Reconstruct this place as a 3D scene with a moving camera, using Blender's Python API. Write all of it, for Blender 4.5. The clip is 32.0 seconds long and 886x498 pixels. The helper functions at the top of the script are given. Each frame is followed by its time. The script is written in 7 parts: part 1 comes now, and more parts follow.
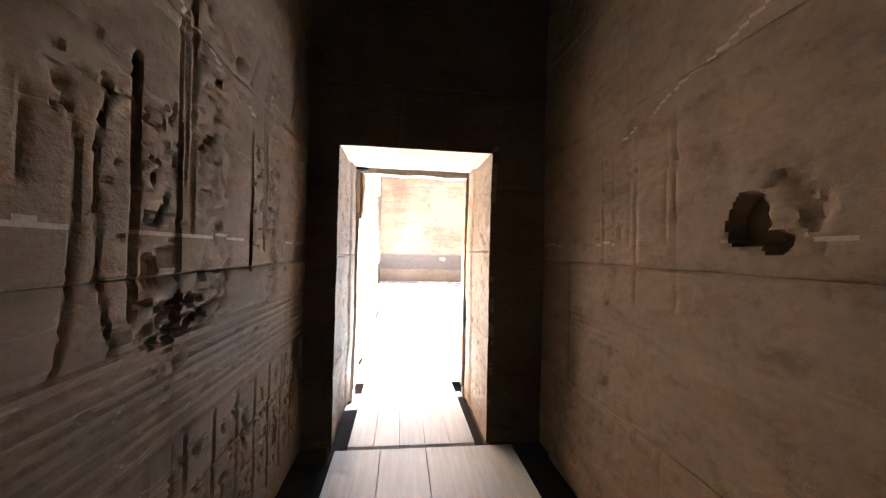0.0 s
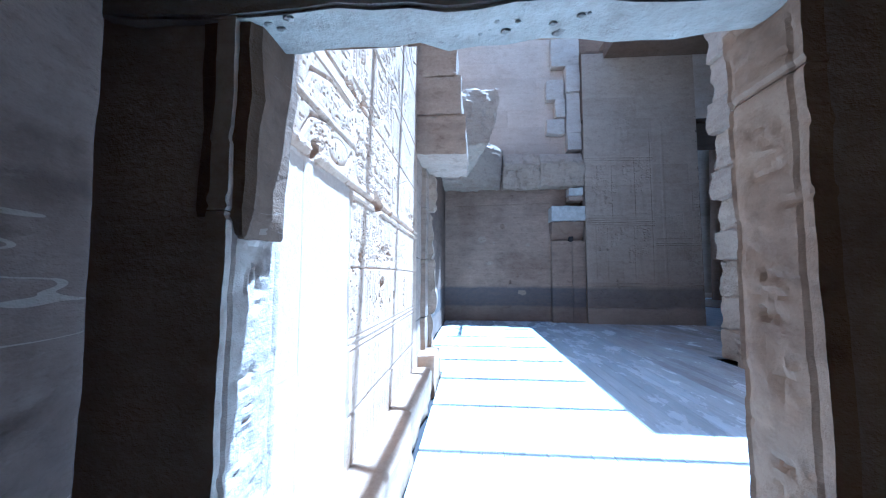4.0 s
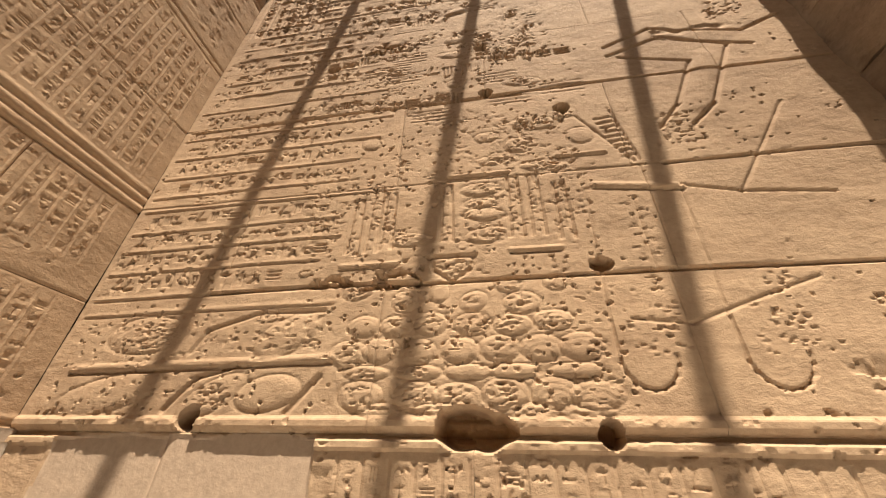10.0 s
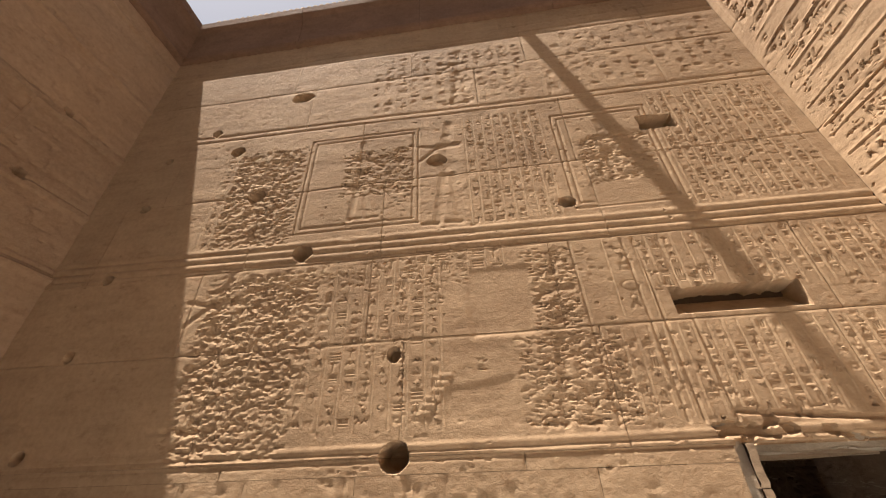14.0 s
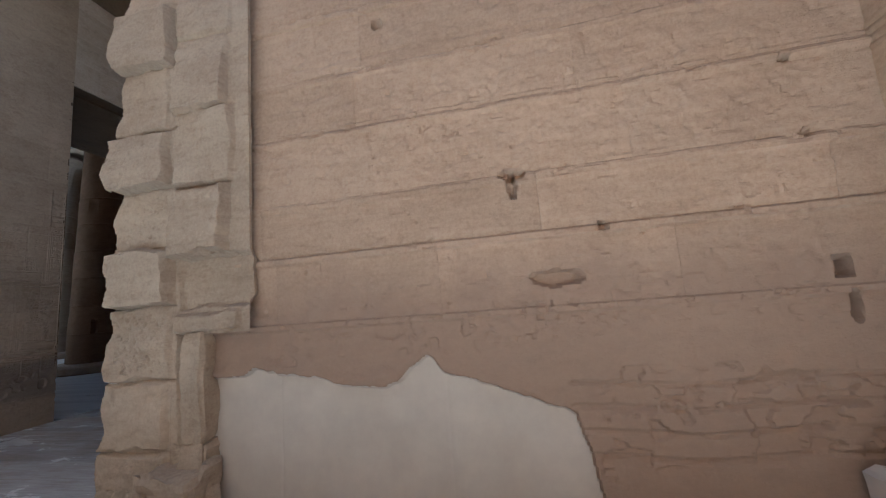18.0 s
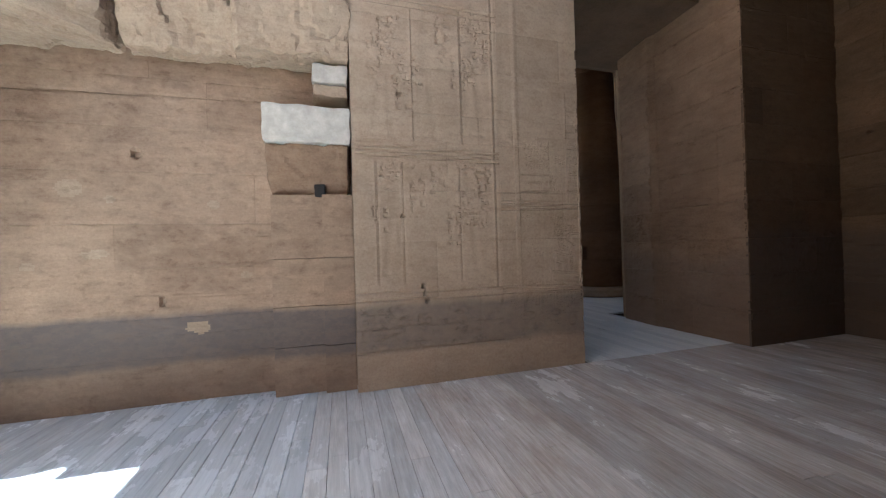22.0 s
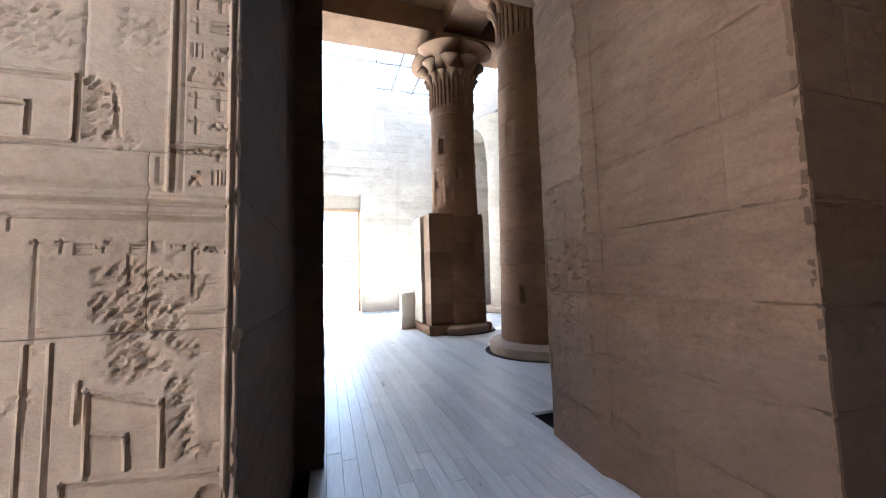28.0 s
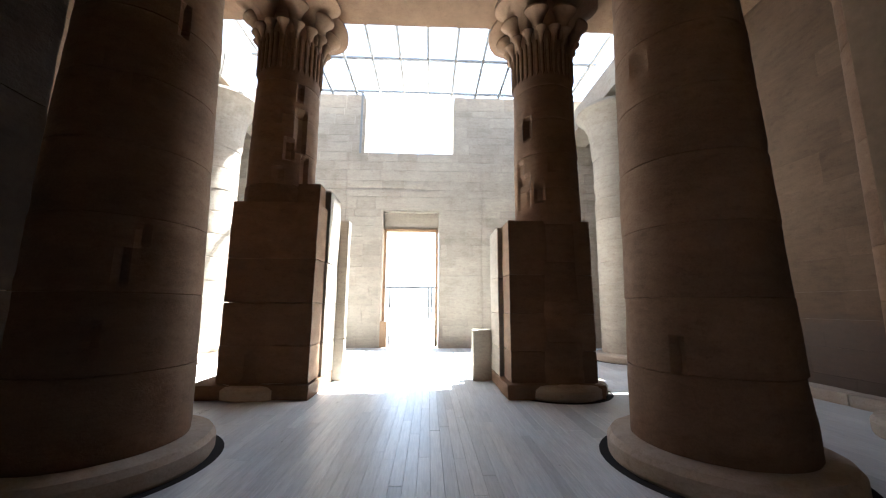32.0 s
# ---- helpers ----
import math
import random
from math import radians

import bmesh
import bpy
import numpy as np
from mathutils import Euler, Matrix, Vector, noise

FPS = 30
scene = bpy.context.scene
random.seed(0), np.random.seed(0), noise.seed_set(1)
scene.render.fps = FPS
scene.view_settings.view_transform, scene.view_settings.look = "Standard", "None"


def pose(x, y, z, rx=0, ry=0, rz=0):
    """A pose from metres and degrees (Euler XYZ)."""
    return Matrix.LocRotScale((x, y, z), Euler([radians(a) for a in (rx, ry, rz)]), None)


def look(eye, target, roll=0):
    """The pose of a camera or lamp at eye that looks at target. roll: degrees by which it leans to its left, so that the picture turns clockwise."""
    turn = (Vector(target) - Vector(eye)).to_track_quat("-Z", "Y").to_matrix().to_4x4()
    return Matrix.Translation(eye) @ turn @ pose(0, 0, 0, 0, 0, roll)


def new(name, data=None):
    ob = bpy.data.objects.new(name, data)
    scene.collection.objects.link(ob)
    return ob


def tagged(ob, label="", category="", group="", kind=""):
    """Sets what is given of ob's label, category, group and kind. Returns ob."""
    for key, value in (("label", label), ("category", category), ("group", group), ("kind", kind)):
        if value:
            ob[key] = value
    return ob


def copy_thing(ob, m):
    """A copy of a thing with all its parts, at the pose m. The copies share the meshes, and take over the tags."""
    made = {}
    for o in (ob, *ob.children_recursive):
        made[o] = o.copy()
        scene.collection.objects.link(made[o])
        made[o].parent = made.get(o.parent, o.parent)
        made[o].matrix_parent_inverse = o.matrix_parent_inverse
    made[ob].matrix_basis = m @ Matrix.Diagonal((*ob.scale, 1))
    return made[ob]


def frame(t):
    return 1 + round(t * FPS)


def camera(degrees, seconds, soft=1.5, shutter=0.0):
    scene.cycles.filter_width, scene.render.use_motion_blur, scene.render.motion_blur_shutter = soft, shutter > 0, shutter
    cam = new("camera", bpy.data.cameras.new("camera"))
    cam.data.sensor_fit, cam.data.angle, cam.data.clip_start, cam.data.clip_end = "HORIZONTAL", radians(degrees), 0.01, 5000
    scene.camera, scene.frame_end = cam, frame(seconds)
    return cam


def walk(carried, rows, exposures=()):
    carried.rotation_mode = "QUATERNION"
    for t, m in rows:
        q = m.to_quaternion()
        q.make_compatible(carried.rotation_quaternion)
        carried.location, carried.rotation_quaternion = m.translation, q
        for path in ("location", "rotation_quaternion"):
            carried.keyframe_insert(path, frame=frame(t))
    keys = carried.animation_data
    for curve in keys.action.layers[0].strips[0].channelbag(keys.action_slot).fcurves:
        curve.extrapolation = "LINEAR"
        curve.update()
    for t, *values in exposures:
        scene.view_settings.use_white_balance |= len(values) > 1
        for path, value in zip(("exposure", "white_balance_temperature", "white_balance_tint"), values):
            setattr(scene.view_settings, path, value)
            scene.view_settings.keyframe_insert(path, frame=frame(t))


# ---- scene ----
cam = camera(102.0, 32.0, 1.2)
EXPOSURES = [
    (0, 5.95, 5200, 8), (1.5, 5.95, 5200, 8), (2.5, 4.9, 5200, 8), (3.3, 3.65, 5500, 9), (4.0, 2.75, 3500, 2), (4.5, 2.3, 5000, 8),
    (6.5, 1.3, 6300, 10), (8, 1.45, 6300, 12), (9, 1.35, 6400, 14), (9.5, 1.22, 6600, 14), (10.3, 1.2, 7500, 14), (11, 1.4, 6200, 10), (12, 1.4, 6100, 10), (13, 1.35, 6900, 12), (16, 2.1, 6900, 19), (17.3, 2.5, 7400, 23), (18, 2.7, 4550, 1),
    (19, 3.1, 4350, 0), (20, 2.9, 4700, 1), (21, 3.2, 4900, 1), (23, 4.3, 4950, 2), (24.5, 4.65, 4800, 3), (27, 5.0, 4900, 6), (28, 5.2, 4800, 4),
    (30, 4.95, 5200, 5), (32, 4.15, 5300, 4),
]
PATH = [
    (0, (0.562, 2.602, 1.062), (0.794, 4.589, 1.077), 1.4),
    (0.5, (0.551, 2.885, 1.084), (0.735, 4.876, 1.132), 2.0),
    (0.7, (0.556, 2.992, 1.098), (0.713, 4.982, 1.224), 1.8),
    (1, (0.584, 3.165, 1.152), (0.656, 5.16, 1.283), 1.4),
    (1.5, (0.622, 3.452, 1.195), (0.535, 5.442, 1.366), 1.6),
    (2, (0.606, 3.756, 1.204), (0.545, 5.748, 1.379), 1.6),
    (2.5, (0.605, 4.041, 1.202), (0.602, 6.037, 1.336), 0.1),
    (3, (0.621, 4.324, 1.226), (0.608, 6.321, 1.335), 0.2),
    (3.5, (0.597, 4.603, 1.24), (0.489, 6.59, 1.433), 0.8),
    (4, (0.606, 4.897, 1.245), (0.447, 6.885, 1.398), 0.2),
    (4.5, (0.628, 5.199, 1.272), (0.246, 7.155, 1.441), 0.5),
    (6.5, (0.594, 6.27, 1.4), (-0.429, 7.959, 1.716), -0.6),
    (7, (0.635, 6.506, 1.437), (-0.505, 8.081, 1.907), 0.3),
    (7.5, (0.718, 6.748, 1.48), (-0.515, 8.232, 2.007), -2.1),
    (8, (0.817, 6.946, 1.522), (-0.447, 8.289, 2.297), -3.3),
    (8.5, (0.86, 7.129, 1.559), (-0.516, 8.214, 2.524), -2.2),
    (9, (0.916, 7.218, 1.587), (-0.618, 7.957, 2.636), -1.6),
    (9.5, (1.037, 7.259, 1.604), (-0.663, 7.375, 2.65), 1.1),
    (10, (1.131, 7.223, 1.596), (-0.535, 6.938, 2.664), 1.5),
    (10.5, (1.245, 7.16, 1.595), (-0.378, 6.678, 2.66), 1.0),
    (11, (1.361, 7.132, 1.603), (-0.153, 6.448, 2.717), 4.0),
    (11.5, (1.497, 7.157, 1.604), (0.096, 6.283, 2.733), 1.3),
    (12, (1.591, 7.223, 1.621), (0.468, 6.024, 2.762), -1.1),
    (12.5, (1.705, 7.24, 1.637), (0.975, 5.776, 2.787), -1.0),
    (12.6, (1.7, 7.282, 1.635), (1.057, 5.774, 2.781), -0.7),
    (13, (1.81, 7.222, 1.635), (1.405, 5.624, 2.768), -1.9),
    (13.5, (1.938, 7.201, 1.628), (1.827, 5.532, 2.723), -2.4),
    (15.5, (2.064, 7.092, 1.597), (3.196, 5.692, 2.466), -2.1),
    (16, (2.102, 7.088, 1.569), (3.583, 5.976, 2.324), -3.5),
    (16.5, (2.115, 7.128, 1.527), (3.84, 6.347, 2.172), -4.8),
    (17, (2.173, 7.326, 1.47), (4.024, 6.798, 2.012), -5.5),
    (17.5, (2.196, 7.503, 1.444), (4.156, 7.396, 1.828), -6.3),
    (17.7, (2.187, 7.561, 1.425), (4.159, 7.664, 1.743), -5.8),
    (18, (2.209, 7.706, 1.404), (4.155, 8.081, 1.67), -4.6),
    (18.5, (2.237, 8.04, 1.383), (3.972, 9.012, 1.592), -4.4),
    (19, (2.392, 8.36, 1.355), (3.702, 9.849, 1.614), -3.5),
    (19.5, (2.501, 8.793, 1.327), (3.359, 10.582, 1.575), -2.2),
    (20, (2.74, 9.129, 1.39), (3.326, 11.029, 1.606), -2.7),
    (20.5, (2.988, 9.48, 1.447), (3.442, 11.419, 1.634), -1.7),
    (21, (3.147, 9.901, 1.457), (3.696, 11.821, 1.566), 0.9),
    (21.5, (3.352, 10.325, 1.474), (3.925, 12.241, 1.512), -0.3),
    (22, (3.555, 10.701, 1.555), (4.103, 12.625, 1.568), -1.7),
    (22.5, (3.704, 11.118, 1.537), (4.371, 13.004, 1.546), -2.7),
    (23, (3.887, 11.478, 1.532), (4.765, 13.275, 1.568), -3.5),
    (23.5, (4.071, 11.76, 1.463), (5.349, 13.299, 1.461), -4.8),
    (24, (4.383, 12.249, 1.528), (6.084, 13.3, 1.504), -3.4),
    (24.5, (4.716, 12.388, 1.557), (6.534, 13.214, 1.667), -3.8),
    (26.5, (6.205, 12.563, 1.802), (7.712, 13.874, 1.894), -1.7),
    (27, (6.525, 12.821, 1.824), (7.704, 14.433, 1.934), -0.6),
    (27.5, (6.79, 13.098, 1.834), (7.696, 14.874, 1.996), -0.9),
    (28, (6.975, 13.411, 1.834), (7.586, 15.309, 1.983), -1.7),
    (28.5, (7.123, 13.796, 1.85), (7.591, 15.736, 1.983), -2.6),
    (29, (7.329, 14.244, 1.844), (7.684, 16.2, 2.057), -1.7),
    (29.5, (7.568, 14.591, 1.82), (7.834, 16.564, 2.004), -1.7),
    (30, (7.737, 14.93, 1.819), (7.953, 16.91, 2.001), 0.1),
    (30.5, (8.006, 15.27, 1.861), (8.128, 17.257, 2.054), 0.3),
    (31, (8.158, 15.628, 1.877), (8.24, 17.617, 2.067), 1.2),
    (31.5, (8.18, 15.99, 1.895), (8.194, 17.972, 2.16), 0.9),
    (32, (8.257, 16.404, 1.908), (8.333, 18.378, 2.221), 0.4),
]
walk(cam, [(t, look(eye, target, roll)) for t, eye, target, roll in PATH], EXPOSURES)

# ---- world, sun, exposure ----
SUN = Vector((0.29, 0.12, 1.0)).normalized()
world = bpy.data.worlds.new("sky")
scene.world = world
world.use_nodes = True
wn = world.node_tree
sky = wn.nodes.new("ShaderNodeTexSky")
sky.sky_type = "NISHITA"
sky.sun_disc = False
sky.sun_elevation = math.asin(SUN.z)
sky.sun_rotation = math.atan2(SUN.x, SUN.y)
sky.dust_density = 1.2
wn.nodes["Background"].inputs["Strength"].default_value = 0.052
haze = wn.nodes.new("ShaderNodeHueSaturation")
haze.inputs["Saturation"].default_value = 0.42
wn.links.new(sky.outputs[0], haze.inputs["Color"])
wn.links.new(haze.outputs[0], wn.nodes["Background"].inputs[0])
sun = new("sun", bpy.data.lights.new("sun", "SUN"))
sun.data.energy, sun.data.angle, sun.data.color = 5.0, radians(0.6), (1.0, 0.95, 0.86)
sun.matrix_basis = look(SUN * 60, (0, 0, 0))


# ---- materials ----
def nodes_of(name):
    m = bpy.data.materials.new(name)
    m.use_nodes = True
    return m, m.node_tree, m.node_tree.nodes["Principled BSDF"]


def noise_node(nt, scale, detail=4.0, rough=0.6, stretch=(1, 1, 1), coord="world"):
    geo = nt.nodes.new("ShaderNodeNewGeometry")
    mp = nt.nodes.new("ShaderNodeMapping")
    mp.inputs["Scale"].default_value = stretch
    nt.links.new(geo.outputs["Position"], mp.inputs[0])
    n = nt.nodes.new("ShaderNodeTexNoise")
    n.inputs["Scale"].default_value, n.inputs["Detail"].default_value, n.inputs["Roughness"].default_value = scale, detail, rough
    nt.links.new(mp.outputs[0], n.inputs["Vector"])
    return n.outputs["Fac"]


def ramp_node(nt, src, stops):
    r = nt.nodes.new("ShaderNodeValToRGB")
    while len(r.color_ramp.elements) < len(stops):
        r.color_ramp.elements.new(0.5)
    for e, (p, c) in zip(r.color_ramp.elements, stops):
        e.position, e.color = p, (*c, 1) if len(c) == 3 else c
    nt.links.new(src, r.inputs[0])
    return r.outputs[0]


def mix_node(nt, fac, a, b, mode="MIX"):
    m = nt.nodes.new("ShaderNodeMix")
    m.data_type, m.blend_type = "RGBA", mode
    for sock, v in ((m.inputs["Factor"], fac), (m.inputs["A"], a), (m.inputs["B"], b)):
        if isinstance(v, (int, float)):
            sock.default_value = v
        elif isinstance(v, tuple):
            sock.default_value = (*v, 1)
        else:
            nt.links.new(v, sock)
    return m.outputs["Result"]


def math_node(nt, op, a, b=0.5, c=None):
    m = nt.nodes.new("ShaderNodeMath")
    m.operation = op
    for k, v in enumerate((a, b, c)):
        if v is None:
            continue
        if isinstance(v, (int, float)):
            m.inputs[k].default_value = v
        else:
            nt.links.new(v, m.inputs[k])
    return m.outputs[0]


def bump_node(nt, bsdf, parts):
    last = None
    for src, strength, dist in parts:
        b = nt.nodes.new("ShaderNodeBump")
        b.inputs["Strength"].default_value, b.inputs["Distance"].default_value = strength, dist
        nt.links.new(src, b.inputs["Height"])
        if last:
            nt.links.new(last, b.inputs["Normal"])
        last = b.outputs[0]
    nt.links.new(last, bsdf.inputs["Normal"])


def stone(name, light, dark, stain=None, stain_top=0.0, stain_soft=0.25, rough=0.9, pit=0.5, layer=1.0, stain_amount=0.75, stain_low=None, pecked=0.0, blocky=0.09, blotchy=0.55, veins=0.0):
    """Weathered sandstone: bedding streaks, mottling, grain, and an old flood stain up to stain_top."""
    m, nt, b = nodes_of(name)
    blotch = noise_node(nt, 1.1, 5, 0.65)
    streak = noise_node(nt, 2.2, 6, 0.7, (1.0, 1.0, 5.0 * layer))
    grain = noise_node(nt, 38, 4, 0.7)
    spall = noise_node(nt, 6.5, 6, 0.72, (1.0, 1.0, 1.7))
    patch = noise_node(nt, 0.45, 6, 0.7, (1.0, 1.0, 1.4))
    fine = noise_node(nt, 160, 2, 0.6)
    mid = tuple((p + q) / 2 for p, q in zip(light, dark))
    col = ramp_node(nt, blotch, [(0.3, dark), (0.5, mid), (0.72, light)])
    col = mix_node(nt, 0.45, col, ramp_node(nt, streak, [(0.32, dark), (0.62, light)]))
    col = mix_node(nt, blotchy * 0.72, col, ramp_node(nt, spall, [(0.34, (0.6, 0.56, 0.53)), (0.47, (1.0, 1.0, 1.0)), (0.62, (1.0, 1.0, 1.0)), (0.7, (1.22, 1.2, 1.18))]), "MULTIPLY")
    col = mix_node(nt, blotchy * 0.75, col, ramp_node(nt, patch, [(0.4, (0.7, 0.66, 0.64)), (0.48, (1.0, 1.0, 1.0)), (0.56, (1.0, 1.0, 1.0)), (0.61, (1.2, 1.2, 1.2))]), "MULTIPLY")
    obj = nt.nodes.new("ShaderNodeObjectInfo")
    tint = ramp_node(nt, obj.outputs["Random"], [(0.0, (1 - blocky, 1 - blocky * 1.1, 1 - blocky * 1.2)), (0.5, (1.0, 1.0, 1.0)), (1.0, (1 + blocky * 0.5, 1 + blocky * 0.4, 1 + blocky * 0.3))])
    col = mix_node(nt, 1.0, col, tint, "MULTIPLY")
    col = mix_node(nt, 0.35, col, ramp_node(nt, grain, [(0.3, (0.55, 0.5, 0.46)), (0.6, (1.0, 1.0, 1.0))]), "MULTIPLY")
    if veins:
        wander = noise_node(nt, 0.9, 4, 0.6, (1.0, 1.0, 6.5))
        thin = math_node(nt, "LESS_THAN", math_node(nt, "ABSOLUTE", math_node(nt, "SUBTRACT", wander, 0.5)), 0.003)
        broken = math_node(nt, "GREATER_THAN", noise_node(nt, 4.0, 3, 0.6), 0.47)
        col = mix_node(nt, math_node(nt, "MULTIPLY", math_node(nt, "MULTIPLY", thin, broken), veins), col, (0.42, 0.34, 0.26))
    if stain:
        geo = nt.nodes.new("ShaderNodeNewGeometry")
        sep = nt.nodes.new("ShaderNodeSeparateXYZ")
        nt.links.new(geo.outputs["Position"], sep.inputs[0])
        wob = noise_node(nt, 1.4, 5, 0.7, (1, 1, 0.4))
        edge = math_node(nt, "MULTIPLY_ADD", wob, stain_soft * 4, sep.outputs["Z"])
        fac = nt.nodes.new("ShaderNodeMapRange")
        nt.links.new(edge, fac.inputs["Value"])
        fac.inputs["From Min"].default_value = stain_top + stain_soft * 2 - stain_soft
        fac.inputs["From Max"].default_value = stain_top + stain_soft * 2 + stain_soft
        fac.inputs["To Min"].default_value, fac.inputs["To Max"].default_value = stain_amount, 0.0
        amount = fac.outputs[0]
        if stain_low is not None:
            low = nt.nodes.new("ShaderNodeMapRange")
            nt.links.new(edge, low.inputs["Value"])
            low.inputs["From Min"].default_value = stain_low + stain_soft
            low.inputs["From Max"].default_value = stain_low + stain_soft * 3
            low.inputs["To Min"].default_value, low.inputs["To Max"].default_value = 0.25, 1.0
            amount = math_node(nt, "MULTIPLY", amount, low.outputs[0])
        amount = math_node(nt, "MULTIPLY", amount, math_node(nt, "MULTIPLY_ADD", spall, 1.3, 0.35))
        col = mix_node(nt, amount, col, stain)
    nt.links.new(col, b.inputs["Base Color"])
    b.inputs["Roughness"].default_value = rough
    b.inputs["Specular IOR Level"].default_value = 0.2
    dents = []
    if pecked:
        geo = nt.nodes.new("ShaderNodeNewGeometry")
        mp = nt.nodes.new("ShaderNodeMapping")
        mp.inputs["Scale"].default_value = (1.0, 1.0, 1.9)
        nt.links.new(geo.outputs["Position"], mp.inputs[0])
        cells = nt.nodes.new("ShaderNodeTexVoronoi")
        cells.inputs["Scale"].default_value = 60
        nt.links.new(mp.outputs[0], cells.inputs["Vector"])
        dent = math_node(nt, "LESS_THAN", cells.outputs["Distance"], 0.34)
        where = math_node(nt, "GREATER_THAN", noise_node(nt, 5.0, 4, 0.6), 0.48)
        cut = math_node(nt, "SUBTRACT", 1.0, math_node(nt, "MULTIPLY", dent, where))
        worked = math_node(nt, "GREATER_THAN", noise_node(nt, 2.2, 3, 0.5), 0.5)
        turns = math_node(nt, "FRACT", math_node(nt, "MULTIPLY", noise_node(nt, 15.0, 1, 0.4, (1.0, 1.0, 1.25)), 9.0))
        groove = math_node(nt, "LESS_THAN", math_node(nt, "ABSOLUTE", math_node(nt, "SUBTRACT", turns, 0.5)), 0.13)
        lines = math_node(nt, "SUBTRACT", 1.0, math_node(nt, "MULTIPLY", groove, worked))
        dents = [(cut, pecked, 0.014), (lines, pecked * 0.7, 0.009)]
    bump_node(nt, b, dents + [(streak, 0.25, 0.012), (spall, min(1.0, 0.3 + pit * 0.4), 0.012), (grain, pit, 0.005), (fine, 0.35, 0.0015)])
    return m


def plain(name, col, rough=0.6, metal=0.0, scale=20, var=0.12, bump=0.2, spec=0.5):
    m, nt, b = nodes_of(name)
    n = noise_node(nt, scale, 5, 0.65)
    lo = tuple(c * (1 - var) for c in col)
    hi = tuple(min(1, c * (1 + var)) for c in col)
    nt.links.new(ramp_node(nt, n, [(0.3, lo), (0.7, hi)]), b.inputs["Base Color"])
    b.inputs["Roughness"].default_value, b.inputs["Metallic"].default_value = rough, metal
    b.inputs["Specular IOR Level"].default_value = spec
    bump_node(nt, b, [(n, bump, 0.004)])
    return m


def wood(name, lo, hi, along, rough=0.55, stain=(0.74, 0.66, 0.59), reach=0.55):
    m, nt, b = nodes_of(name)
    st = (18, 1.2, 6) if along == "y" else (1.2, 18, 6)
    g1 = noise_node(nt, 2.0, 6, 0.7, st)
    g2 = noise_node(nt, 0.9, 6, 0.7, (2.2, 0.8, 1) if along == "y" else (0.8, 2.2, 1))
    obj = nt.nodes.new("ShaderNodeObjectInfo")
    col = ramp_node(nt, g1, [(0.3, lo), (0.7, hi)])
    tint = ramp_node(nt, obj.outputs["Random"], [(0.0, (0.84, 0.83, 0.82)), (0.5, (0.98, 0.97, 0.96)), (1.0, (1.08, 1.06, 1.03))])
    col = mix_node(nt, 1.0, col, tint, "MULTIPLY")
    col = mix_node(nt, 0.5, col, ramp_node(nt, g2, [(0.38, stain), (reach, (1.0, 1.0, 1.0))]), "MULTIPLY")
    nt.links.new(col, b.inputs["Base Color"])
    nt.links.new(ramp_node(nt, g2, [(0.25, (rough - 0.05,) * 3), (0.75, (rough + 0.1,) * 3)]), b.inputs["Roughness"])
    bump_node(nt, b, [(g1, 0.3, 0.004)])
    return m


SAND = stone("sandstone_gold", (0.46, 0.325, 0.205), (0.33, 0.22, 0.135), pecked=0.5)
SAND_E = stone("sandstone_rose", (0.43, 0.3, 0.2), (0.33, 0.222, 0.143), (0.25, 0.165, 0.112), 1.6, 0.2, stain_amount=0.8, pit=0.9, pecked=0.7, blotchy=0.35, layer=1.6)
SAND_PALE = stone("sandstone_pale", (0.5, 0.41, 0.32), (0.38, 0.3, 0.225))
SAND_WASH = stone("sandstone_flood_stained", (0.335, 0.232, 0.154), (0.2, 0.135, 0.089), (0.115, 0.093, 0.08), 0.95, 0.035, stain_amount=0.9, stain_low=0.42, blotchy=0.75)
SAND_GATE = stone("sandstone_cream", (0.4, 0.302, 0.213), (0.285, 0.208, 0.141), (0.15, 0.118, 0.095), 0.95, 0.05, stain_amount=0.75, stain_low=0.42, layer=0.6, blotchy=0.45)
# Dimness of vestibule and aisles is put into this brown; the foot is stained.
SAND_DARK = stone("sandstone_brown_shade", (0.158, 0.101, 0.06), (0.1, 0.064, 0.039), (0.082, 0.062, 0.05), 1.7, 0.12, stain_amount=0.65, pit=0.9, blocky=0.19)
SAND_JAMB = stone("sandstone_jamb", (0.275, 0.182, 0.117), (0.172, 0.112, 0.071), (0.14, 0.1, 0.076), 1.35, 0.12, stain_amount=0.5, pit=0.9, blocky=0.1)
# Base darkened for the shade under the slabs; the band is flood stain.
SAND_WEST = stone("sandstone_bay_shade", (0.2, 0.136, 0.09), (0.12, 0.081, 0.054), (0.08, 0.064, 0.054), 0.95, 0.035, stain_amount=0.8, stain_low=0.42, blotchy=0.75)
SAND_RED = stone("sandstone_redbrown", (0.27, 0.165, 0.11), (0.19, 0.112, 0.073), pit=0.6)
# Upper courses: free of flood stain, and lightened for the light up there.
SAND_UPPER = stone("sandstone_clean_lit", (0.5, 0.38, 0.28), (0.4, 0.3, 0.215), blotchy=0.4)
SAND_BUFF = stone("sandstone_buff", (0.36, 0.27, 0.185), (0.24, 0.17, 0.115), pit=0.6, blotchy=0.9)
# Near-black sandstone: the shade of reveals and soffits is put into its colour.
SAND_UNLIT = stone("sandstone_unlit", (0.1, 0.066, 0.042), (0.06, 0.04, 0.026), pit=0.6)
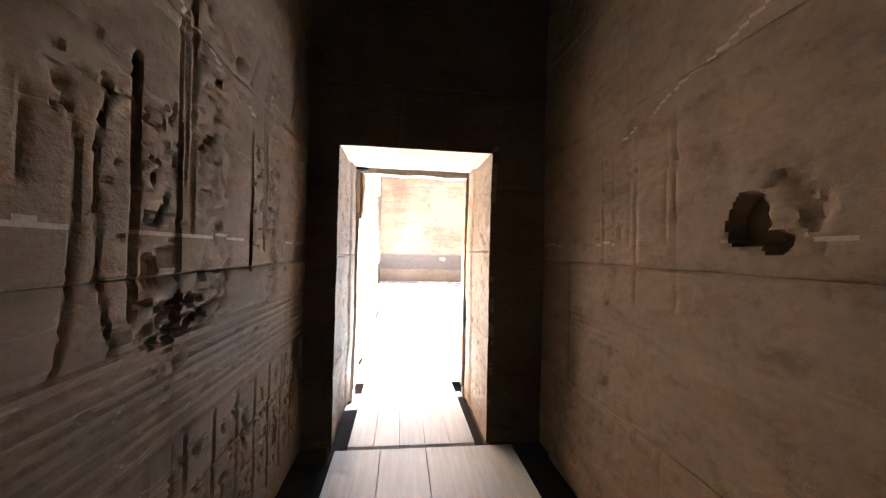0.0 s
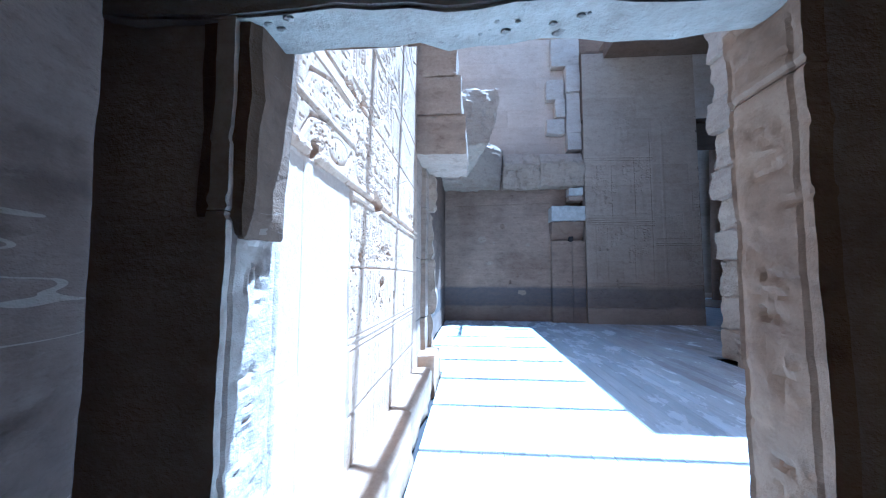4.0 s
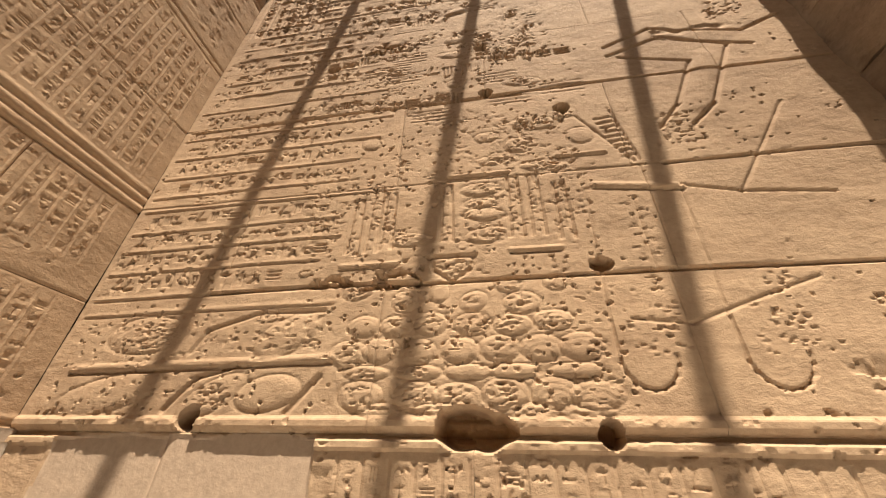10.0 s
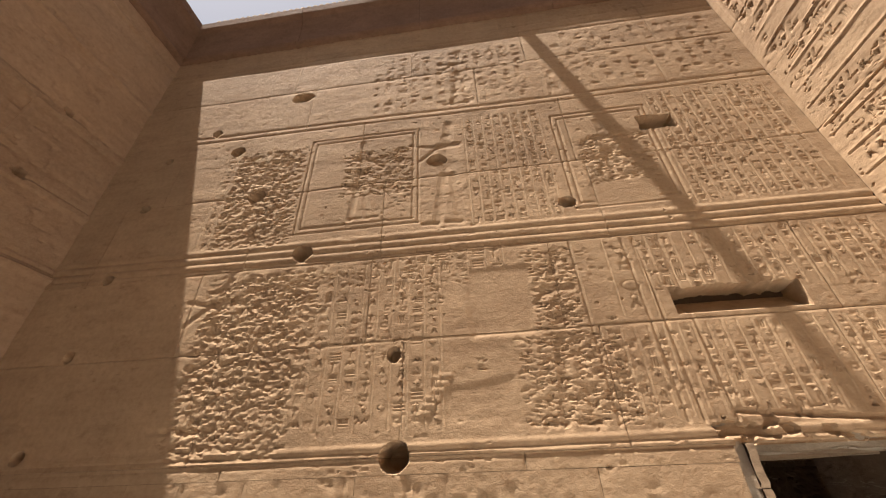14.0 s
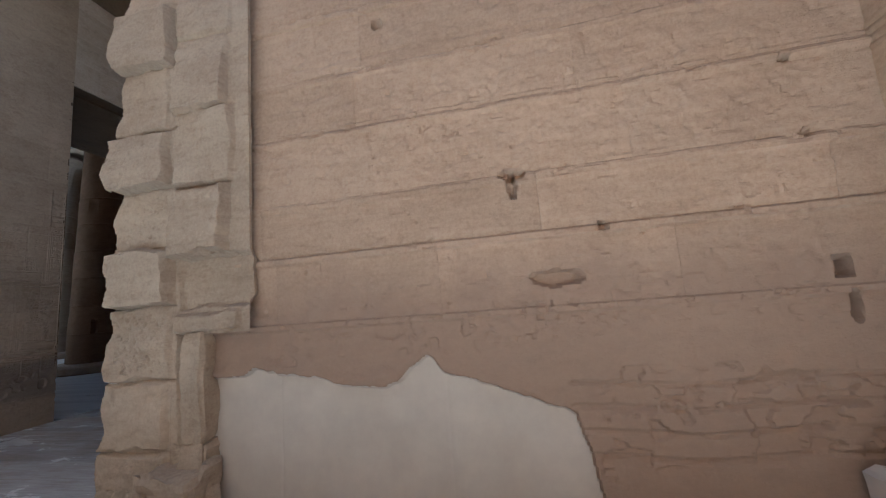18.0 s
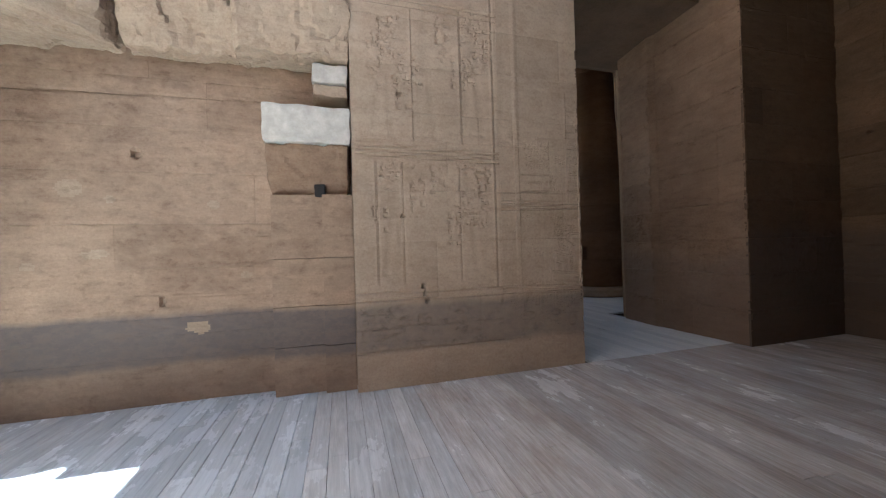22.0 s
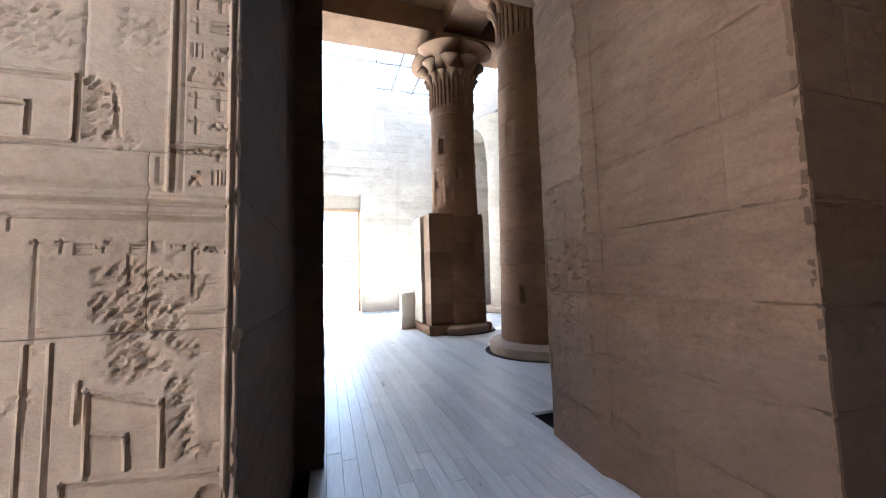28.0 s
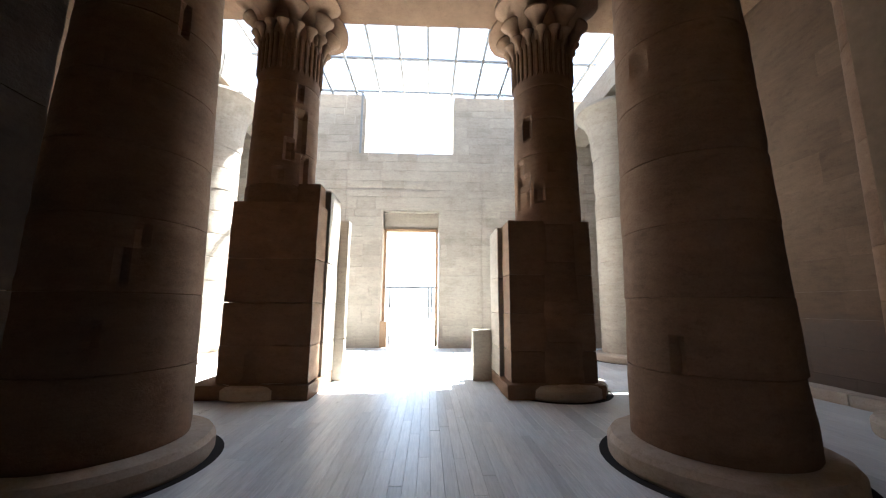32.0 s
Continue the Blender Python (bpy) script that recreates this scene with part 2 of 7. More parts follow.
# Corridor stone, its base darkened to carry the dimness in there.
SAND_DIM = stone("sandstone_dim_shade", (0.182, 0.118, 0.069), (0.118, 0.075, 0.043), pit=0.6, veins=0.2, blotchy=0.9)
# Lighter copy for the brighter east side of the corridor.
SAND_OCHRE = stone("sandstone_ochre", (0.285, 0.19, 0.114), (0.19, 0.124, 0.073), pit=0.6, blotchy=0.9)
# West passage face: shade is painted in as a darker brown.
SAND_PASSAGE = stone("sandstone_umber_shade", (0.19, 0.135, 0.096), (0.122, 0.086, 0.061), pit=0.5, veins=0.3, blotchy=1.0)
SAND_HALL = stone("sandstone_grey", (0.34, 0.284, 0.222), (0.25, 0.206, 0.158), pit=0.5, blocky=0.11)
SAND_COL = stone("sandstone_column", (0.24, 0.148, 0.088), (0.155, 0.093, 0.054), pit=0.6, layer=0.6, blocky=0.2)
BROKEN = stone("broken_sandstone", (0.403, 0.307, 0.214), (0.294, 0.214, 0.143), pit=1.0, pecked=0.6)
BLOCK_PALE = plain("restored_stone", (0.43, 0.385, 0.325), 0.9, scale=9, var=0.2, bump=0.6, spec=0.2)
PLASTER = plain("lime_plaster", (0.385, 0.285, 0.2), 0.92, scale=45, var=0.12, bump=0.6, spec=0.2)
PLASTER_GREY = plain("cement_plaster", (0.43, 0.36, 0.29), 0.92, scale=3, var=0.08, bump=0.15, spec=0.2)
CONCRETE = stone("conglomerate", (0.42, 0.37, 0.3), (0.2, 0.165, 0.125), pit=1.0, pecked=1.0)
MORTAR = plain("joint_mortar", (0.24, 0.17, 0.11), 0.95, scale=25, spec=0.1)
ROOF = plain("roof_stone", (0.3, 0.24, 0.18), 0.95, scale=5)
STEEL = plain("painted_steel", (0.16, 0.155, 0.15), 0.6, 0.2, 12, 0.1, 0.05)
WOOD_Y = wood("weathered_boards_long", (0.53, 0.54, 0.535), (0.75, 0.76, 0.75), "y", 0.3, (0.8, 0.76, 0.72), 0.6)
WOOD_X = wood("worn_brown_boards", (0.43, 0.4, 0.37), (0.68, 0.645, 0.61), "y", 0.22, (0.5, 0.37, 0.27), 0.64)
WOOD_COURT = wood("weathered_boards_court", (0.5, 0.513, 0.517), (0.71, 0.725, 0.73), "y", 0.24, (0.8, 0.76, 0.72), 0.6)
WOOD_WORN = wood("half_worn_boards_court", (0.46, 0.45, 0.433), (0.69, 0.68, 0.663), "y", 0.22, (0.66, 0.56, 0.47), 0.62)
WOOD_FRAME = plain("varnished_wood", (0.3, 0.17, 0.08), 0.5, scale=18)
# Near-black fill that stands for the shade in gaps and sockets.
DARK = plain("gap_shade", (0.035, 0.03, 0.027), 0.95, spec=0.1)
SAND_GROUND = plain("dusty_ground", (0.5, 0.43, 0.34), 0.95, scale=1.5, spec=0.1)


# ---- builders ----
def part(name, bm, mat, parent=None, label=""):
    """Links a bmesh as one mesh object, under a parent if given."""
    me = bpy.data.meshes.new(name)
    bm.to_mesh(me)
    bm.free()
    me.materials.append(mat)
    ob = new(name, me)
    if parent:
        ob.parent = parent
    if label:
        ob["label"] = label
    return ob


def thing(name, label, category, group="", kind="", at=(0, 0, 0)):
    e = new(name)
    e.location = at
    return tagged(e, label, category, group, kind)


def cuboid(bm, x0, x1, y0, y1, z0, z1):
    m = Matrix.Translation(((x0 + x1) / 2, (y0 + y1) / 2, (z0 + z1) / 2)) @ Matrix.Diagonal((x1 - x0, y1 - y0, z1 - z0, 1))
    return bmesh.ops.create_cube(bm, size=1.0, matrix=m)["verts"]


def boxes(name, spans, mat, parent=None, label="", bevel=0.0):
    bm = bmesh.new()
    for s in spans:
        cuboid(bm, *s)
    if bevel:
        bmesh.ops.bevel(bm, geom=bm.edges[:], offset=bevel, segments=2, affect="EDGES", profile=0.6)
    return part(name, bm, mat, parent, label)


def rough_stone(name, x0, x1, y0, y1, z0, z1, mat, parent=None, amp=0.03, seed=0, cuts=5, label="", taper=None, freq=2.2, facet=False, warp=None):
    """A worn block: subdivided, rounded and broken by noise."""
    bm = bmesh.new()
    cuboid(bm, x0, x1, y0, y1, z0, z1)
    bmesh.ops.subdivide_edges(bm, edges=bm.edges[:], cuts=cuts, use_grid_fill=True)
    c = Vector(((x0 + x1) / 2, (y0 + y1) / 2, (z0 + z1) / 2))
    half = Vector(((x1 - x0) / 2, (y1 - y0) / 2, (z1 - z0) / 2))
    for v in bm.verts:
        p = v.co.copy()
        q = p - c
        near = sum(1 for k in range(3) if abs(q[k]) > half[k] * 0.98)
        if near >= 2:
            q -= Vector([math.copysign(min(amp * (0.25 if facet else 0.7), half[k] * 0.3), q[k]) if abs(q[k]) > half[k] * 0.98 else 0 for k in range(3)]) * (0.7 if near == 2 else 1.0)
        o = Vector((seed * 3.7, seed * 1.3, seed * 2.1))
        if facet:
            cell = noise.voronoi(p * freq * 2.0 + o)[1][0]
            chip = noise.voronoi(p * freq * 6.0 + o)[1][0]
            q += noise.noise_vector(cell * 3.1 + o) * amp * 1.1 + noise.noise_vector(chip * 5.3 + o) * amp * 0.6 + noise.noise_vector(p * freq + o) * amp * 0.8 + noise.noise_vector(p * freq * 8 + o) * amp * 0.15
        else:
            q += noise.noise_vector(p * freq + o) * amp * 1.2 + noise.noise_vector(p * freq * 3.7 + o) * amp * 0.5
        if taper:
            f = taper((p - c).z / half.z)
            q.x, q.y = q.x * f, q.y * f
        v.co = warp(c + q) if warp else c + q
    ob = part(name, bm, mat, parent, label)
    ob.data.shade_smooth()
    bm2 = bmesh.new()
    bm2.from_mesh(ob.data)
    for e in bm2.edges:
        e.smooth = e.calc_face_angle(0) < (0.22 if facet else 0.6)
    bm2.to_mesh(ob.data)
    bm2.free()
    return ob


def grid_noise(u, v, scale, seed):
    """Smooth value noise, -1 to 1, on arrays."""
    rng = np.random.RandomState(seed)
    lat = rng.rand(64, 64) * 2 - 1
    a, b = u * scale + 7.3, v * scale + 3.1
    i, j = np.floor(a).astype(int), np.floor(b).astype(int)
    fa, fb = a - i, b - j
    fa, fb = fa * fa * (3 - 2 * fa), fb * fb * (3 - 2 * fb)
    i0, i1, j0, j1 = i % 64, (i + 1) % 64, j % 64, (j + 1) % 64
    return (lat[i0, j0] * (1 - fa) + lat[i1, j0] * fa) * (1 - fb) + (lat[i0, j1] * (1 - fa) + lat[i1, j1] * fa) * fb


def fbm(u, v, scale, seed, octaves=4):
    return sum(grid_noise(u, v, scale * 2**k, seed + k) * 0.55**k for k in range(octaves))


class Carving:
    """A stone face as heights over a grid in u (along) and v (up); the tools cut or raise it."""

    def __init__(self, w, h, res, seed=1, v0=0.0, k=1.0):
        self.k = k
        self.peck_size = self.peck_depth = 1.0
        self.nu, self.nv = max(2, int(round(w / res)) + 1), max(2, int(round(h / res)) + 1)
        self.w, self.h, self.v0, self.seed = w, h, v0, seed
        self.su, self.sv = w / (self.nu - 1), h / (self.nv - 1)
        self.u, self.v = np.meshgrid(np.linspace(0, w, self.nu), v0 + np.linspace(0, h, self.nv), indexing="ij")
        self.z = np.zeros_like(self.u)
        self.rng = random.Random(seed)

    def weather(self, big=0.008, small=0.0025):
        self.z += fbm(self.u, self.v, 0.9, self.seed, 3) * big + fbm(self.u, self.v * 1.6, 9.0, self.seed + 9, 3) * small

    def strata(self, amp, scale=6.0):
        """Bedding layers eaten out by wind, wavy along the wall."""
        n = fbm(self.u * 0.35, self.v, scale, self.seed + 60, 4)
        patch = np.clip(fbm(self.u, self.v, 1.1, self.seed + 80, 3) + 0.45, 0, 1)
        self.z += np.minimum(n, 0.25) * amp * patch

    def win(self, u0, u1, v0, v1):
        a, b = max(0, int((u0) / self.su)), min(self.nu, int(u1 / self.su) + 2)
        c, d = max(0, int((v0 - self.v0) / self.sv)), min(self.nv, int((v1 - self.v0) / self.sv) + 2)
        return (slice(a, max(a, b)), slice(c, max(c, d)))

    def line(self, u0, v0, u1, v1, width, depth):
        s = self.win(min(u0, u1) - width, max(u0, u1) + width, min(v0, v1) - width, max(v0, v1) + width)
        u, v = self.u[s], self.v[s]
        if not u.size:
            return
        du, dv = u1 - u0, v1 - v0
        t = np.clip(((u - u0) * du + (v - v0) * dv) / max(1e-9, du * du + dv * dv), 0, 1)
        d = np.hypot(u - u0 - t * du, v - v0 - t * dv)
        self.z[s] -= self.k * depth * np.clip(1.4 - d / max(width / 2, self.su * 0.8), 0, 1)

    def oval(self, cu, cv, ru, rv, swell, cut=0.006, turn=0.0):
        r = max(ru, rv) * 1.25
        s = self.win(cu - r, cu + r, cv - r, cv + r)
        u, v = self.u[s] - cu, self.v[s] - cv
        if not u.size:
            return
        a, b = u * math.cos(turn) + v * math.sin(turn), v * math.cos(turn) - u * math.sin(turn)
        d = np.sqrt((a / ru) ** 2 + (b / rv) ** 2)
        self.z[s] += self.k * np.where(d < 1, swell * np.sqrt(np.clip(1 - d * d, 0, 1)), 0) - self.k * cut * np.clip(1 - np.abs(d - 1.05) / 0.16, 0, 1)

    def rect(self, u0, u1, v0, v1, height, soft=0.008):
        s = self.win(u0 - soft, u1 + soft, v0 - soft, v1 + soft)
        u, v = self.u[s], self.v[s]
        d = np.minimum(np.minimum(u - u0, u1 - u), np.minimum(v - v0, v1 - v))
        self.z[s] += height * np.clip(0.5 + d / soft, 0, 1)

    def flat(self, u0, u1, v0, v1, level=0.0, wob=0.05, soft=0.03, seed=0):
        """A smooth fill, with a wavy edge."""
        n = fbm(self.u, self.v, 2.5, 50 + seed, 3) * wob
        d = np.minimum(np.minimum(self.u - u0, u1 - self.u), np.minimum(self.v - v0, v1 - self.v)) + n
        k = np.clip(0.5 + d / soft, 0, 1)
        self.z = self.z * (1 - k) + level * k
        return k

    def hole(self, cu, cv, ru, rv, depth, square=False, seed=0):
        r = max(ru, rv) * 1.8
        s = self.win(cu - r, cu + r, cv - r, cv + r)
        u, v = (self.u[s] - cu) / ru, (self.v[s] - cv) / rv
        if not u.size:
            return
        d = np.maximum(np.abs(u), np.abs(v)) if square else np.hypot(u, v)
        d = d + fbm(self.u[s], self.v[s], 9, seed + 3, 3) * 0.22
        self.z[s] -= depth * np.clip((1.12 - d) / 0.22, 0, 1)

    def pits(self, u0, u1, v0, v1, depth, amount=0.2, scale=16, seed=0, soft=0.12):
        """Hammered-out damage, inside a soft-edged patch."""
        s = self.win(u0, u1, v0, v1)
        u, v = self.u[s], self.v[s]
        if not u.size:
            return
        edge = np.minimum(np.minimum(u - u0, u1 - u), np.minimum(v - v0, v1 - v)) + fbm(u, v, 3, seed, 2) * soft
        n = fbm(u, v * 1.3, scale * 1.5, seed + 20, 3)
        self.z[s] -= self.k * depth * np.clip((n - 0.35 + amount) / 0.25, 0, 1) * np.clip(edge / soft, 0, 1)

    def pecks(self, u0, u1, v0, v1, count, depth, seed=0, patchy=0.0, size=1.0):
        """Chisel pecks: short dents a centimetre or two across, thicker where a noise says so."""
        rng = np.random.RandomState(seed)
        n = int(count)
        pu, pv = rng.uniform(u0, u1, n), rng.uniform(v0, v1, n)
        if patchy:
            keep = fbm(pu, pv, 4.0, seed + 31, 3) > patchy - 0.5
            pu, pv = pu[keep], pv[keep]
        wide, tall = rng.uniform(0.007, 0.017, len(pu)) * size * self.peck_size, rng.uniform(0.005, 0.01, len(pu)) * size * self.peck_size
        deep = rng.uniform(0.5, 1.0, len(pu)) * depth * self.peck_depth
        for a, b, ru, rv, d in zip(pu, pv, wide, tall, deep):
            s = self.win(a - ru * 1.3, a + ru * 1.3, b - rv * 1.3, b + rv * 1.3)
            q = ((self.u[s] - a) / ru) ** 2 + ((self.v[s] - b) / rv) ** 2
            self.z[s] = np.minimum(self.z[s], self.z[s] - d * np.clip(1.4 - q, 0, 1))

    def pocks(self, u0, u1, v0, v1, count, r0, r1, depth, seed=0, patchy=0.0):
        """Small steep-sided holes, round to ragged."""
        rng = np.random.RandomState(seed)
        pu, pv = rng.uniform(u0, u1, int(count)), rng.uniform(v0, v1, int(count))
        if patchy:
            keep = fbm(pu, pv, 3.5, seed + 17, 3) > patchy - 0.5
            pu, pv = pu[keep], pv[keep]
        for a, b in zip(pu, pv):
            ru, turn = rng.uniform(r0, r1), rng.uniform(0, 3.1)
            rv, q = ru * rng.uniform(0.5, 1.0), ru * 1.4
            s = self.win(a - q, a + q, b - q, b + q)
            du, dv = self.u[s] - a, self.v[s] - b
            d = np.hypot((du * math.cos(turn) + dv * math.sin(turn)) / ru, (dv * math.cos(turn) - du * math.sin(turn)) / rv)
            self.z[s] -= depth * rng.uniform(0.5, 1.0) * np.clip((1.15 - d) / 0.35, 0, 1)

    def loaf(self, cu, cv, ru, rv, height=0.005, cut=0.006, turn=0.0, rings=1):
        """A flat-topped round with a sharp outline."""
        r = max(ru, rv) * 1.3
        s = self.win(cu - r, cu + r, cv - r, cv + r)
        u, v = self.u[s] - cu, self.v[s] - cv
        if not u.size:
            return
        a, b = u * math.cos(turn) + v * math.sin(turn), v * math.cos(turn) - u * math.sin(turn)
        d = np.sqrt((a / ru) ** 2 + (b / rv) ** 2)
        edge = max(0.1, 0.9 * self.su / min(ru, rv))
        self.z[s] += height * 0.72 * np.clip(1 - d**3.5, 0, 1) - cut * 0.35 * np.clip(1 - np.abs(d - 1.06) / edge, 0, 1)
        for k in range(rings):
            e = np.hypot(a / ru, (b + rv * (0.25 + 0.2 * k)) / rv)
            self.z[s] -= np.where(d < 0.95, cut * 0.28 * np.clip(1 - np.abs(e - 0.8 + 0.2 * k) / edge, 0, 1), 0)
        pick = random.Random(int(cu * 911 + cv * 577))
        if pick.random() < 0.62:
            # chiselled over, one half more than the other
            side, rows = pick.choice((-0.35, 0.0, 0.35)), int(self.k * 2600 * ru * rv * pick.uniform(2, 5))
            for _ in range(rows):
                q, r2 = pick.uniform(0, 6.28), 0.8 * math.sqrt(pick.random())
                x, y = cu + ru * (r2 * 0.75 * math.cos(q) + side * 0.6), cv + rv * r2 * math.sin(q)
                self.line(x, y, x + pick.uniform(0.004, 0.014), y + pick.uniform(-0.002, 0.005), 0.008, pick.uniform(0.002, 0.005))

    def path(self, pts, width, depth):
        for (a, b), (c, d) in zip(pts, pts[1:]):
            self.line(a, b, c, d, width, depth)

    def sign_row(self, u0, u1, v0, v1, pitch, depth, worn=0.1):
        """A line of small signs between two rules."""
        u = u0 + pitch * 0.5
        while u < u1:
            if self.rng.random() > worn:
                self.glyph(u, (v0 + v1) / 2 + self.rng.uniform(-0.1, 0.1) * (v1 - v0), min(pitch * 1.1, (v1 - v0) * 1.1), depth)
            u += pitch * self.rng.uniform(0.8, 1.15)

    def glyph(self, cu, cv, s, depth):
        k = self.rng.randrange(9)
        w = s * 0.16
        if k == 0:
            self.oval(cu, cv, s * 0.32, s * 0.2, depth * 0.6, depth)
        elif k == 1:
            for q in (-0.22, 0.0, 0.22):
                self.line(cu - s * 0.35, cv + q * s, cu + s * 0.35, cv + q * s, w * 0.8, depth)
        elif k == 2:
            self.line(cu, cv - s * 0.35, cu, cv + s * 0.35, w, depth)
            self.line(cu - s * 0.25, cv + s * 0.2, cu + s * 0.25, cv + s * 0.2, w, depth)
        elif k == 3:
            for q in range(4):
                a = cu - s * 0.36 + q * s * 0.18
                self.line(a, cv - s * 0.08 * (-1) ** q, a + s * 0.18, cv + s * 0.08 * (-1) ** q, w * 0.8, depth)
        elif k == 4:
            self.rect(cu - s * 0.3, cu + s * 0.3, cv - s * 0.22, cv + s * 0.22, -depth * self.k)
            self.rect(cu - s * 0.16, cu + s * 0.16, cv - s * 0.1, cv + s * 0.1, depth * self.k)
        elif k == 5:
            self.oval(cu - s * 0.05, cv, s * 0.3, s * 0.16, depth * 0.8, depth, 0.5)
            self.line(cu + s * 0.1, cv + s * 0.1, cu + s * 0.3, cv + s * 0.3, w, depth)
            self.line(cu, cv - s * 0.15, cu, cv - s * 0.36, w, depth)
        elif k == 6:
            for q in (-0.2, 0.0, 0.2):
                self.line(cu + q * s, cv - s * 0.3, cu + q * s, cv + s * 0.3, w * 0.8, depth)
        elif k == 7:
            self.oval(cu, cv + s * 0.15, s * 0.16, s * 0.16, depth * 0.8, depth)
            self.line(cu, cv, cu - s * 0.2, cv - s * 0.35, w, depth)
            self.line(cu, cv, cu + s * 0.2, cv - s * 0.35, w, depth)
        else:
            self.line(cu - s * 0.3, cv - s * 0.25, cu + s * 0.3, cv - s * 0.25, w, depth)
            self.line(cu - s * 0.3, cv - s * 0.25, cu - s * 0.1, cv + s * 0.3, w, depth)

    def text_columns(self, u0, u1, v0, v1, pitch, depth, worn=0.15, rules=True, raised=False):
        n = max(1, int(round((u1 - u0) / pitch)))
        p = (u1 - u0) / n
        for i in range(n + 1):
            if raised:
                self.line(u0 + i * p, v0, u0 + i * p, v1, 0.008, -depth * 0.3)
                self.line(u0 + i * p + 0.009, v0, u0 + i * p + 0.009, v1, 0.007, depth * 0.4)
            elif rules:
                self.line(u0 + i * p, v0, u0 + i * p, v1, max(0.012, p * 0.1), depth)
        for i in range(n):
            v = v0 + p * 0.5
            while v < v1 - p * 0.3:
                if self.rng.random() > worn:
                    self.glyph(u0 + (i + 0.5) * p + self.rng.uniform(-0.1, 0.1) * p, v, p * self.rng.uniform(0.55, 0.85), depth)
                v += p * self.rng.uniform(0.5, 0.72)

    def loaves(self, u0, u1, v0, v1, size, swell=0.012, jitter=0.25):
        """Rows of rounded offerings."""
        v = v0 + size * 0.4
        while v < v1 - size * 0.2:
            u, tall = u0 + size * 0.5, size * self.rng.uniform(0.34, 0.5)
            while u < u1 - size * 0.2:
                wide = size * self.rng.uniform(0.42, 0.62)
                self.oval(u, v + self.rng.uniform(-jitter, jitter) * size * 0.15, wide, tall, swell, 0.012, self.rng.uniform(-0.1, 0.1))
                for q in (0.55, 0.8):
                    if self.rng.random() < 0.5:
                        self.oval(u, v + tall * 0.2, wide * q, tall * q, 0.0, 0.004)
                u += wide * 2.05
            v += tall * 2.1

    def figure(self, cu, v0, h, depth, face=1):
        """A standing outline: plain sunk shapes for legs, kilt, body, arm and crown."""
        s = h
        for a, b in ((-0.06, 0.0), (0.1, 0.02)):
            self.line(cu + a * s * face, v0 + 0.02 * s, cu + (a * 0.3 + b) * s * face, v0 + 0.45 * s, 0.06 * s, depth)
            self.line(cu + a * s * face, v0 + 0.02 * s, cu + (a + 0.1) * s * face, v0 + 0.02 * s, 0.03 * s, depth)
        self.line(cu - 0.02 * s * face, v0 + 0.4 * s, cu + 0.01 * s * face, v0 + 0.55 * s, 0.14 * s, depth)
        self.line(cu, v0 + 0.55 * s, cu, v0 + 0.76 * s, 0.1 * s, depth)
        self.line(cu - 0.08 * s, v0 + 0.76 * s, cu + 0.08 * s, v0 + 0.76 * s, 0.05 * s, depth)
        self.line(cu + 0.08 * s * face, v0 + 0.75 * s, cu + 0.22 * s * face, v0 + 0.62 * s, 0.03 * s, depth)
        self.line(cu + 0.06 * s * face, v0 + 0.74 * s, cu + 0.24 * s * face, v0 + 0.78 * s, 0.03 * s, depth)
        self.oval(cu + 0.01 * s * face, v0 + 0.84 * s, 0.045 * s, 0.05 * s, -depth, 0.003)
        self.line(cu, v0 + 0.89 * s, cu - 0.01 * s * face, v0 + 1.0 * s, 0.07 * s, depth)

    def courses(self, joints, width=0.012, depth=0.015, seed=0, lengths=(0.9, 1.7)):
        """Joint grooves; keeps where they run, for splitting into blocks."""
        rng = random.Random(seed + 5)
        self.joint_v = sorted(j for j in joints if self.v0 + 0.02 < j < self.v0 + self.h - 0.02)
        wob = fbm(self.u, self.v, 1.2, seed + 70, 2) * 0.008
        bounds = [self.v0, *self.joint_v, self.v0 + self.h]
        self.joint_u = []
        for j in self.joint_v:
            self.z -= depth * 0.3 * np.clip(1.2 - np.abs(self.v + wob - j) / (width / 2 + self.sv * 0.4), 0, 1)
        for a, b in zip(bounds, bounds[1:]):
            cuts, u = [], rng.uniform(0.3, lengths[1])
            while u < self.w - 0.25:
                cuts.append(u)
                s = self.win(u - 0.05, u + 0.05, a, b)
                self.z[s] -= depth * np.clip(1.2 - np.abs(self.u[s] + wob[s] - u) / (width / 2 + self.su * 0.4), 0, 1) * 0.25
                u += rng.uniform(*lengths)
            self.joint_u.append(cuts)

    def build(self, origin, along, out, mat, parent, keep=None, name="stone_block", mats=None, gap=0.0022):
        """Splits the face at its joints into blocks, each a mesh under parent."""
        o, a, n = Vector(origin), Vector(along), Vector(out)
        flip = a.cross(Vector((0, 0, 1))).dot(n) < 0
        iv = [0, *[int(round((j - self.v0) / self.sv)) for j in self.joint_v], self.nv - 1]
        for k in range(len(iv) - 1):
            iu = [0, *[int(round(u / self.su)) for u in self.joint_u[k]], self.nu - 1]
            for q in range(len(iu) - 1):
                s = (slice(iu[q], iu[q + 1] + 1), slice(iv[k], iv[k + 1] + 1))
                u, v, z = self.u[s], self.v[s], self.z[s]
                nu, nv = u.shape
                if nu < 2 or nv < 2:
                    continue
                cells = np.ones((nu - 1, nv - 1), bool)
                if keep is not None:
                    cu, cv = (u[:-1, :-1] + u[1:, 1:]) / 2, (v[:-1, :-1] + v[1:, 1:]) / 2
                    cells = keep(cu, cv)
                    if not cells.any():
                        continue
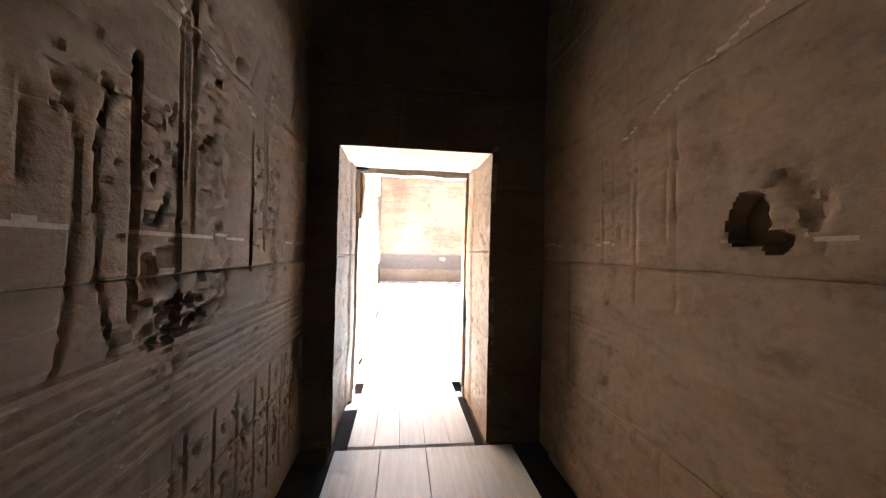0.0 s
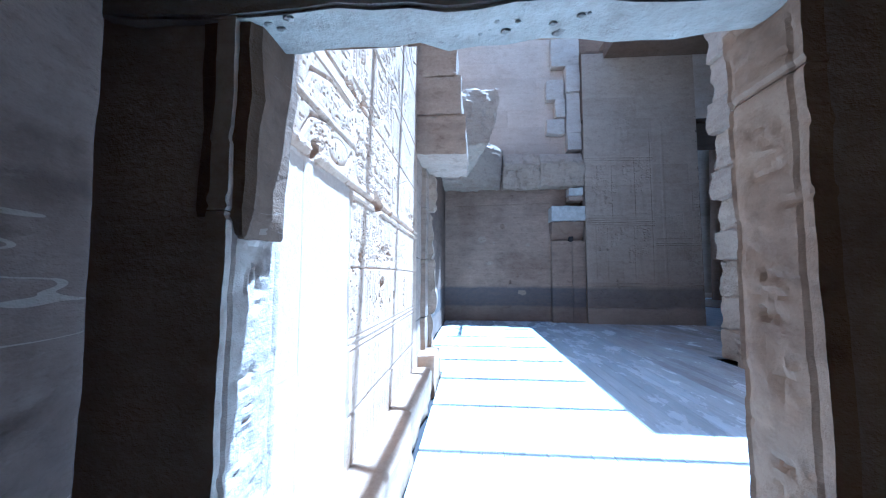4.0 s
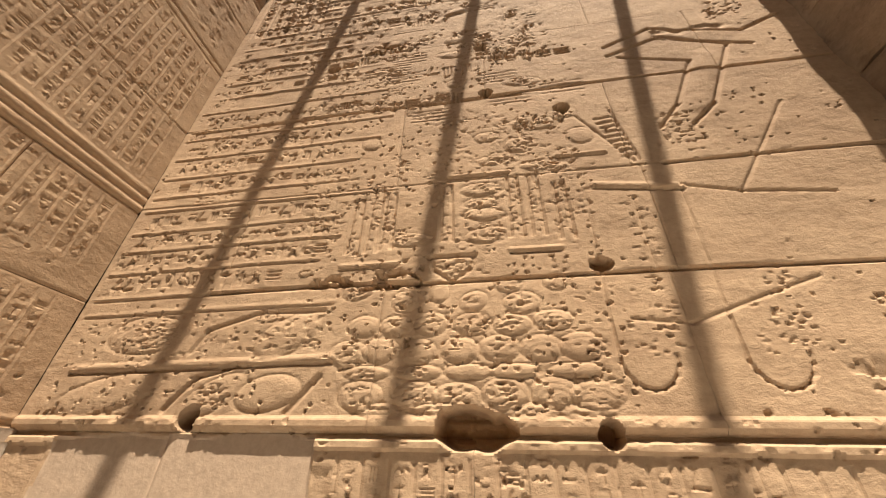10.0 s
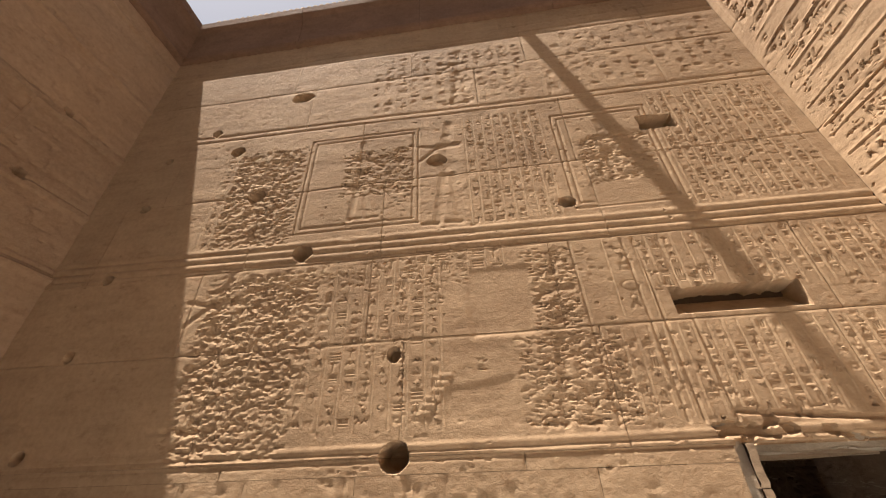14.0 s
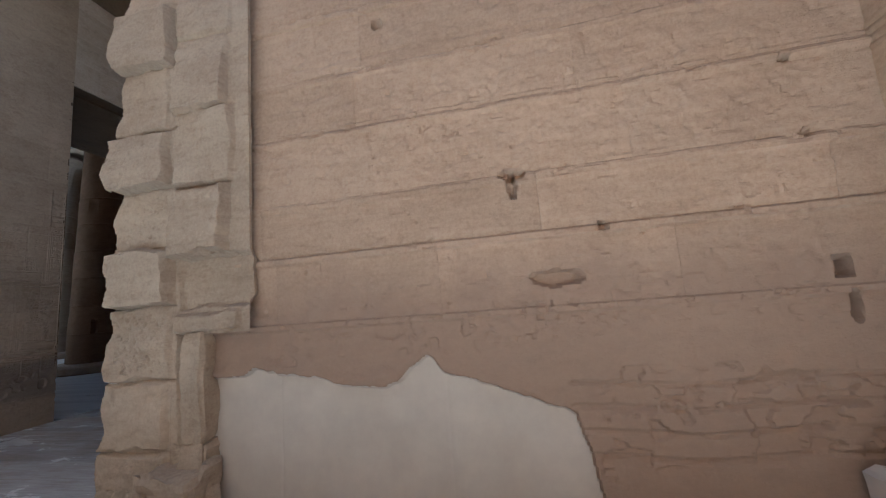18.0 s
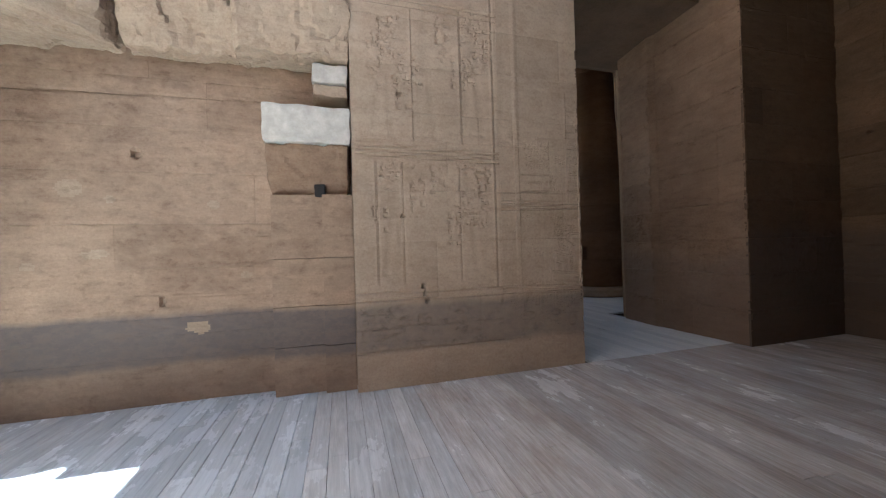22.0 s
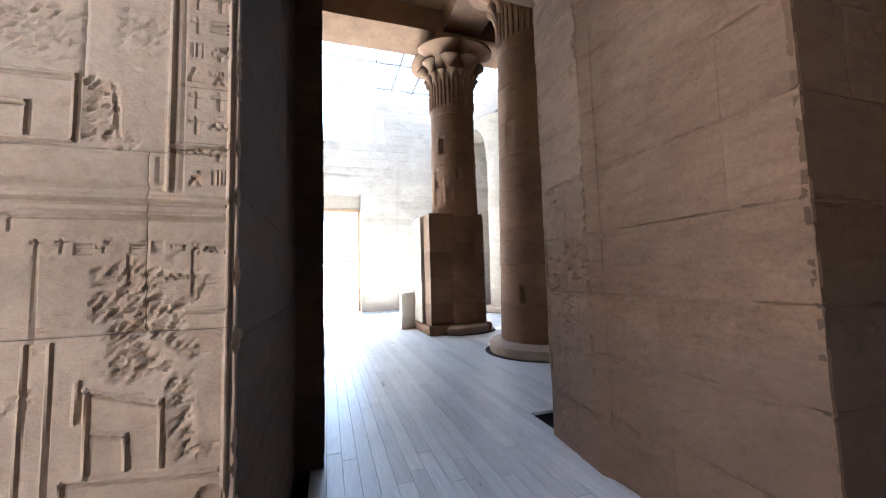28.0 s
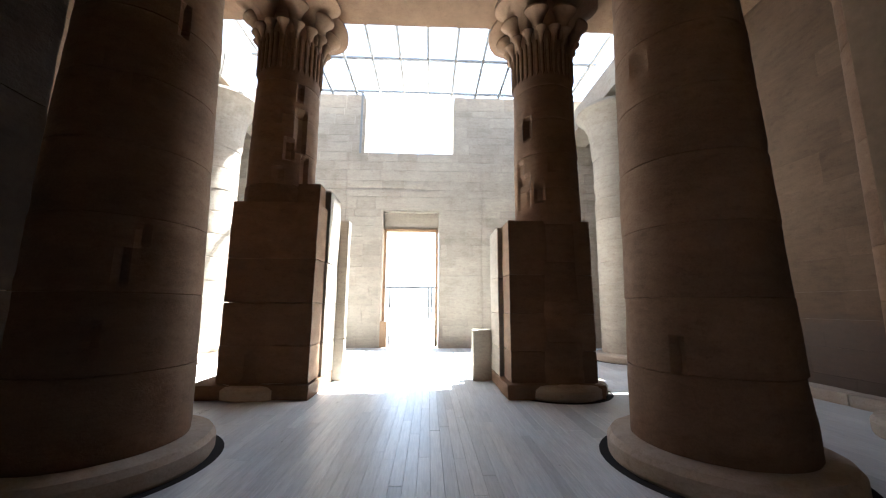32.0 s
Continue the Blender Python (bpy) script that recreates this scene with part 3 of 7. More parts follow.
                u, v = u.copy(), v.copy()
                u[0], u[-1] = u[0] + gap, u[-1] - gap
                v[:, 0], v[:, -1] = v[:, 0] + gap, v[:, -1] - gap
                co = np.stack([o.x + a.x * u + n.x * z, o.y + a.y * u + n.y * z, o.z + v], -1).reshape(-1, 3)
                idx = np.arange(nu * nv).reshape(nu, nv)
                quads = np.stack([idx[:-1, :-1], idx[1:, :-1], idx[1:, 1:], idx[:-1, 1:]], -1)[cells]
                if cells.all():
                    ring = np.concatenate([idx[:-1, 0], idx[-1, :-1], idx[:0:-1, -1], idx[0, :0:-1]])
                    low = np.arange(len(ring)) + nu * nv
                    co = np.concatenate([co, co[ring] - np.array(n) * 0.03])
                    skirt = np.stack([ring, low, np.roll(low, -1), np.roll(ring, -1)], -1)
                    quads = np.concatenate([quads, skirt])
                flat_count = int(cells.sum())
                if flip:
                    quads = quads[:, ::-1]
                ob = new(name, sheet_mesh(name, co, quads))
                ob.data.materials.append(mat)
                if mats:
                    for extra, _ in mats:
                        ob.data.materials.append(extra)
                    pick = np.zeros(len(quads), np.int32)
                    for e, (_, mask) in enumerate(mats):
                        pick[:flat_count][mask[s][:-1, :-1][cells] > 0.5] = e + 1
                    ob.data.polygons.foreach_set("material_index", pick)
                ob.parent = parent


def sheet_mesh(name, co, quads):
    me = bpy.data.meshes.new(name)
    me.vertices.add(len(co))
    me.vertices.foreach_set("co", np.ascontiguousarray(co, np.float32).ravel())
    me.loops.add(quads.size)
    me.loops.foreach_set("vertex_index", np.ascontiguousarray(quads, np.int32).ravel())
    me.polygons.add(len(quads))
    me.polygons.foreach_set("loop_start", np.arange(len(quads), dtype=np.int32) * 4)
    me.update(calc_edges=True)
    me.validate()
    me.shade_smooth()
    me.set_sharp_from_angle(angle=0.4)
    return me


def wall(name, spans, label, mat=MORTAR):
    """The body of a wall behind its stone faces."""
    ob = boxes(name, spans, mat)
    return tagged(ob, label, "wall", kind="structure")


def block_face(parent, origin, along, out, w, h, mat, seed, res=0.04, v0=0.0, course=0.5, keep=None, big=0.012, small=0.004, lengths=(0.9, 1.7), carve=None, depth=0.015, extra=None, joints=None):
    c = Carving(w, h, res, seed, v0)
    c.weather(big, small)
    rng = random.Random(seed)
    v = v0 + course * rng.uniform(0.7, 1.0) if joints is None else 1e9
    joints = joints or []
    while v < v0 + h - 0.1:
        joints.append(v)
        v += course * rng.uniform(0.85, 1.12)
    if carve:
        carve(c)
    c.courses(joints, max(0.01, res * 0.6), depth, seed, lengths)
    c.build(origin, along, out, mat, parent, keep, mats=extra(c) if extra else None, gap=max(0.0012, min(0.0019, res * 0.06)))
    return c

# ---- structure: first corridor ----
wl = wall("wall_corridor_west", [(-0.44, 0.0, 0.8, 4.57, -0.1, 3.3)], "carved sandstone wall of the dark corridor")
wr = wall("wall_corridor_east", [(1.43, 1.9, 0.8, 4.57, -0.1, 3.3)], "worn sandstone wall of the dark corridor with a broken hole")
wall("wall_corridor_back", [(-0.44, 1.9, 0.5, 0.8, -0.1, 3.3)], "plain stone wall closing the corridor", SAND_DIM)
tagged(boxes("ceiling_corridor", [(-0.44, 1.9, 0.5, 4.57, 3.3, 3.6)], ROOF), "dark stone slab ceiling of the corridor", "ceiling", kind="structure")


def carve_corridor_west(c):
    c.k = 0.32
    Y = lambda y: y - 2.6
    for k in range(8):
        c.line(0, 0.66 + k * 0.028 + 0.01, 2.0, 0.66 + k * 0.028, 0.02, 0.016)
    c.line(0, 0.63, 2.0, 0.62, 0.022, 0.022)
    c.text_columns(0.1, 1.9, 0.12, 0.6, 0.14, 0.024, 0.1)
    # lotus stem with flared foot and bell
    a = Y(3.235)
    left = [(a - 0.045, 0.86), (a - 0.032, 0.93), (a - 0.022, 1.02), (a - 0.018, 1.12), (a - 0.018, 1.22), (a - 0.035, 1.27), (a - 0.06, 1.31)]
    right = [(a + 0.065, 0.86), (a + 0.045, 0.93), (a + 0.028, 1.02), (a + 0.02, 1.12), (a + 0.018, 1.22), (a + 0.026, 1.27), (a + 0.04, 1.31)]
    c.path(left, 0.008, 0.014)
    c.path(right, 0.008, 0.014)
    c.path([(a - 0.07, 1.325), (a - 0.01, 1.335), (a + 0.055, 1.318)], 0.012, 0.014)
    c.line(a - 0.1, 1.15, a - 0.1, 1.27, 0.018, 0.014)
    c.line(a - 0.12, 1.15, a - 0.12, 1.29, 0.012, 0.01)
    c.path([(a - 0.12, 1.4), (a - 0.05, 1.42), (a + 0.02, 1.4)], 0.016, 0.014)
    # framed panels of signs
    for y0, y1, z0, z1 in ((3.34, 3.48, 0.95, 1.42), (3.88, 3.99, 1.02, 1.45)):
        c.line(Y(y0), z0 - 0.03, Y(y0), z1, 0.017, 0.026)
        c.line(Y(y1), z0 + 0.04, Y(y1), z1 - 0.08, 0.016, 0.024)
        w = y1 - y0
        for k, z in enumerate((0.06, 0.17, 0.27, 0.37)):
            c.glyph(Y((y0 + y1) / 2) - w * 0.15, z0 + z, w * 0.62, 0.022)
            c.glyph(Y((y0 + y1) / 2) + w * 0.22, z0 + z + 0.03, w * 0.45, 0.022)
    # hammered figures, with their legs and staffs left standing
    for y0, y1 in ((3.55, 3.73), (4.03, 4.14)):
        c.pits(Y(y0), Y(y1), 0.86, 1.75, 0.006, 0.1, 20, 4, 0.05)
        c.pecks(Y(y0), Y(y1), 0.86, 1.75, 280, 0.0042, 3, 0, 1.2)
        c.line(Y(y0) - 0.02, 1.1, Y(y0) - 0.03, 1.7, 0.02, 0.018)
        c.line(Y(y0) - 0.05, 1.2, Y(y0) - 0.06, 1.65, 0.014, 0.012)
    c.path([(Y(3.4), 0.86), (Y(3.52), 0.88), (Y(3.58), 0.98)], 0.03, 0.016)
    c.pecks(Y(3.36), Y(3.6), 0.85, 0.95, 60, 0.014, 7)
    for y in (3.1, 3.45, 3.8, 4.2):
        c.oval(Y(y), 1.62, 0.05, 0.035, 0.012, 0.014)
        c.line(Y(y) - 0.06, 1.55, Y(y) + 0.06, 1.55, 0.02, 0.014)
        c.line(Y(y) + 0.05, 1.6, Y(y) + 0.12, 1.74, 0.02, 0.014)
    c.figure(Y(3.8), 1.25, 1.3, 0.012)
    c.figure(Y(2.9), 1.4, 1.2, 0.012, -1)
    c.text_columns(0.1, 1.9, 1.8, 2.3, 0.12, 0.012, 0.3, False)
    c.pits(0.0, 2.0, 0.05, 0.55, 0.012, 0.15, 16, 8)
    c.pecks(0, 1.97, 0.05, 2.2, 1500, 0.006, 11, 0.7)


def carve_corridor_east(c):
    c.k = 0.42
    Y = lambda y: y - 2.6
    c.pits(Y(3.18), Y(3.36), 1.05, 1.28, 0.01, 0.05, 14, 5, 0.06)
    c.pecks(Y(3.2), Y(3.34), 1.06, 1.26, 30, 0.006, 4, 0, 1.8)
    c.hole(Y(3.365), 1.155, 0.045, 0.06, 0.14, seed=2)
    c.hole(Y(3.30), 1.10, 0.03, 0.022, 0.06, seed=15)
    c.hole(Y(3.0), 1.32, 0.03, 0.03, 0.02, seed=6)
    for y in (3.59, 3.77, 3.0):
        c.line(Y(y), 0.89, Y(y), 1.52, 0.018, 0.009)
        c.line(Y(y) + 0.04, 1.1, Y(y) + 0.04, 1.45, 0.016, 0.007)
        c.path([(Y(y) - 0.05, 1.3), (Y(y), 1.36), (Y(y) + 0.06, 1.34)], 0.02, 0.008)
        c.path([(Y(y) - 0.06, 1.5), (Y(y), 1.56), (Y(y) + 0.05, 1.5)], 0.02, 0.008)
    c.text_columns(Y(3.8), Y(4.1), 1.1, 1.6, 0.1, 0.007, 0.3)
    c.figure(Y(3.45), 0.85, 1.1, 0.008)
    for z in (0.82, 0.795, 0.765, 0.735):
        c.line(0, z, 2.0, z - 0.01, 0.015, 0.006)
    c.pits(0.0, 2.0, 0.0, 0.7, 0.014, 0.15, 8, 5)
    c.pits(0.3, 1.9, 0.85, 2.4, 0.008, 0.1, 6, 9)
    c.pecks(0, 1.97, 0.05, 2.2, 900, 0.006, 21, 0.7)


def mortar_lines(c, z, ends):
    """Pale mortar showing in a bed joint and along an old crack."""
    n = fbm(c.u, c.v, 5, c.seed + 4, 3)
    m = (np.abs(c.v - z - n * 0.008) < 0.0042) & (n > 0.1)
    (a, b), (d, e) = ends
    t = np.clip((c.u - a) / (d - a), 0, 1)
    m |= (np.abs(c.v - b - (e - b) * t - n * 0.01) < 0.0045) & (n > -0.35) & (c.u > min(a, d)) & (c.u < max(a, d))
    return m.astype(float)


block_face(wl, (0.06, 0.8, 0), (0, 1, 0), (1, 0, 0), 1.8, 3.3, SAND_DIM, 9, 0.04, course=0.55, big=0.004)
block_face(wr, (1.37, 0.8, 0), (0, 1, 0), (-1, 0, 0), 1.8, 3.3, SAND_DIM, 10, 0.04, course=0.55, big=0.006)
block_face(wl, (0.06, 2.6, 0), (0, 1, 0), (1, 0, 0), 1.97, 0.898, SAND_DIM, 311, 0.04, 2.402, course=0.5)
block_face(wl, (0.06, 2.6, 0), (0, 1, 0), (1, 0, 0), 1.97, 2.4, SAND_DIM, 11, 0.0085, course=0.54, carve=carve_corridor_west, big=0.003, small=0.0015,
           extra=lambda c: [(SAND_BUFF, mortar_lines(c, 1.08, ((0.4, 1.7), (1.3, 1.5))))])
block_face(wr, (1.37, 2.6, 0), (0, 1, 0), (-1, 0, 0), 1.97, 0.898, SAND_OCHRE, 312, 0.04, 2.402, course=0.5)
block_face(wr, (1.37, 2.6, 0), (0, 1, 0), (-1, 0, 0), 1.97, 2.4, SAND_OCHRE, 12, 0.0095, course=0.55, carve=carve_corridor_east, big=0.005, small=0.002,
           extra=lambda c: [(PLASTER, mortar_lines(c, 1.10, ((0.3, 1.75), (1.41, 1.44))))])

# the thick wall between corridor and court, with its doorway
wd = wall("wall_doorway", [(-0.5, -0.02, 4.6, 5.42, -0.1, 3.6), (1.3, 1.6, 4.6, 5.42, -0.1, 3.6), (-0.02, 1.3, 4.6, 5.42, 1.8, 3.6), (-0.02, 0.19, 4.6, 5.21, -0.1, 1.8), (1.09, 1.3, 4.6, 5.21, -0.1, 1.8)], "thick stone wall with a low doorway", SAND_UNLIT)
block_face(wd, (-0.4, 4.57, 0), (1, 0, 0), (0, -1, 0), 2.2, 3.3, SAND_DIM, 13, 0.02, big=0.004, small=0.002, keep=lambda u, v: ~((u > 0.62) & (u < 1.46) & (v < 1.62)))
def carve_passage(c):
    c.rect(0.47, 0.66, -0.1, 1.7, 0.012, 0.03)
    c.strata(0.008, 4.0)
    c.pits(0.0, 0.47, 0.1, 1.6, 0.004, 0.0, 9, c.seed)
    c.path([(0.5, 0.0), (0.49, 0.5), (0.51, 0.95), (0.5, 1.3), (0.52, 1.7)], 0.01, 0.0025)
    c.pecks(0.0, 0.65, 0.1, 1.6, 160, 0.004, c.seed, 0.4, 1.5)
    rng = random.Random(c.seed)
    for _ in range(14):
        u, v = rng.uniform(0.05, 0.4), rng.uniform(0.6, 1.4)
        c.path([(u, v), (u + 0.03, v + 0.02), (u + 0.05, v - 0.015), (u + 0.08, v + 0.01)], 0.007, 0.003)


# West side uses the shade-darkened stone, east side a paler one.
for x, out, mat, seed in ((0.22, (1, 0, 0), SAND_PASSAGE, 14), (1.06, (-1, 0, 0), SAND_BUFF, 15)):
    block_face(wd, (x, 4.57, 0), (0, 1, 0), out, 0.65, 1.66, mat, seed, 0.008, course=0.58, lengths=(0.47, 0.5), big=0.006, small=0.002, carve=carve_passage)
# Dark lump under the soffit, standing for the shade in a pivot hole.
rough_stone("pivot_socket", 0.235, 0.31, 5.19, 5.225, 1.625, 1.66, DARK, wd, 0.012, 12, 5, freq=12)
rough_stone("lintel_soffit", 0.16, 1.12, 4.575, 5.0, 1.625, 1.78, SAND_BUFF, wd, 0.006, 3, 6)
rough_stone("lintel_soffit", 0.16, 1.12, 5.004, 5.215, 1.645, 1.78, SAND_BUFF, wd, 0.008, 4, 6)
# court side reveal: carved jambs and a pebbly lintel
rough_stone("lintel_soffit", 0.02, 1.28, 5.40, 5.50, 1.652, 1.79, CONCRETE, wd, 0.014, 6, 22, freq=5)
bm = bmesh.new()
prng = random.Random(8)
for k in range(150):
    r = prng.uniform(0.003, 0.008)
    m = Matrix.Translation((prng.uniform(0.1, 1.2), prng.uniform(5.405, 5.495), 1.656 + prng.uniform(-0.004, 0.006))) @ Matrix.Diagonal((r * prng.uniform(0.8, 1.6), r, r * 0.7, 1))
    bmesh.ops.create_icosphere(bm, subdivisions=1, radius=1.0, matrix=m)
part("pebbles", bm, CONCRETE, wd, "pebbles bedded in the lintel")
boxes("jamb_core", [(-0.02, 0.22, 5.42, 5.55, -0.1, 1.7), (1.08, 1.3, 5.42, 5.52, -0.1, 1.7)], SAND_PALE, wd)
rough_stone("jamb_stone", 0.17, 0.27, 5.42, 5.55, 1.30, 1.70, SAND_DIM, wd, 0.014, 22, 8, freq=4)


def carve_jamb(c):
    c.text_columns(0.035, 0.125, 0.05, 1.55, 0.09, 0.0035, 0.1, False)
    c.pits(0, 0.2, 0, 1.7, 0.003, 0.0, 12, 4, 0.03)
    c.line(0.02, 0.05, 0.02, 1.62, 0.01, 0.004)
    c.line(0.14, 0.05, 0.14, 1.62, 0.01, 0.004)
    c.pecks(0, 0.2, 0, 1.7, 60, 0.004, 5)


block_face(wd, (0.235, 5.405, 0), (0, 1, 0), (1, 0, 0), 0.16, 1.68, SAND_PALE, 16, 0.007, course=0.75, carve=carve_jamb, lengths=(3, 4), big=0.004, small=0.002)
block_face(wd, (1.06, 5.405, 0), (0, 1, 0), (-1, 0, 0), 0.15, 1.68, SAND_BUFF, 17, 0.007, course=0.8, carve=carve_jamb, lengths=(3, 4), big=0.004, small=0.002)
block_face(wd, (0.0, 5.562, 0), (1, 0, 0), (0, 1, 0), 0.235, 1.66, SAND_PALE, 18, 0.01, course=0.6, carve=carve_jamb, lengths=(3, 4), big=0.004)

# ---- structure: the small court ----
ww = wall("wall_court_west", [(-0.7, -0.26, 5.42, 9.75, -0.3, 5.6)], "sunlit sandstone wall carved with heaps of offerings")


def carve_court_west(c):
    y0 = 5.53
    Y = lambda y: y - y0
    rng = c.rng
    # base: rules and reeds
    for z in (0.86, 0.895, 0.93):
        c.line(0, z, 3.3, z, 0.014, 0.005)
    for k in range(42):
        c.line(Y(5.75) + k * 0.07, 0.3, Y(5.75) + k * 0.07, 0.84, 0.02, 0.005)
    c.text_columns(Y(6.74), Y(8.7), 1.33, 1.63, 0.074, 0.004, 0.12)
    for y, n in ((6.92, 5), (7.06, 4), (7.36, 5), (7.5, 4), (7.78, 5), (7.95, 4), (8.2, 5), (8.45, 5)):
        for k in range(n):
            c.line(Y(y) + k * 0.022, 0.96, Y(y) + k * 0.022, 1.2 + 0.05 * ((k + n) % 2), 0.006, 0.004)
    for y0_, y1_, z0, z1, seed in ((7.2, 7.31, 0.95, 1.27, 3), (7.62, 7.72, 0.95, 1.27, 4), (7.1, 7.6, 1.31, 1.47, 5), (6.76, 6.95, 1.3, 1.42, 6), (8.05, 8.15, 0.95, 1.27, 7)):
        c.pits(Y(y0_), Y(y1_), z0, z1, 0.014, 0.2, 15, seed, 0.04)
        rows = random.Random(seed)
        for _ in range(int(900 * (y1_ - y0_) * (z1 - z0) / 0.03)):
            u, v = Y(rows.uniform(y0_, y1_)), rows.uniform(z0, z1)
            c.line(u, v, u + 0.014, v + 0.016, 0.006, rows.uniform(0.001, 0.003)) if rows.random() < 0.12 else None
    # the ledge moulding
    c.rect(0, 3.3, 1.708, 1.738, 0.012, 0.01)
    c.rect(0, 3.3, 1.655, 1.68, 0.01, 0.01)
    c.line(0, 1.69, 3.3, 1.69, 0.016, 0.008)
    # ruled registers by the corner, filled with rows of signs
    rules = (2.12, 2.19, 2.31, 2.42, 2.52, 2.65, 2.735, 2.86, 3.0, 3.15, 3.22, 3.38)
    for k, z in enumerate(rules):
        end = Y((6.63, 6.84, 6.53, 6.6, 6.58, 6.82, 6.57, 6.6, 6.7, 6.75, 6.4, 6.7)[k])
        c.line(0.04, z - 0.01, end, z + 0.005, 0.016, -0.003)
        c.line(0.04, z - 0.021, end, z - 0.006, 0.01, 0.005)
    for z0, z1 in zip(rules, rules[1:]):
        if z1 - z0 > 0.09:
            c.sign_row(0.08, Y(6.55), z0 + 0.015, z1 - 0.025, 0.065, 0.007, 0.05)
    for k in range(34):
        z = 3.5 + 0.135 * (k // 2)
        c.line(0.05 + rng.uniform(0, 0.3), z, 0.6 + rng.uniform(0, 0.9), z + 0.012, 0.016, -0.003)
        if k % 2:
            c.sign_row(0.08, 1.1 + rng.uniform(0, 0.3), z + 0.02, z + 0.11, 0.075, 0.006, 0.1)
    c.text_columns(0.06, Y(6.1), 4.2, 5.28, 0.1, 0.007, 0.05)
    c.text_columns(Y(6.5), Y(8.6), 4.75, 5.28, 0.11, 0.007, 0.15)
    # the large fowl on its table
    c.line(Y(5.65), 1.90, Y(6.66), 1.92, 0.024, -0.007)
    c.line(Y(5.65), 1.88, Y(6.66), 1.902, 0.012, 0.008)
    c.path([(Y(6.1), 1.76), (Y(6.18), 1.86), (Y(6.32), 1.9)], 0.02, 0.01)
    c.loaf(Y(6.46), 1.81, 0.11, 0.055, 0.008, 0.008, 0.15, 0)
    c.loaf(Y(6.26), 1.80, 0.12, 0.05, 0.005, 0.007, 0.5, 0)
    c.loaf(Y(5.85), 1.81, 0.2, 0.06, 0.008, 0.008, 0.2, 0)
    c.path([(Y(6.54), 1.75), (Y(6.63), 1.86)], 0.02, 0.01)
    # heap above it
    c.path([(Y(6.12), 1.95), (Y(6.16), 2.03), (Y(6.35), 2.09), (Y(6.6), 2.09)], 0.018, 0.008)
    c.loaf(Y(6.48), 2.0, 0.12, 0.065, 0.007, 0.007, 0.4, 0)
    c.pecks(Y(6.36), Y(6.6), 1.95, 2.08, 70, 0.007, 5)
    c.loaf(Y(5.9), 2.02, 0.16, 0.07, 0.007, 0.008, 0.0, 1)
    # stacked round loaves
    for z, r, h, ys in ((1.935, 0.062, 0.042, (6.71, 6.83, 6.96, 7.1, 7.22, 7.34, 7.46)), (1.8, 0.073, 0.042, (6.78, 6.95, 7.09, 7.23, 7.36, 7.48)), (2.02, 0.058, 0.038, (6.76, 6.88, 6.99, 7.13, 7.27, 7.4))):
        for y in ys:
            c.loaf(Y(y) + rng.uniform(-0.01, 0.01), z + rng.uniform(-0.006, 0.006), r * rng.uniform(0.9, 1.1), h * rng.uniform(0.9, 1.1), 0.009, 0.0065, 0, rng.choice((1, 1, 2)))
    for z, ys in ((1.868, (6.79, 6.96, 7.12, 7.26, 7.44)), (1.755, (6.85, 7.03, 7.3, 7.45))):
        for y in ys:
            c.loaf(Y(y), z, 0.078, 0.022, 0.008, 0.007, 0, 0)
    for y, z, ru, rv, t in ((6.9, 2.11, 0.05, 0.04, 0), (7.02, 2.14, 0.035, 0.04, 0), (7.14, 2.1, 0.05, 0.035, 0.3), (7.3, 2.09, 0.06, 0.04, 0), (7.42, 2.16, 0.045, 0.03, 0), (7.26, 2.16, 0.05, 0.03, 0), (6.72, 2.16, 0.06, 0.035, 0.2)):
        c.loaf(Y(y), z, ru, rv, 0.007, 0.007, t, 1)
    # bowl of fruit
    c.path([(Y(6.98), 2.285), (Y(7.0), 2.23), (Y(7.065), 2.18), (Y(7.13), 2.23), (Y(7.15), 2.285), (Y(6.98), 2.285)], 0.017, 0.009)
    c.pecks(Y(7.01), Y(7.12), 2.2, 2.275, 40, 0.008, 8)
    # trussed birds, jars, flat table tops
    for y, z, ru, rv, t in ((6.9, 2.37, 0.085, 0.03, 0.05), (7.18, 2.6, 0.085, 0.035, 0.0), (7.19, 2.47, 0.08, 0.03, -0.1), (7.2, 2.37, 0.085, 0.035, 0.1), (7.18, 2.53, 0.07, 0.025, 0), (7.26, 2.76, 0.1, 0.028, 0), (7.45, 2.7, 0.1, 0.03, -0.1), (7.36, 2.84, 0.07, 0.045, 0), (7.62, 2.86, 0.06, 0.05, 0)):
        c.loaf(Y(y), z, ru, rv, 0.008, 0.008, t, 1)
    for y0_, y1_, z in ((6.63, 6.85, 2.27), (7.28, 7.46, 2.3), (7.05, 7.3, 2.69), (7.5, 7.7, 2.75)):
        c.line(Y(y0_), z, Y(y1_), z, 0.016, -0.006)
        c.line(Y(y0_), z - 0.015, Y(y1_), z - 0.015, 0.01, 0.006)
    for y, z0, z1 in ((6.66, 2.33, 2.6), (6.74, 2.33, 2.66), (6.8, 2.34, 2.62), (7.04, 2.36, 2.64), (7.31, 2.36, 2.66), (7.39, 2.36, 2.66), (7.49, 2.34, 2.6)):
        c.line(Y(y) - 0.024, z0, Y(y) - 0.018, z1, 0.016, 0.008)
        c.line(Y(y) + 0.024, z0, Y(y) + 0.018, z1, 0.016, 0.008)
        c.pecks(Y(y) - 0.02, Y(y) + 0.02, z0, z1, 24, 0.008, int(y * 50))
    # striped bars, pots and fruit above
    for k in range(64):
        y, z = rng.uniform(6.5, 7.6), rng.uniform(2.88, 4.6)
        q = rng.random()
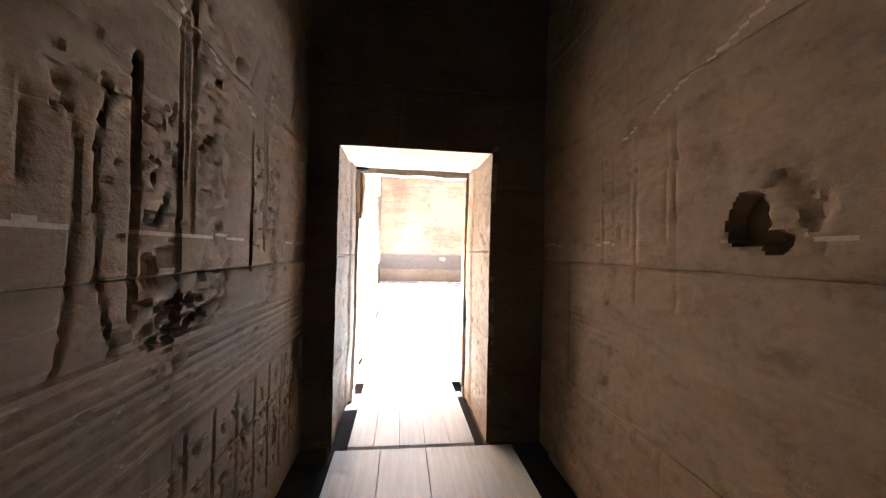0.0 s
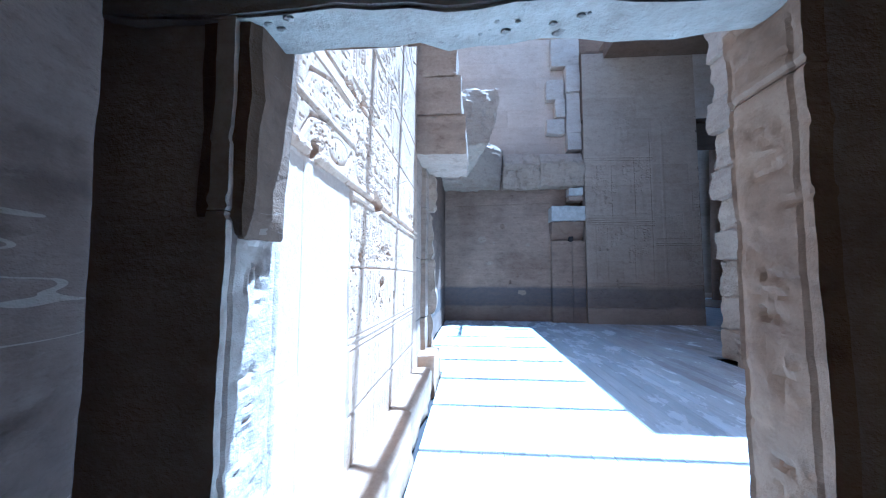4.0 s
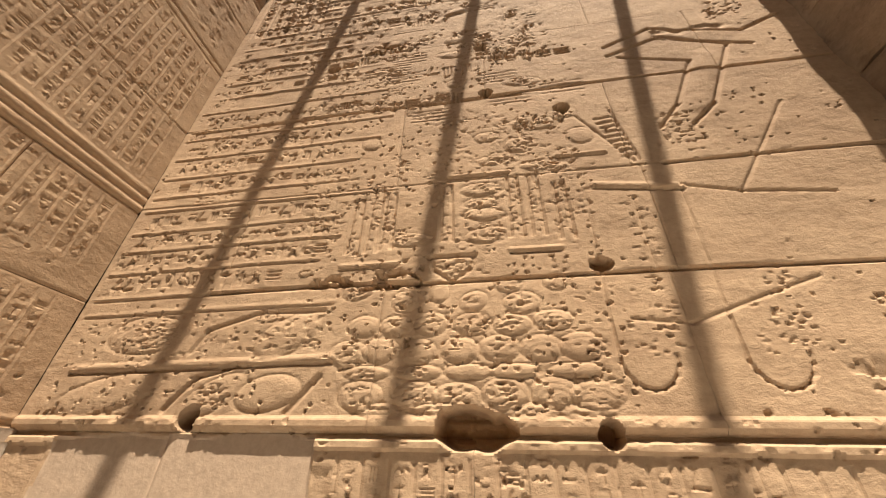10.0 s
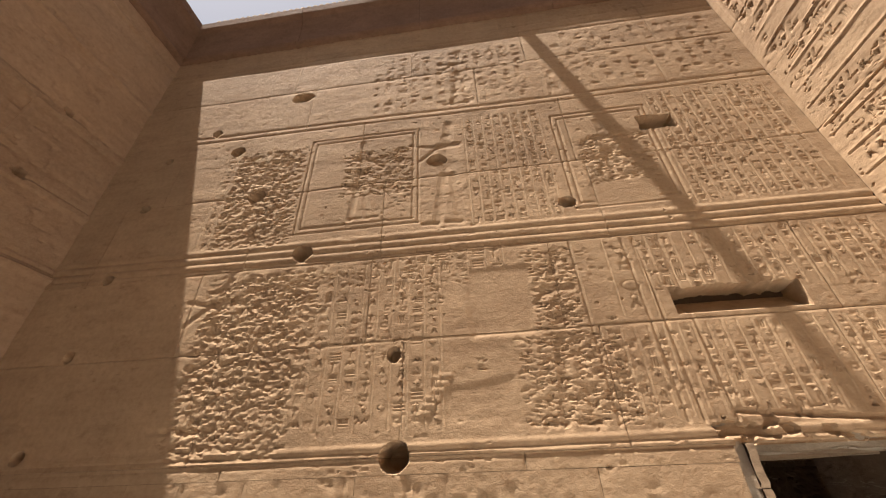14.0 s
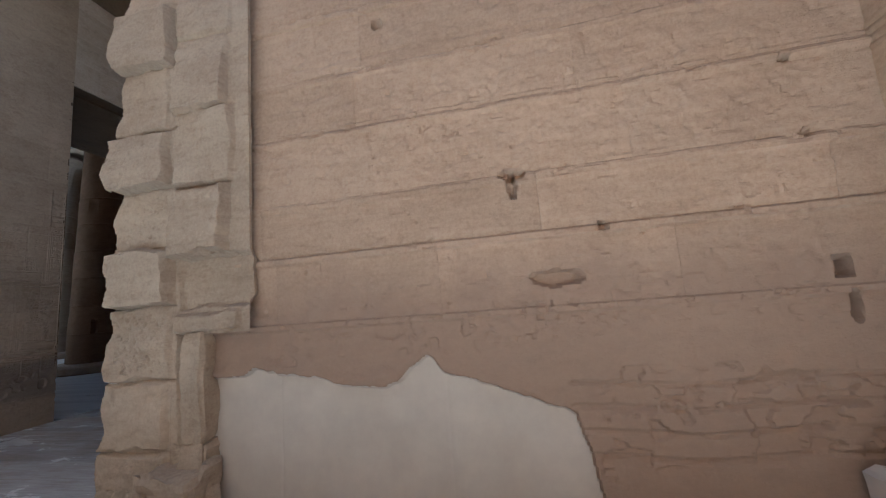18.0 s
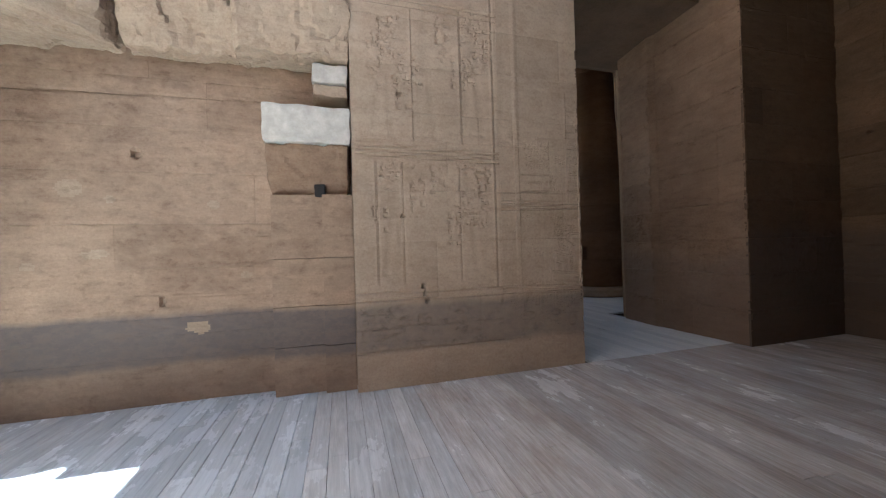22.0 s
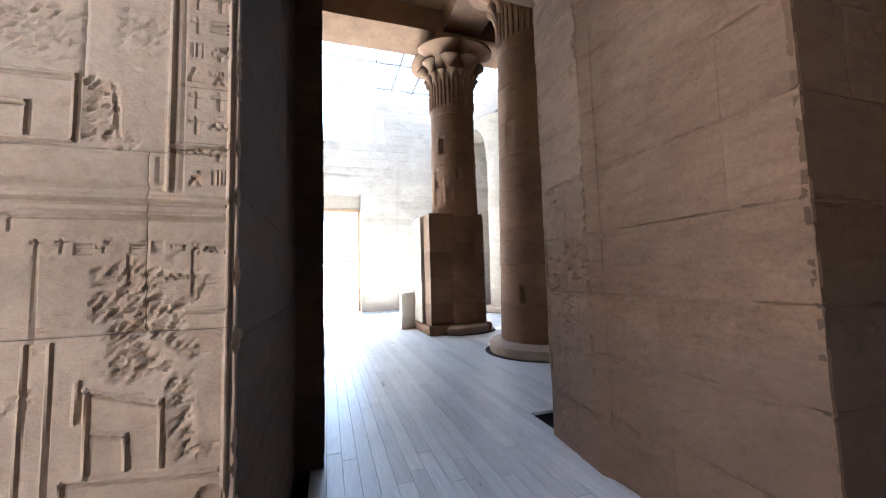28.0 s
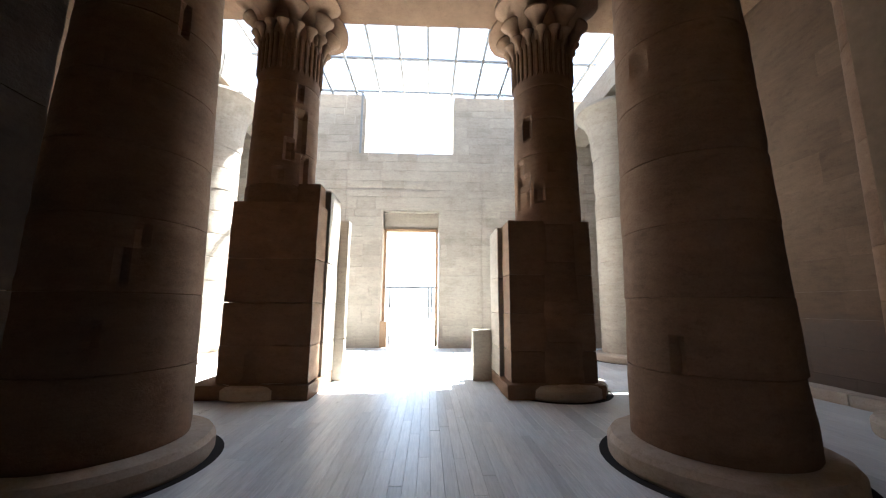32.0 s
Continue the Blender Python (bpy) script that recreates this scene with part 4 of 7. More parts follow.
        if q < 0.4:
            c.loaf(Y(y), z, rng.uniform(0.05, 0.11), rng.uniform(0.03, 0.05), 0.008, 0.008, rng.uniform(-0.3, 0.4), 1)
        elif q < 0.7:
            for j in range(4):
                c.line(Y(y) - 0.1, z + j * 0.024, Y(y) + 0.1, z + j * 0.026, 0.01, 0.003)
        else:
            c.sign_row(Y(y) - 0.16, Y(y) + 0.16, z - 0.06, z + 0.06, 0.09, 0.008)
    for y, z in ((6.6, 3.82), (6.76, 3.8), (6.9, 3.84), (7.08, 3.8), (7.24, 3.78), (7.43, 3.71)):
        c.loaf(Y(y), z, 0.075, 0.05, 0.009, 0.009, 0.2, 0)
    # the smooth giant: feet, pool, kilt, arms
    for y in (7.645, 7.985):
        c.path([(Y(y) + 0.08 * math.sin(q / 10 * 3.4 - 1.75), 1.9 - 0.09 * math.cos(q / 10 * 3.4 - 1.75) + (0.1 * (1 - q) if q < 1 else 0)) for q in range(11)], 0.012, 0.007)
        c.line(Y(y) - 0.08, 2.02, Y(y) - 0.06, 2.55, 0.012, 0.004)
        c.pecks(Y(y) - 0.03, Y(y) + 0.06, 1.9, 2.06, 16, 0.008, int(y * 9))
        c.pecks(Y(y) + 0.06, Y(y) + 0.13, 1.92, 2.2, 30, 0.01, int(y * 7))
    c.path([(Y(7.63), 2.02), (Y(7.8), 2.0), (Y(8.05), 2.09), (Y(8.2), 2.14)], 0.014, 0.005)
    c.line(Y(7.62), 2.575, Y(7.93), 2.535, 0.024, -0.007)
    c.line(Y(7.62), 2.556, Y(7.93), 2.516, 0.012, 0.008)
    c.line(Y(7.75), 2.5, Y(7.75), 2.2, 0.014, 0.005)
    for k in range(12):
        c.pecks(Y(7.7) + k % 2 * 0.05, Y(7.73) + k % 2 * 0.05, 2.22 + 0.024 * k, 2.24 + 0.024 * k, 3, 0.008, k)
    c.path([(Y(8.12), 2.49), (Y(8.44), 2.95)], 0.012, 0.006)
    c.path([(Y(7.93), 2.54), (Y(8.12), 2.49), (Y(8.4), 2.46)], 0.014, 0.007)
    c.line(Y(7.62), 2.99, Y(7.8), 2.68, 0.014, 0.006)
    c.line(Y(7.77), 3.0, Y(7.82), 2.69, 0.014, 0.007)
    for k in range(9):
        c.line(Y(7.7) + k * 0.008, 2.95 - k * 0.03, Y(7.77) + k * 0.005, 2.96 - k * 0.03, 0.016, 0.006)
    c.path([(Y(8.1), 3.55), (Y(8.4), 3.4), (Y(8.2), 2.98), (Y(8.08), 2.86)], 0.018, 0.01)
    c.path([(Y(7.9), 3.4), (Y(8.2), 3.3), (Y(8.06), 3.0), (Y(7.95), 2.86)], 0.018, 0.01)
    c.line(Y(8.28), 3.32, Y(8.13), 2.98, 0.09, -0.007)
    c.pecks(Y(7.95), Y(8.1), 2.76, 2.95, 70, 0.011, 12)
    c.path([(Y(7.85), 3.5), (Y(8.1), 3.62), (Y(8.5), 3.5), (Y(8.7), 3.6)], 0.02, 0.009)
    c.path([(Y(7.85), 3.42), (Y(8.1), 3.52), (Y(8.5), 3.38)], 0.02, 0.009)
    c.figure(Y(8.35), 3.55, 1.2, 0.008, -1)
    c.pecks(Y(8.4), Y(8.58), 3.65, 3.85, 80, 0.012, 14)
    c.pecks(Y(8.3), Y(8.42), 1.85, 2.08, 90, 0.012, 15)
    # losses, rough band over the ledge, pecking
    c.pecks(0, 3.3, 1.64, 1.75, 420, 0.007, 51, 0.4, 1.3)
    c.pecks(Y(5.6), Y(6.7), 1.75, 2.12, 160, 0.006, 52, 0.4)
    c.pits(Y(8.1), Y(8.75), 1.74, 1.92, 0.014, 0.4, 16, 9, 0.06)
    c.pits(Y(7.0), Y(7.3), 0.5, 0.9, 0.007, 0.05, 16, 5)
    c.pecks(Y(6.66), Y(7.58), 1.76, 2.3, 260, 0.009, 31, 0.6)
    c.pecks(Y(5.55), Y(7.6), 2.2, 4.6, 7000, 0.007, 32, 0.5)
    c.pecks(Y(6.74), Y(7.9), 1.3, 1.63, 420, 0.005, 33, 0.45)
    c.pecks(Y(6.7), Y(8.75), 0.5, 1.63, 420, 0.005, 36, 0.55)
    c.rect(Y(6.66), Y(6.72), 0.9, 1.6, -0.008, 0.03)
    c.pecks(Y(7.5), Y(8.75), 1.8, 4.6, 420, 0.008, 34, 0.5)
    c.pecks(Y(5.55), Y(6.7), 4.0, 5.2, 500, 0.006, 35, 0.5)
    c.pocks(Y(6.6), Y(7.6), 1.75, 2.3, 300, 0.004, 0.009, 0.009, 61, 0.45)
    c.pocks(Y(5.55), Y(7.6), 2.2, 3.9, 1500, 0.004, 0.01, 0.009, 62, 0.5)
    c.pocks(Y(7.55), Y(8.75), 1.78, 3.6, 170, 0.004, 0.009, 0.009, 63, 0.45)
    c.pocks(Y(6.66), Y(7.75), 0.95, 1.64, 300, 0.004, 0.011, 0.009, 64, 0.45)
    c.pocks(Y(7.7), Y(8.75), 0.9, 1.64, 150, 0.004, 0.01, 0.008, 65, 0.5)
    c.pocks(0, 3.3, 1.64, 1.76, 160, 0.005, 0.012, 0.009, 66, 0.4)
    c.pocks(Y(5.6), Y(6.66), 1.76, 2.14, 190, 0.004, 0.009, 0.008, 67, 0.4)
    # broken joints
    for a, b, z in ((6.1, 6.95, 2.185), (6.85, 8.75, 2.18), (7.9, 8.75, 2.66), (7.2, 8.75, 3.22), (5.6, 7.4, 3.2)):
        c.path([(Y(a), z - 0.005), (Y((a + b) / 2), z + 0.006), (Y(b), z)], 0.014, 0.014)
    c.pits(Y(6.5), Y(6.95), 2.16, 2.24, 0.03, 0.5, 14, 41, 0.03)
    for y, z in ((7.57, 3.06), (7.23, 3.25), (7.22, 3.67), (6.33, 3.66)):
        c.hole(Y(y), z, 0.033, 0.03, 0.09, seed=int(y * 9))
    c.hole(Y(7.58), 2.22, 0.035, 0.025, 0.05, seed=7)
    c.hole(Y(7.13), 1.705, 0.105, 0.058, 0.1, seed=4)
    c.hole(Y(7.5), 1.695, 0.03, 0.035, 0.08, seed=8)
    c.hole(Y(6.21), 1.74, 0.04, 0.04, 0.1, seed=3)
    c.hole(Y(7.3), 1.2, 0.05, 0.035, 0.05, seed=19)
    c.hole(Y(7.52), 1.06, 0.022, 0.026, 0.06, seed=20)
    c.hole(Y(8.55), 1.72, 0.03, 0.04, 0.06, seed=9)


for h, v0, res, k, joints in ((0.9, 0.0, 0.012, 0.9, []), (1.28, 0.9, 0.005, 0.9, [1.695]), (1.57, 2.18, 0.0066, 1.0, [2.66, 3.22]), (1.87, 3.75, 0.0115, 1.2, [4.3, 4.85])):
    c = Carving(3.27, h, res, 21, v0, k)
    c.weather(0.004, 0.0012)
    c.peck_size, c.peck_depth = 0.7, 0.6
    carve_court_west(c)
    m1 = c.flat(5.72 - 5.53, 6.66 - 5.53, 0.32, 1.685, -0.012, 0.02, 0.012, 1)
    for z in (0.55, 1.29):
        c.path([(1.16, z), (2.2, z + 0.008), (3.27, z)], 0.012, 0.01)
    c.courses(joints, 0.008, 0.012, 3)
    if v0 < 1:
        c.joint_u[0] = [1.6, 2.6]
    c.build((0.0, 5.53, 0), (0, 1, 0), (1, 0, 0), SAND, ww, mats=[(PLASTER, m1)] if v0 < 1 else None, gap=0.0006 if v0 < 1 else 0.0009)
rough_stone("base_bench", -0.2, 0.19, 5.56, 7.55, -0.1, 0.28, SAND, ww, 0.03, 41, 9, freq=3)
rough_stone("base_bench", -0.2, 0.17, 7.56, 8.9, -0.1, 0.27, SAND, ww, 0.03, 42, 8, freq=3)
rough_stone("base_bench", -0.2, 0.2, 8.95, 9.6, -0.1, 0.36, SAND, ww, 0.02, 43, 5, freq=3)

ws = wall("wall_court_south", [(1.12, 5.4, 5.0, 5.26, -0.1, 5.6), (-0.5, 1.12, 5.0, 5.26, 1.95, 5.6)], "tall sandstone wall covered in carved text columns above a low doorway")


def carve_court_south(c):
    d = 0.0034
    for z in (1.73, 1.70):
        c.line(0.0, z, 4.62, z - 0.02, 0.022, -d)
        c.line(0.0, z - 0.02, 4.62, z - 0.04, 0.016, d)
    for z in (2.66, 2.71, 2.76):
        c.line(0.0, z, 4.62, z + 0.04, 0.026, -d)
        c.line(0.0, z - 0.024, 4.62, z + 0.016, 0.016, d * 1.4)
    for z in (3.76, 3.81, 4.62, 4.68):
        c.line(0.0, z, 4.62, z + 0.05, 0.017, d * 1.3)
    # columns of signs with tall rules
    c.text_columns(0.1, 1.45, 1.78, 2.15, 0.06, d, 0.22, raised=True)
    c.text_columns(0.1, 1.2, 2.3, 2.62, 0.06, d, 0.22, raised=True)
    c.text_columns(1.2, 1.35, 2.2, 2.62, 0.15, d, 0.22, raised=True)
    c.text_columns(1.86, 2.6, 2.5, 2.68, 0.09, d, 0.22, raised=True)
    c.text_columns(2.2, 3.4, 1.78, 2.6, 0.08, d, 0.2, raised=True)
    c.text_columns(0.08, 0.8, 2.8, 3.72, 0.06, d, 0.22, raised=True)
    c.text_columns(1.5, 2.0, 2.8, 3.72, 0.062, d, 0.22, raised=True)
    c.text_columns(3.15, 3.7, 2.8, 3.65, 0.08, d, 0.2, raised=True)
    c.text_columns(0.1, 1.4, 3.86, 4.58, 0.1, d, 0.22, raised=True)
    c.text_columns(1.5, 2.7, 3.86, 4.58, 0.1, d, 0.1, raised=True)
    c.text_columns(0.05, 4.5, 4.75, 5.3, 0.1, d, 0.08, raised=True)
    c.text_columns(1.2, 4.5, 0.9, 1.6, 0.1, d, 0.25, raised=True)
    for x in (1.5, 1.24, 1.06, 1.18):
        c.line(x, 1.76, x + 0.02, 2.62, 0.014, d * 1.3)
    for a, b, z0, z1 in ((0.84, 1.43, 2.84, 3.62), (2.32, 3.08, 2.86, 3.66)):
        for q in (0.0, 0.035):
            c.path([(a + q, z0 + q), (b - q, z0 + q), (b - q, z1 - q), (a + q, z1 - q), (a + q, z0 + q)], 0.015, d * 1.3)
    c.figure(1.15, 2.9, 0.62, d * 1.4, -1)
    c.figure(2.12, 2.82, 0.85, d * 1.4)
    c.figure(2.7, 2.92, 0.66, d * 1.4, -1)
    c.figure(2.0, 3.88, 0.66, d * 1.4)
    c.figure(3.4, 1.8, 0.85, d * 1.4)
    c.figure(1.62, 1.76, 0.8, d * 1.4)
    # hacked-out patches
    for u0, u1, v0, v1, deep, seed in ((1.4, 1.85, 1.76, 2.14, 0.008, 31), (1.52, 1.74, 2.14, 2.6, 0.006, 32), (0.9, 1.3, 2.9, 3.4, 0.005, 33), (2.35, 2.8, 3.1, 3.5, 0.006, 35), (3.1, 3.6, 2.8, 3.6, 0.006, 37), (2.9, 3.5, 1.7, 2.6, 0.006, 39), (2.3, 3.1, 0.6, 1.5, 0.006, 43)):
        c.pits(u0, u1, v0, v1, deep * 0.5, 0.05, 20, seed, 0.1)
        strokes = random.Random(seed)
        for _ in range(int(2600 * (u1 - u0) * (v1 - v0))):
            u, v = strokes.uniform(u0, u1), strokes.uniform(v0, v1)
            q = strokes.uniform(0.008, 0.026)
            c.line(u, v, u + q, v + q * strokes.uniform(-0.3, 0.3), 0.007, strokes.uniform(0.0015, 0.005))
        c.pecks(u0, u1, v0, v1, 260 * (u1 - u0) * (v1 - v0), 0.004, seed + 1, 0.3, 1.8)
    for _ in range(2600):
        u, v = c.rng.uniform(2.0, 4.1), c.rng.uniform(0.75, 2.62)
        if fbm(np.array([u]), np.array([v]), 2.2, 48, 3)[0] > 0.0:
            q = c.rng.uniform(0.008, 0.022)
            c.line(u, v, u + q, v + q * c.rng.uniform(-0.3, 0.5), 0.007, c.rng.uniform(0.0015, 0.004))
    for x in (2.2, 2.36, 2.62, 2.9, 3.05, 3.32, 3.6):
        c.line(x, 0.8, x, 1.6, 0.009, 0.004)
    c.pecks(0.05, 4.5, 0.9, 4.7, 2200, 0.003, 45, 0.55)
    c.pocks(0.05, 4.4, 1.0, 4.6, 800, 0.004, 0.010, 0.007, 47, 0.55)
    c.flat(1.76, 2.05, 2.16, 2.5, -0.001, 0.02, 0.03, 5)
    c.flat(1.9, 2.2, 1.79, 1.96, -0.001, 0.03, 0.03, 6)
    for k in range(6):
        c.rect(2.18 + k * 0.02 - 0.02, 2.22 + k * 0.02, 1.98 - k * 0.03, 2.0 - k * 0.03, 0.0035, 0.008)
    c.flat(0.96, 1.33, 2.84, 3.0, -0.004, 0.02, 0.015, 8)
    # long socket, its upper edge ragged, its floor sloping
    n = fbm(c.u, c.v, 14, 77, 3) * 0.014
    deep = np.clip(0.5 + np.minimum(np.minimum(c.u - 0.57, 1.12 - c.u), np.minimum(c.v - 2.2, 2.315 + n - c.v)) / 0.012, 0, 1)
    c.z -= deep * (0.03 + 0.09 * np.clip((c.v - 2.2) / 0.09, 0, 1))
    # broken fringe over the doorway
    c.pits(0.06, 1.2, 1.67, 1.82, 0.022, 0.16, 11, 78, 0.05)
    c.path([(1.05, 1.79), (0.8, 1.765), (0.5, 1.74), (0.3, 1.755), (0.1, 1.72)], 0.02, 0.012)
    c.hole(0.80, 3.45, 0.1, 0.055, 0.14, True, 2)
    c.hole(1.47, 2.89, 0.045, 0.035, 0.12, seed=3)
    c.hole(2.995, 2.72, 0.055, 0.05, 0.15, seed=4)
    c.hole(3.25, 4.2, 0.08, 0.05, 0.1, seed=5)
    c.hole(2.2, 3.34, 0.06, 0.045, 0.05, seed=6)
    c.hole(2.43, 2.1, 0.028, 0.035, 0.06, seed=7)
    c.hole(2.41, 1.69, 0.055, 0.055, 0.14, seed=8)
    c.hole(2.78, 1.39, 0.075, 0.075, 0.15, seed=9)
    c.hole(2.72, 1.2, 0.09, 0.07, 0.05, seed=10)
    c.hole(3.66, 3.66, 0.045, 0.04, 0.09, seed=11)
    c.hole(3.4, 3.2, 0.05, 0.045, 0.06, seed=12)
    for y, z in ((4.2, 2.2), (4.2, 2.66), (4.2, 1.74), (4.2, 3.2), (4.2, 3.65), (3.9, 3.9)):
        c.hole(y, z, 0.028, 0.028, 0.06, seed=int(z * 10))


for h, v0, res, joints, near, far in ((1.62, 0.0, 0.0125, [0.5, 1.08], -1, 9), (2.18, 1.62, 0.0052, [1.68, 2.17, 2.64, 3.2], -1, 2.8), (2.18, 1.62, 0.0072, [1.68, 2.17, 2.64, 3.2], 2.79, 9), (1.7, 3.8, 0.0115, [4.28, 4.8], -1, 9)):
    c = Carving(4.66, h, res, 33, v0)
    c.weather(0.004, 0.0008)
    carve_court_south(c)
    c.courses(joints, 0.008, 0.01, 8, (0.8, 1.5))
    c.build((0.0, 5.53, 0), (1, 0, 0), (0, 1, 0), SAND, ws, keep=lambda u, v: ~((u > 0.0) & (u < 1.12) & (v < 1.67)) & (u > near) & (u < far), gap=0.0009)

we = wall("wall_court_east", [(4.86, 5.3, 5.0, 11.15, -0.1, 5.6)], "shaded rose sandstone wall with broad joints and a lower plaster repair")


def carve_court_east(c):
    y0 = 5.53
    Y = lambda y: y - y0
    c.pits(0.0, 4.6, 1.1, 5.3, 0.009, 0.1, 6, 3)
    c.pits(0.3, 4.4, 2.2, 3.0, 0.006, 0.15, 18, 5)
    c.pecks(0.0, 4.6, 1.1, 4.8, 3200, 0.007, 6, 0.55, 1.5)
    c.figure(Y(8.0), 2.22, 1.0, 0.005)
    c.figure(Y(6.9), 2.22, 1.0, 0.005, -1)
    c.text_columns(Y(7.3), Y(8.6), 2.25, 2.6, 0.16, 0.004, 0.4, False)
    for z in (2.74, 2.78, 3.3):
        c.line(0, z, 4.6, z, 0.012, 0.006)
    c.pits(0.05, Y(7.4), 0.25, 0.9, 0.02, 0.2, 5, 6)
    for z in (0.38, 0.52, 0.66, 0.8):
        c.path([(0.0, z), (0.6, z + 0.03), (1.2, z - 0.02), (1.9, z + 0.02)], 0.03, 0.014)
    c.pits(Y(6.4), Y(7.2), 1.2, 1.5, 0.012, 0.2, 7, 8)
    c.hole(Y(7.66), 2.12, 0.025, 0.08, 0.07, seed=1)
    c.hole(Y(7.66), 2.19, 0.07, 0.03, 0.06, seed=2)
    c.hole(Y(7.13), 1.77, 0.03, 0.028, 0.06, seed=3)
    c.hole(Y(7.44), 1.47, 0.13, 0.05, 0.05, seed=4)
    c.hole(Y(7.24), 3.7, 0.055, 0.05, 0.06, seed=5)
    c.hole(Y(8.55), 3.55, 0.04, 0.05, 0.06, seed=6)
    c.hole(Y(5.9), 1.4, 0.035, 0.05, 0.1, True, 7)
    c.hole(Y(5.88), 1.18, 0.03, 0.09, 0.07, seed=8)
    for y, z in ((5.93, 2.2), (5.97, 2.69), (5.95, 3.2), (5.95, 3.75), (6.5, 3.4)):
        c.hole(Y(y), z, 0.026, 0.024, 0.06, seed=int(z * 7))
    c.pits(Y(7.5), Y(9.6), 1.0, 1.3, 0.012, 0.2, 6, 9)


EAST_JOINTS = [1.3, 1.79, 2.19, 2.73, 3.2, 3.74, 4.3, 4.85]
for v0, h, res in ((0.0, 1.3, 0.0105), (1.3, 4.3, 0.017)):
    c = Carving(4.6, h, res, 44, v0)
    c.weather(0.008, 0.002)
    carve_court_east(c)
    for k, z in enumerate(EAST_JOINTS):
        c.pits(0.0, 4.6, z - 0.035, z + 0.03, 0.016 * (z > 1.2), 0.12, 9, 70 + k, 0.04)
        c.rect(-0.1, 4.7, z - 0.05 - 0.01 * (k % 3), z - 0.004, 0.015 + 0.006 * (k % 2), 0.014)
    # plaster repair under a ragged, overhanging edge, running out towards the corner
    top = np.interp(c.u + 5.53, [7.3, 7.36, 7.42, 7.62, 7.88, 8.23, 8.34, 8.56, 8.7, 9.14, 9.66, 10.1, 10.3], [0.0, 0.42, 0.62, 0.7, 0.81, 0.92, 1.0, 0.85, 0.85, 0.91, 1.0, 0.93, 0.95])
    edge = top - c.v + fbm(c.u, c.v, 3.0, 54, 4) * 0.04
    m1 = np.clip(0.5 + edge / 0.02, 0, 1) * (c.u > 1.75)
    lip = np.clip(1 - np.abs(edge + 0.05) / 0.06, 0, 1) * (c.u > 1.75)
    c.z += lip * (0.012 + 0.02 * np.clip(fbm(c.u, c.v, 4.0, 57, 3), -0.3, 1))
    c.z = c.z * (1 - m1) - 0.045 * m1
    c.courses(EAST_JOINTS, 0.012, 0.014, 4, (1.1, 2.2))
    if v0 == 0:
        c.joint_u[0] = []
    c.build((4.62, 5.53, 0), (0, 1, 0), (-1, 0, 0), SAND_E, we, mats=[(PLASTER_GREY, m1)], gap=0.0008)
rough_stone("mortar_bench", 4.2, 4.7, 5.5, 6.1, -0.1, 0.42, PLASTER_GREY, we, 0.08, 9, 8, freq=1.6)

# the ragged pier at the end of the east wall
wp = wall("wall_pier", [(4.72, 5.35, 9.9, 10.8, -0.1, 5.6)], "broken stone pier where an old wall was torn away", SAND_E)


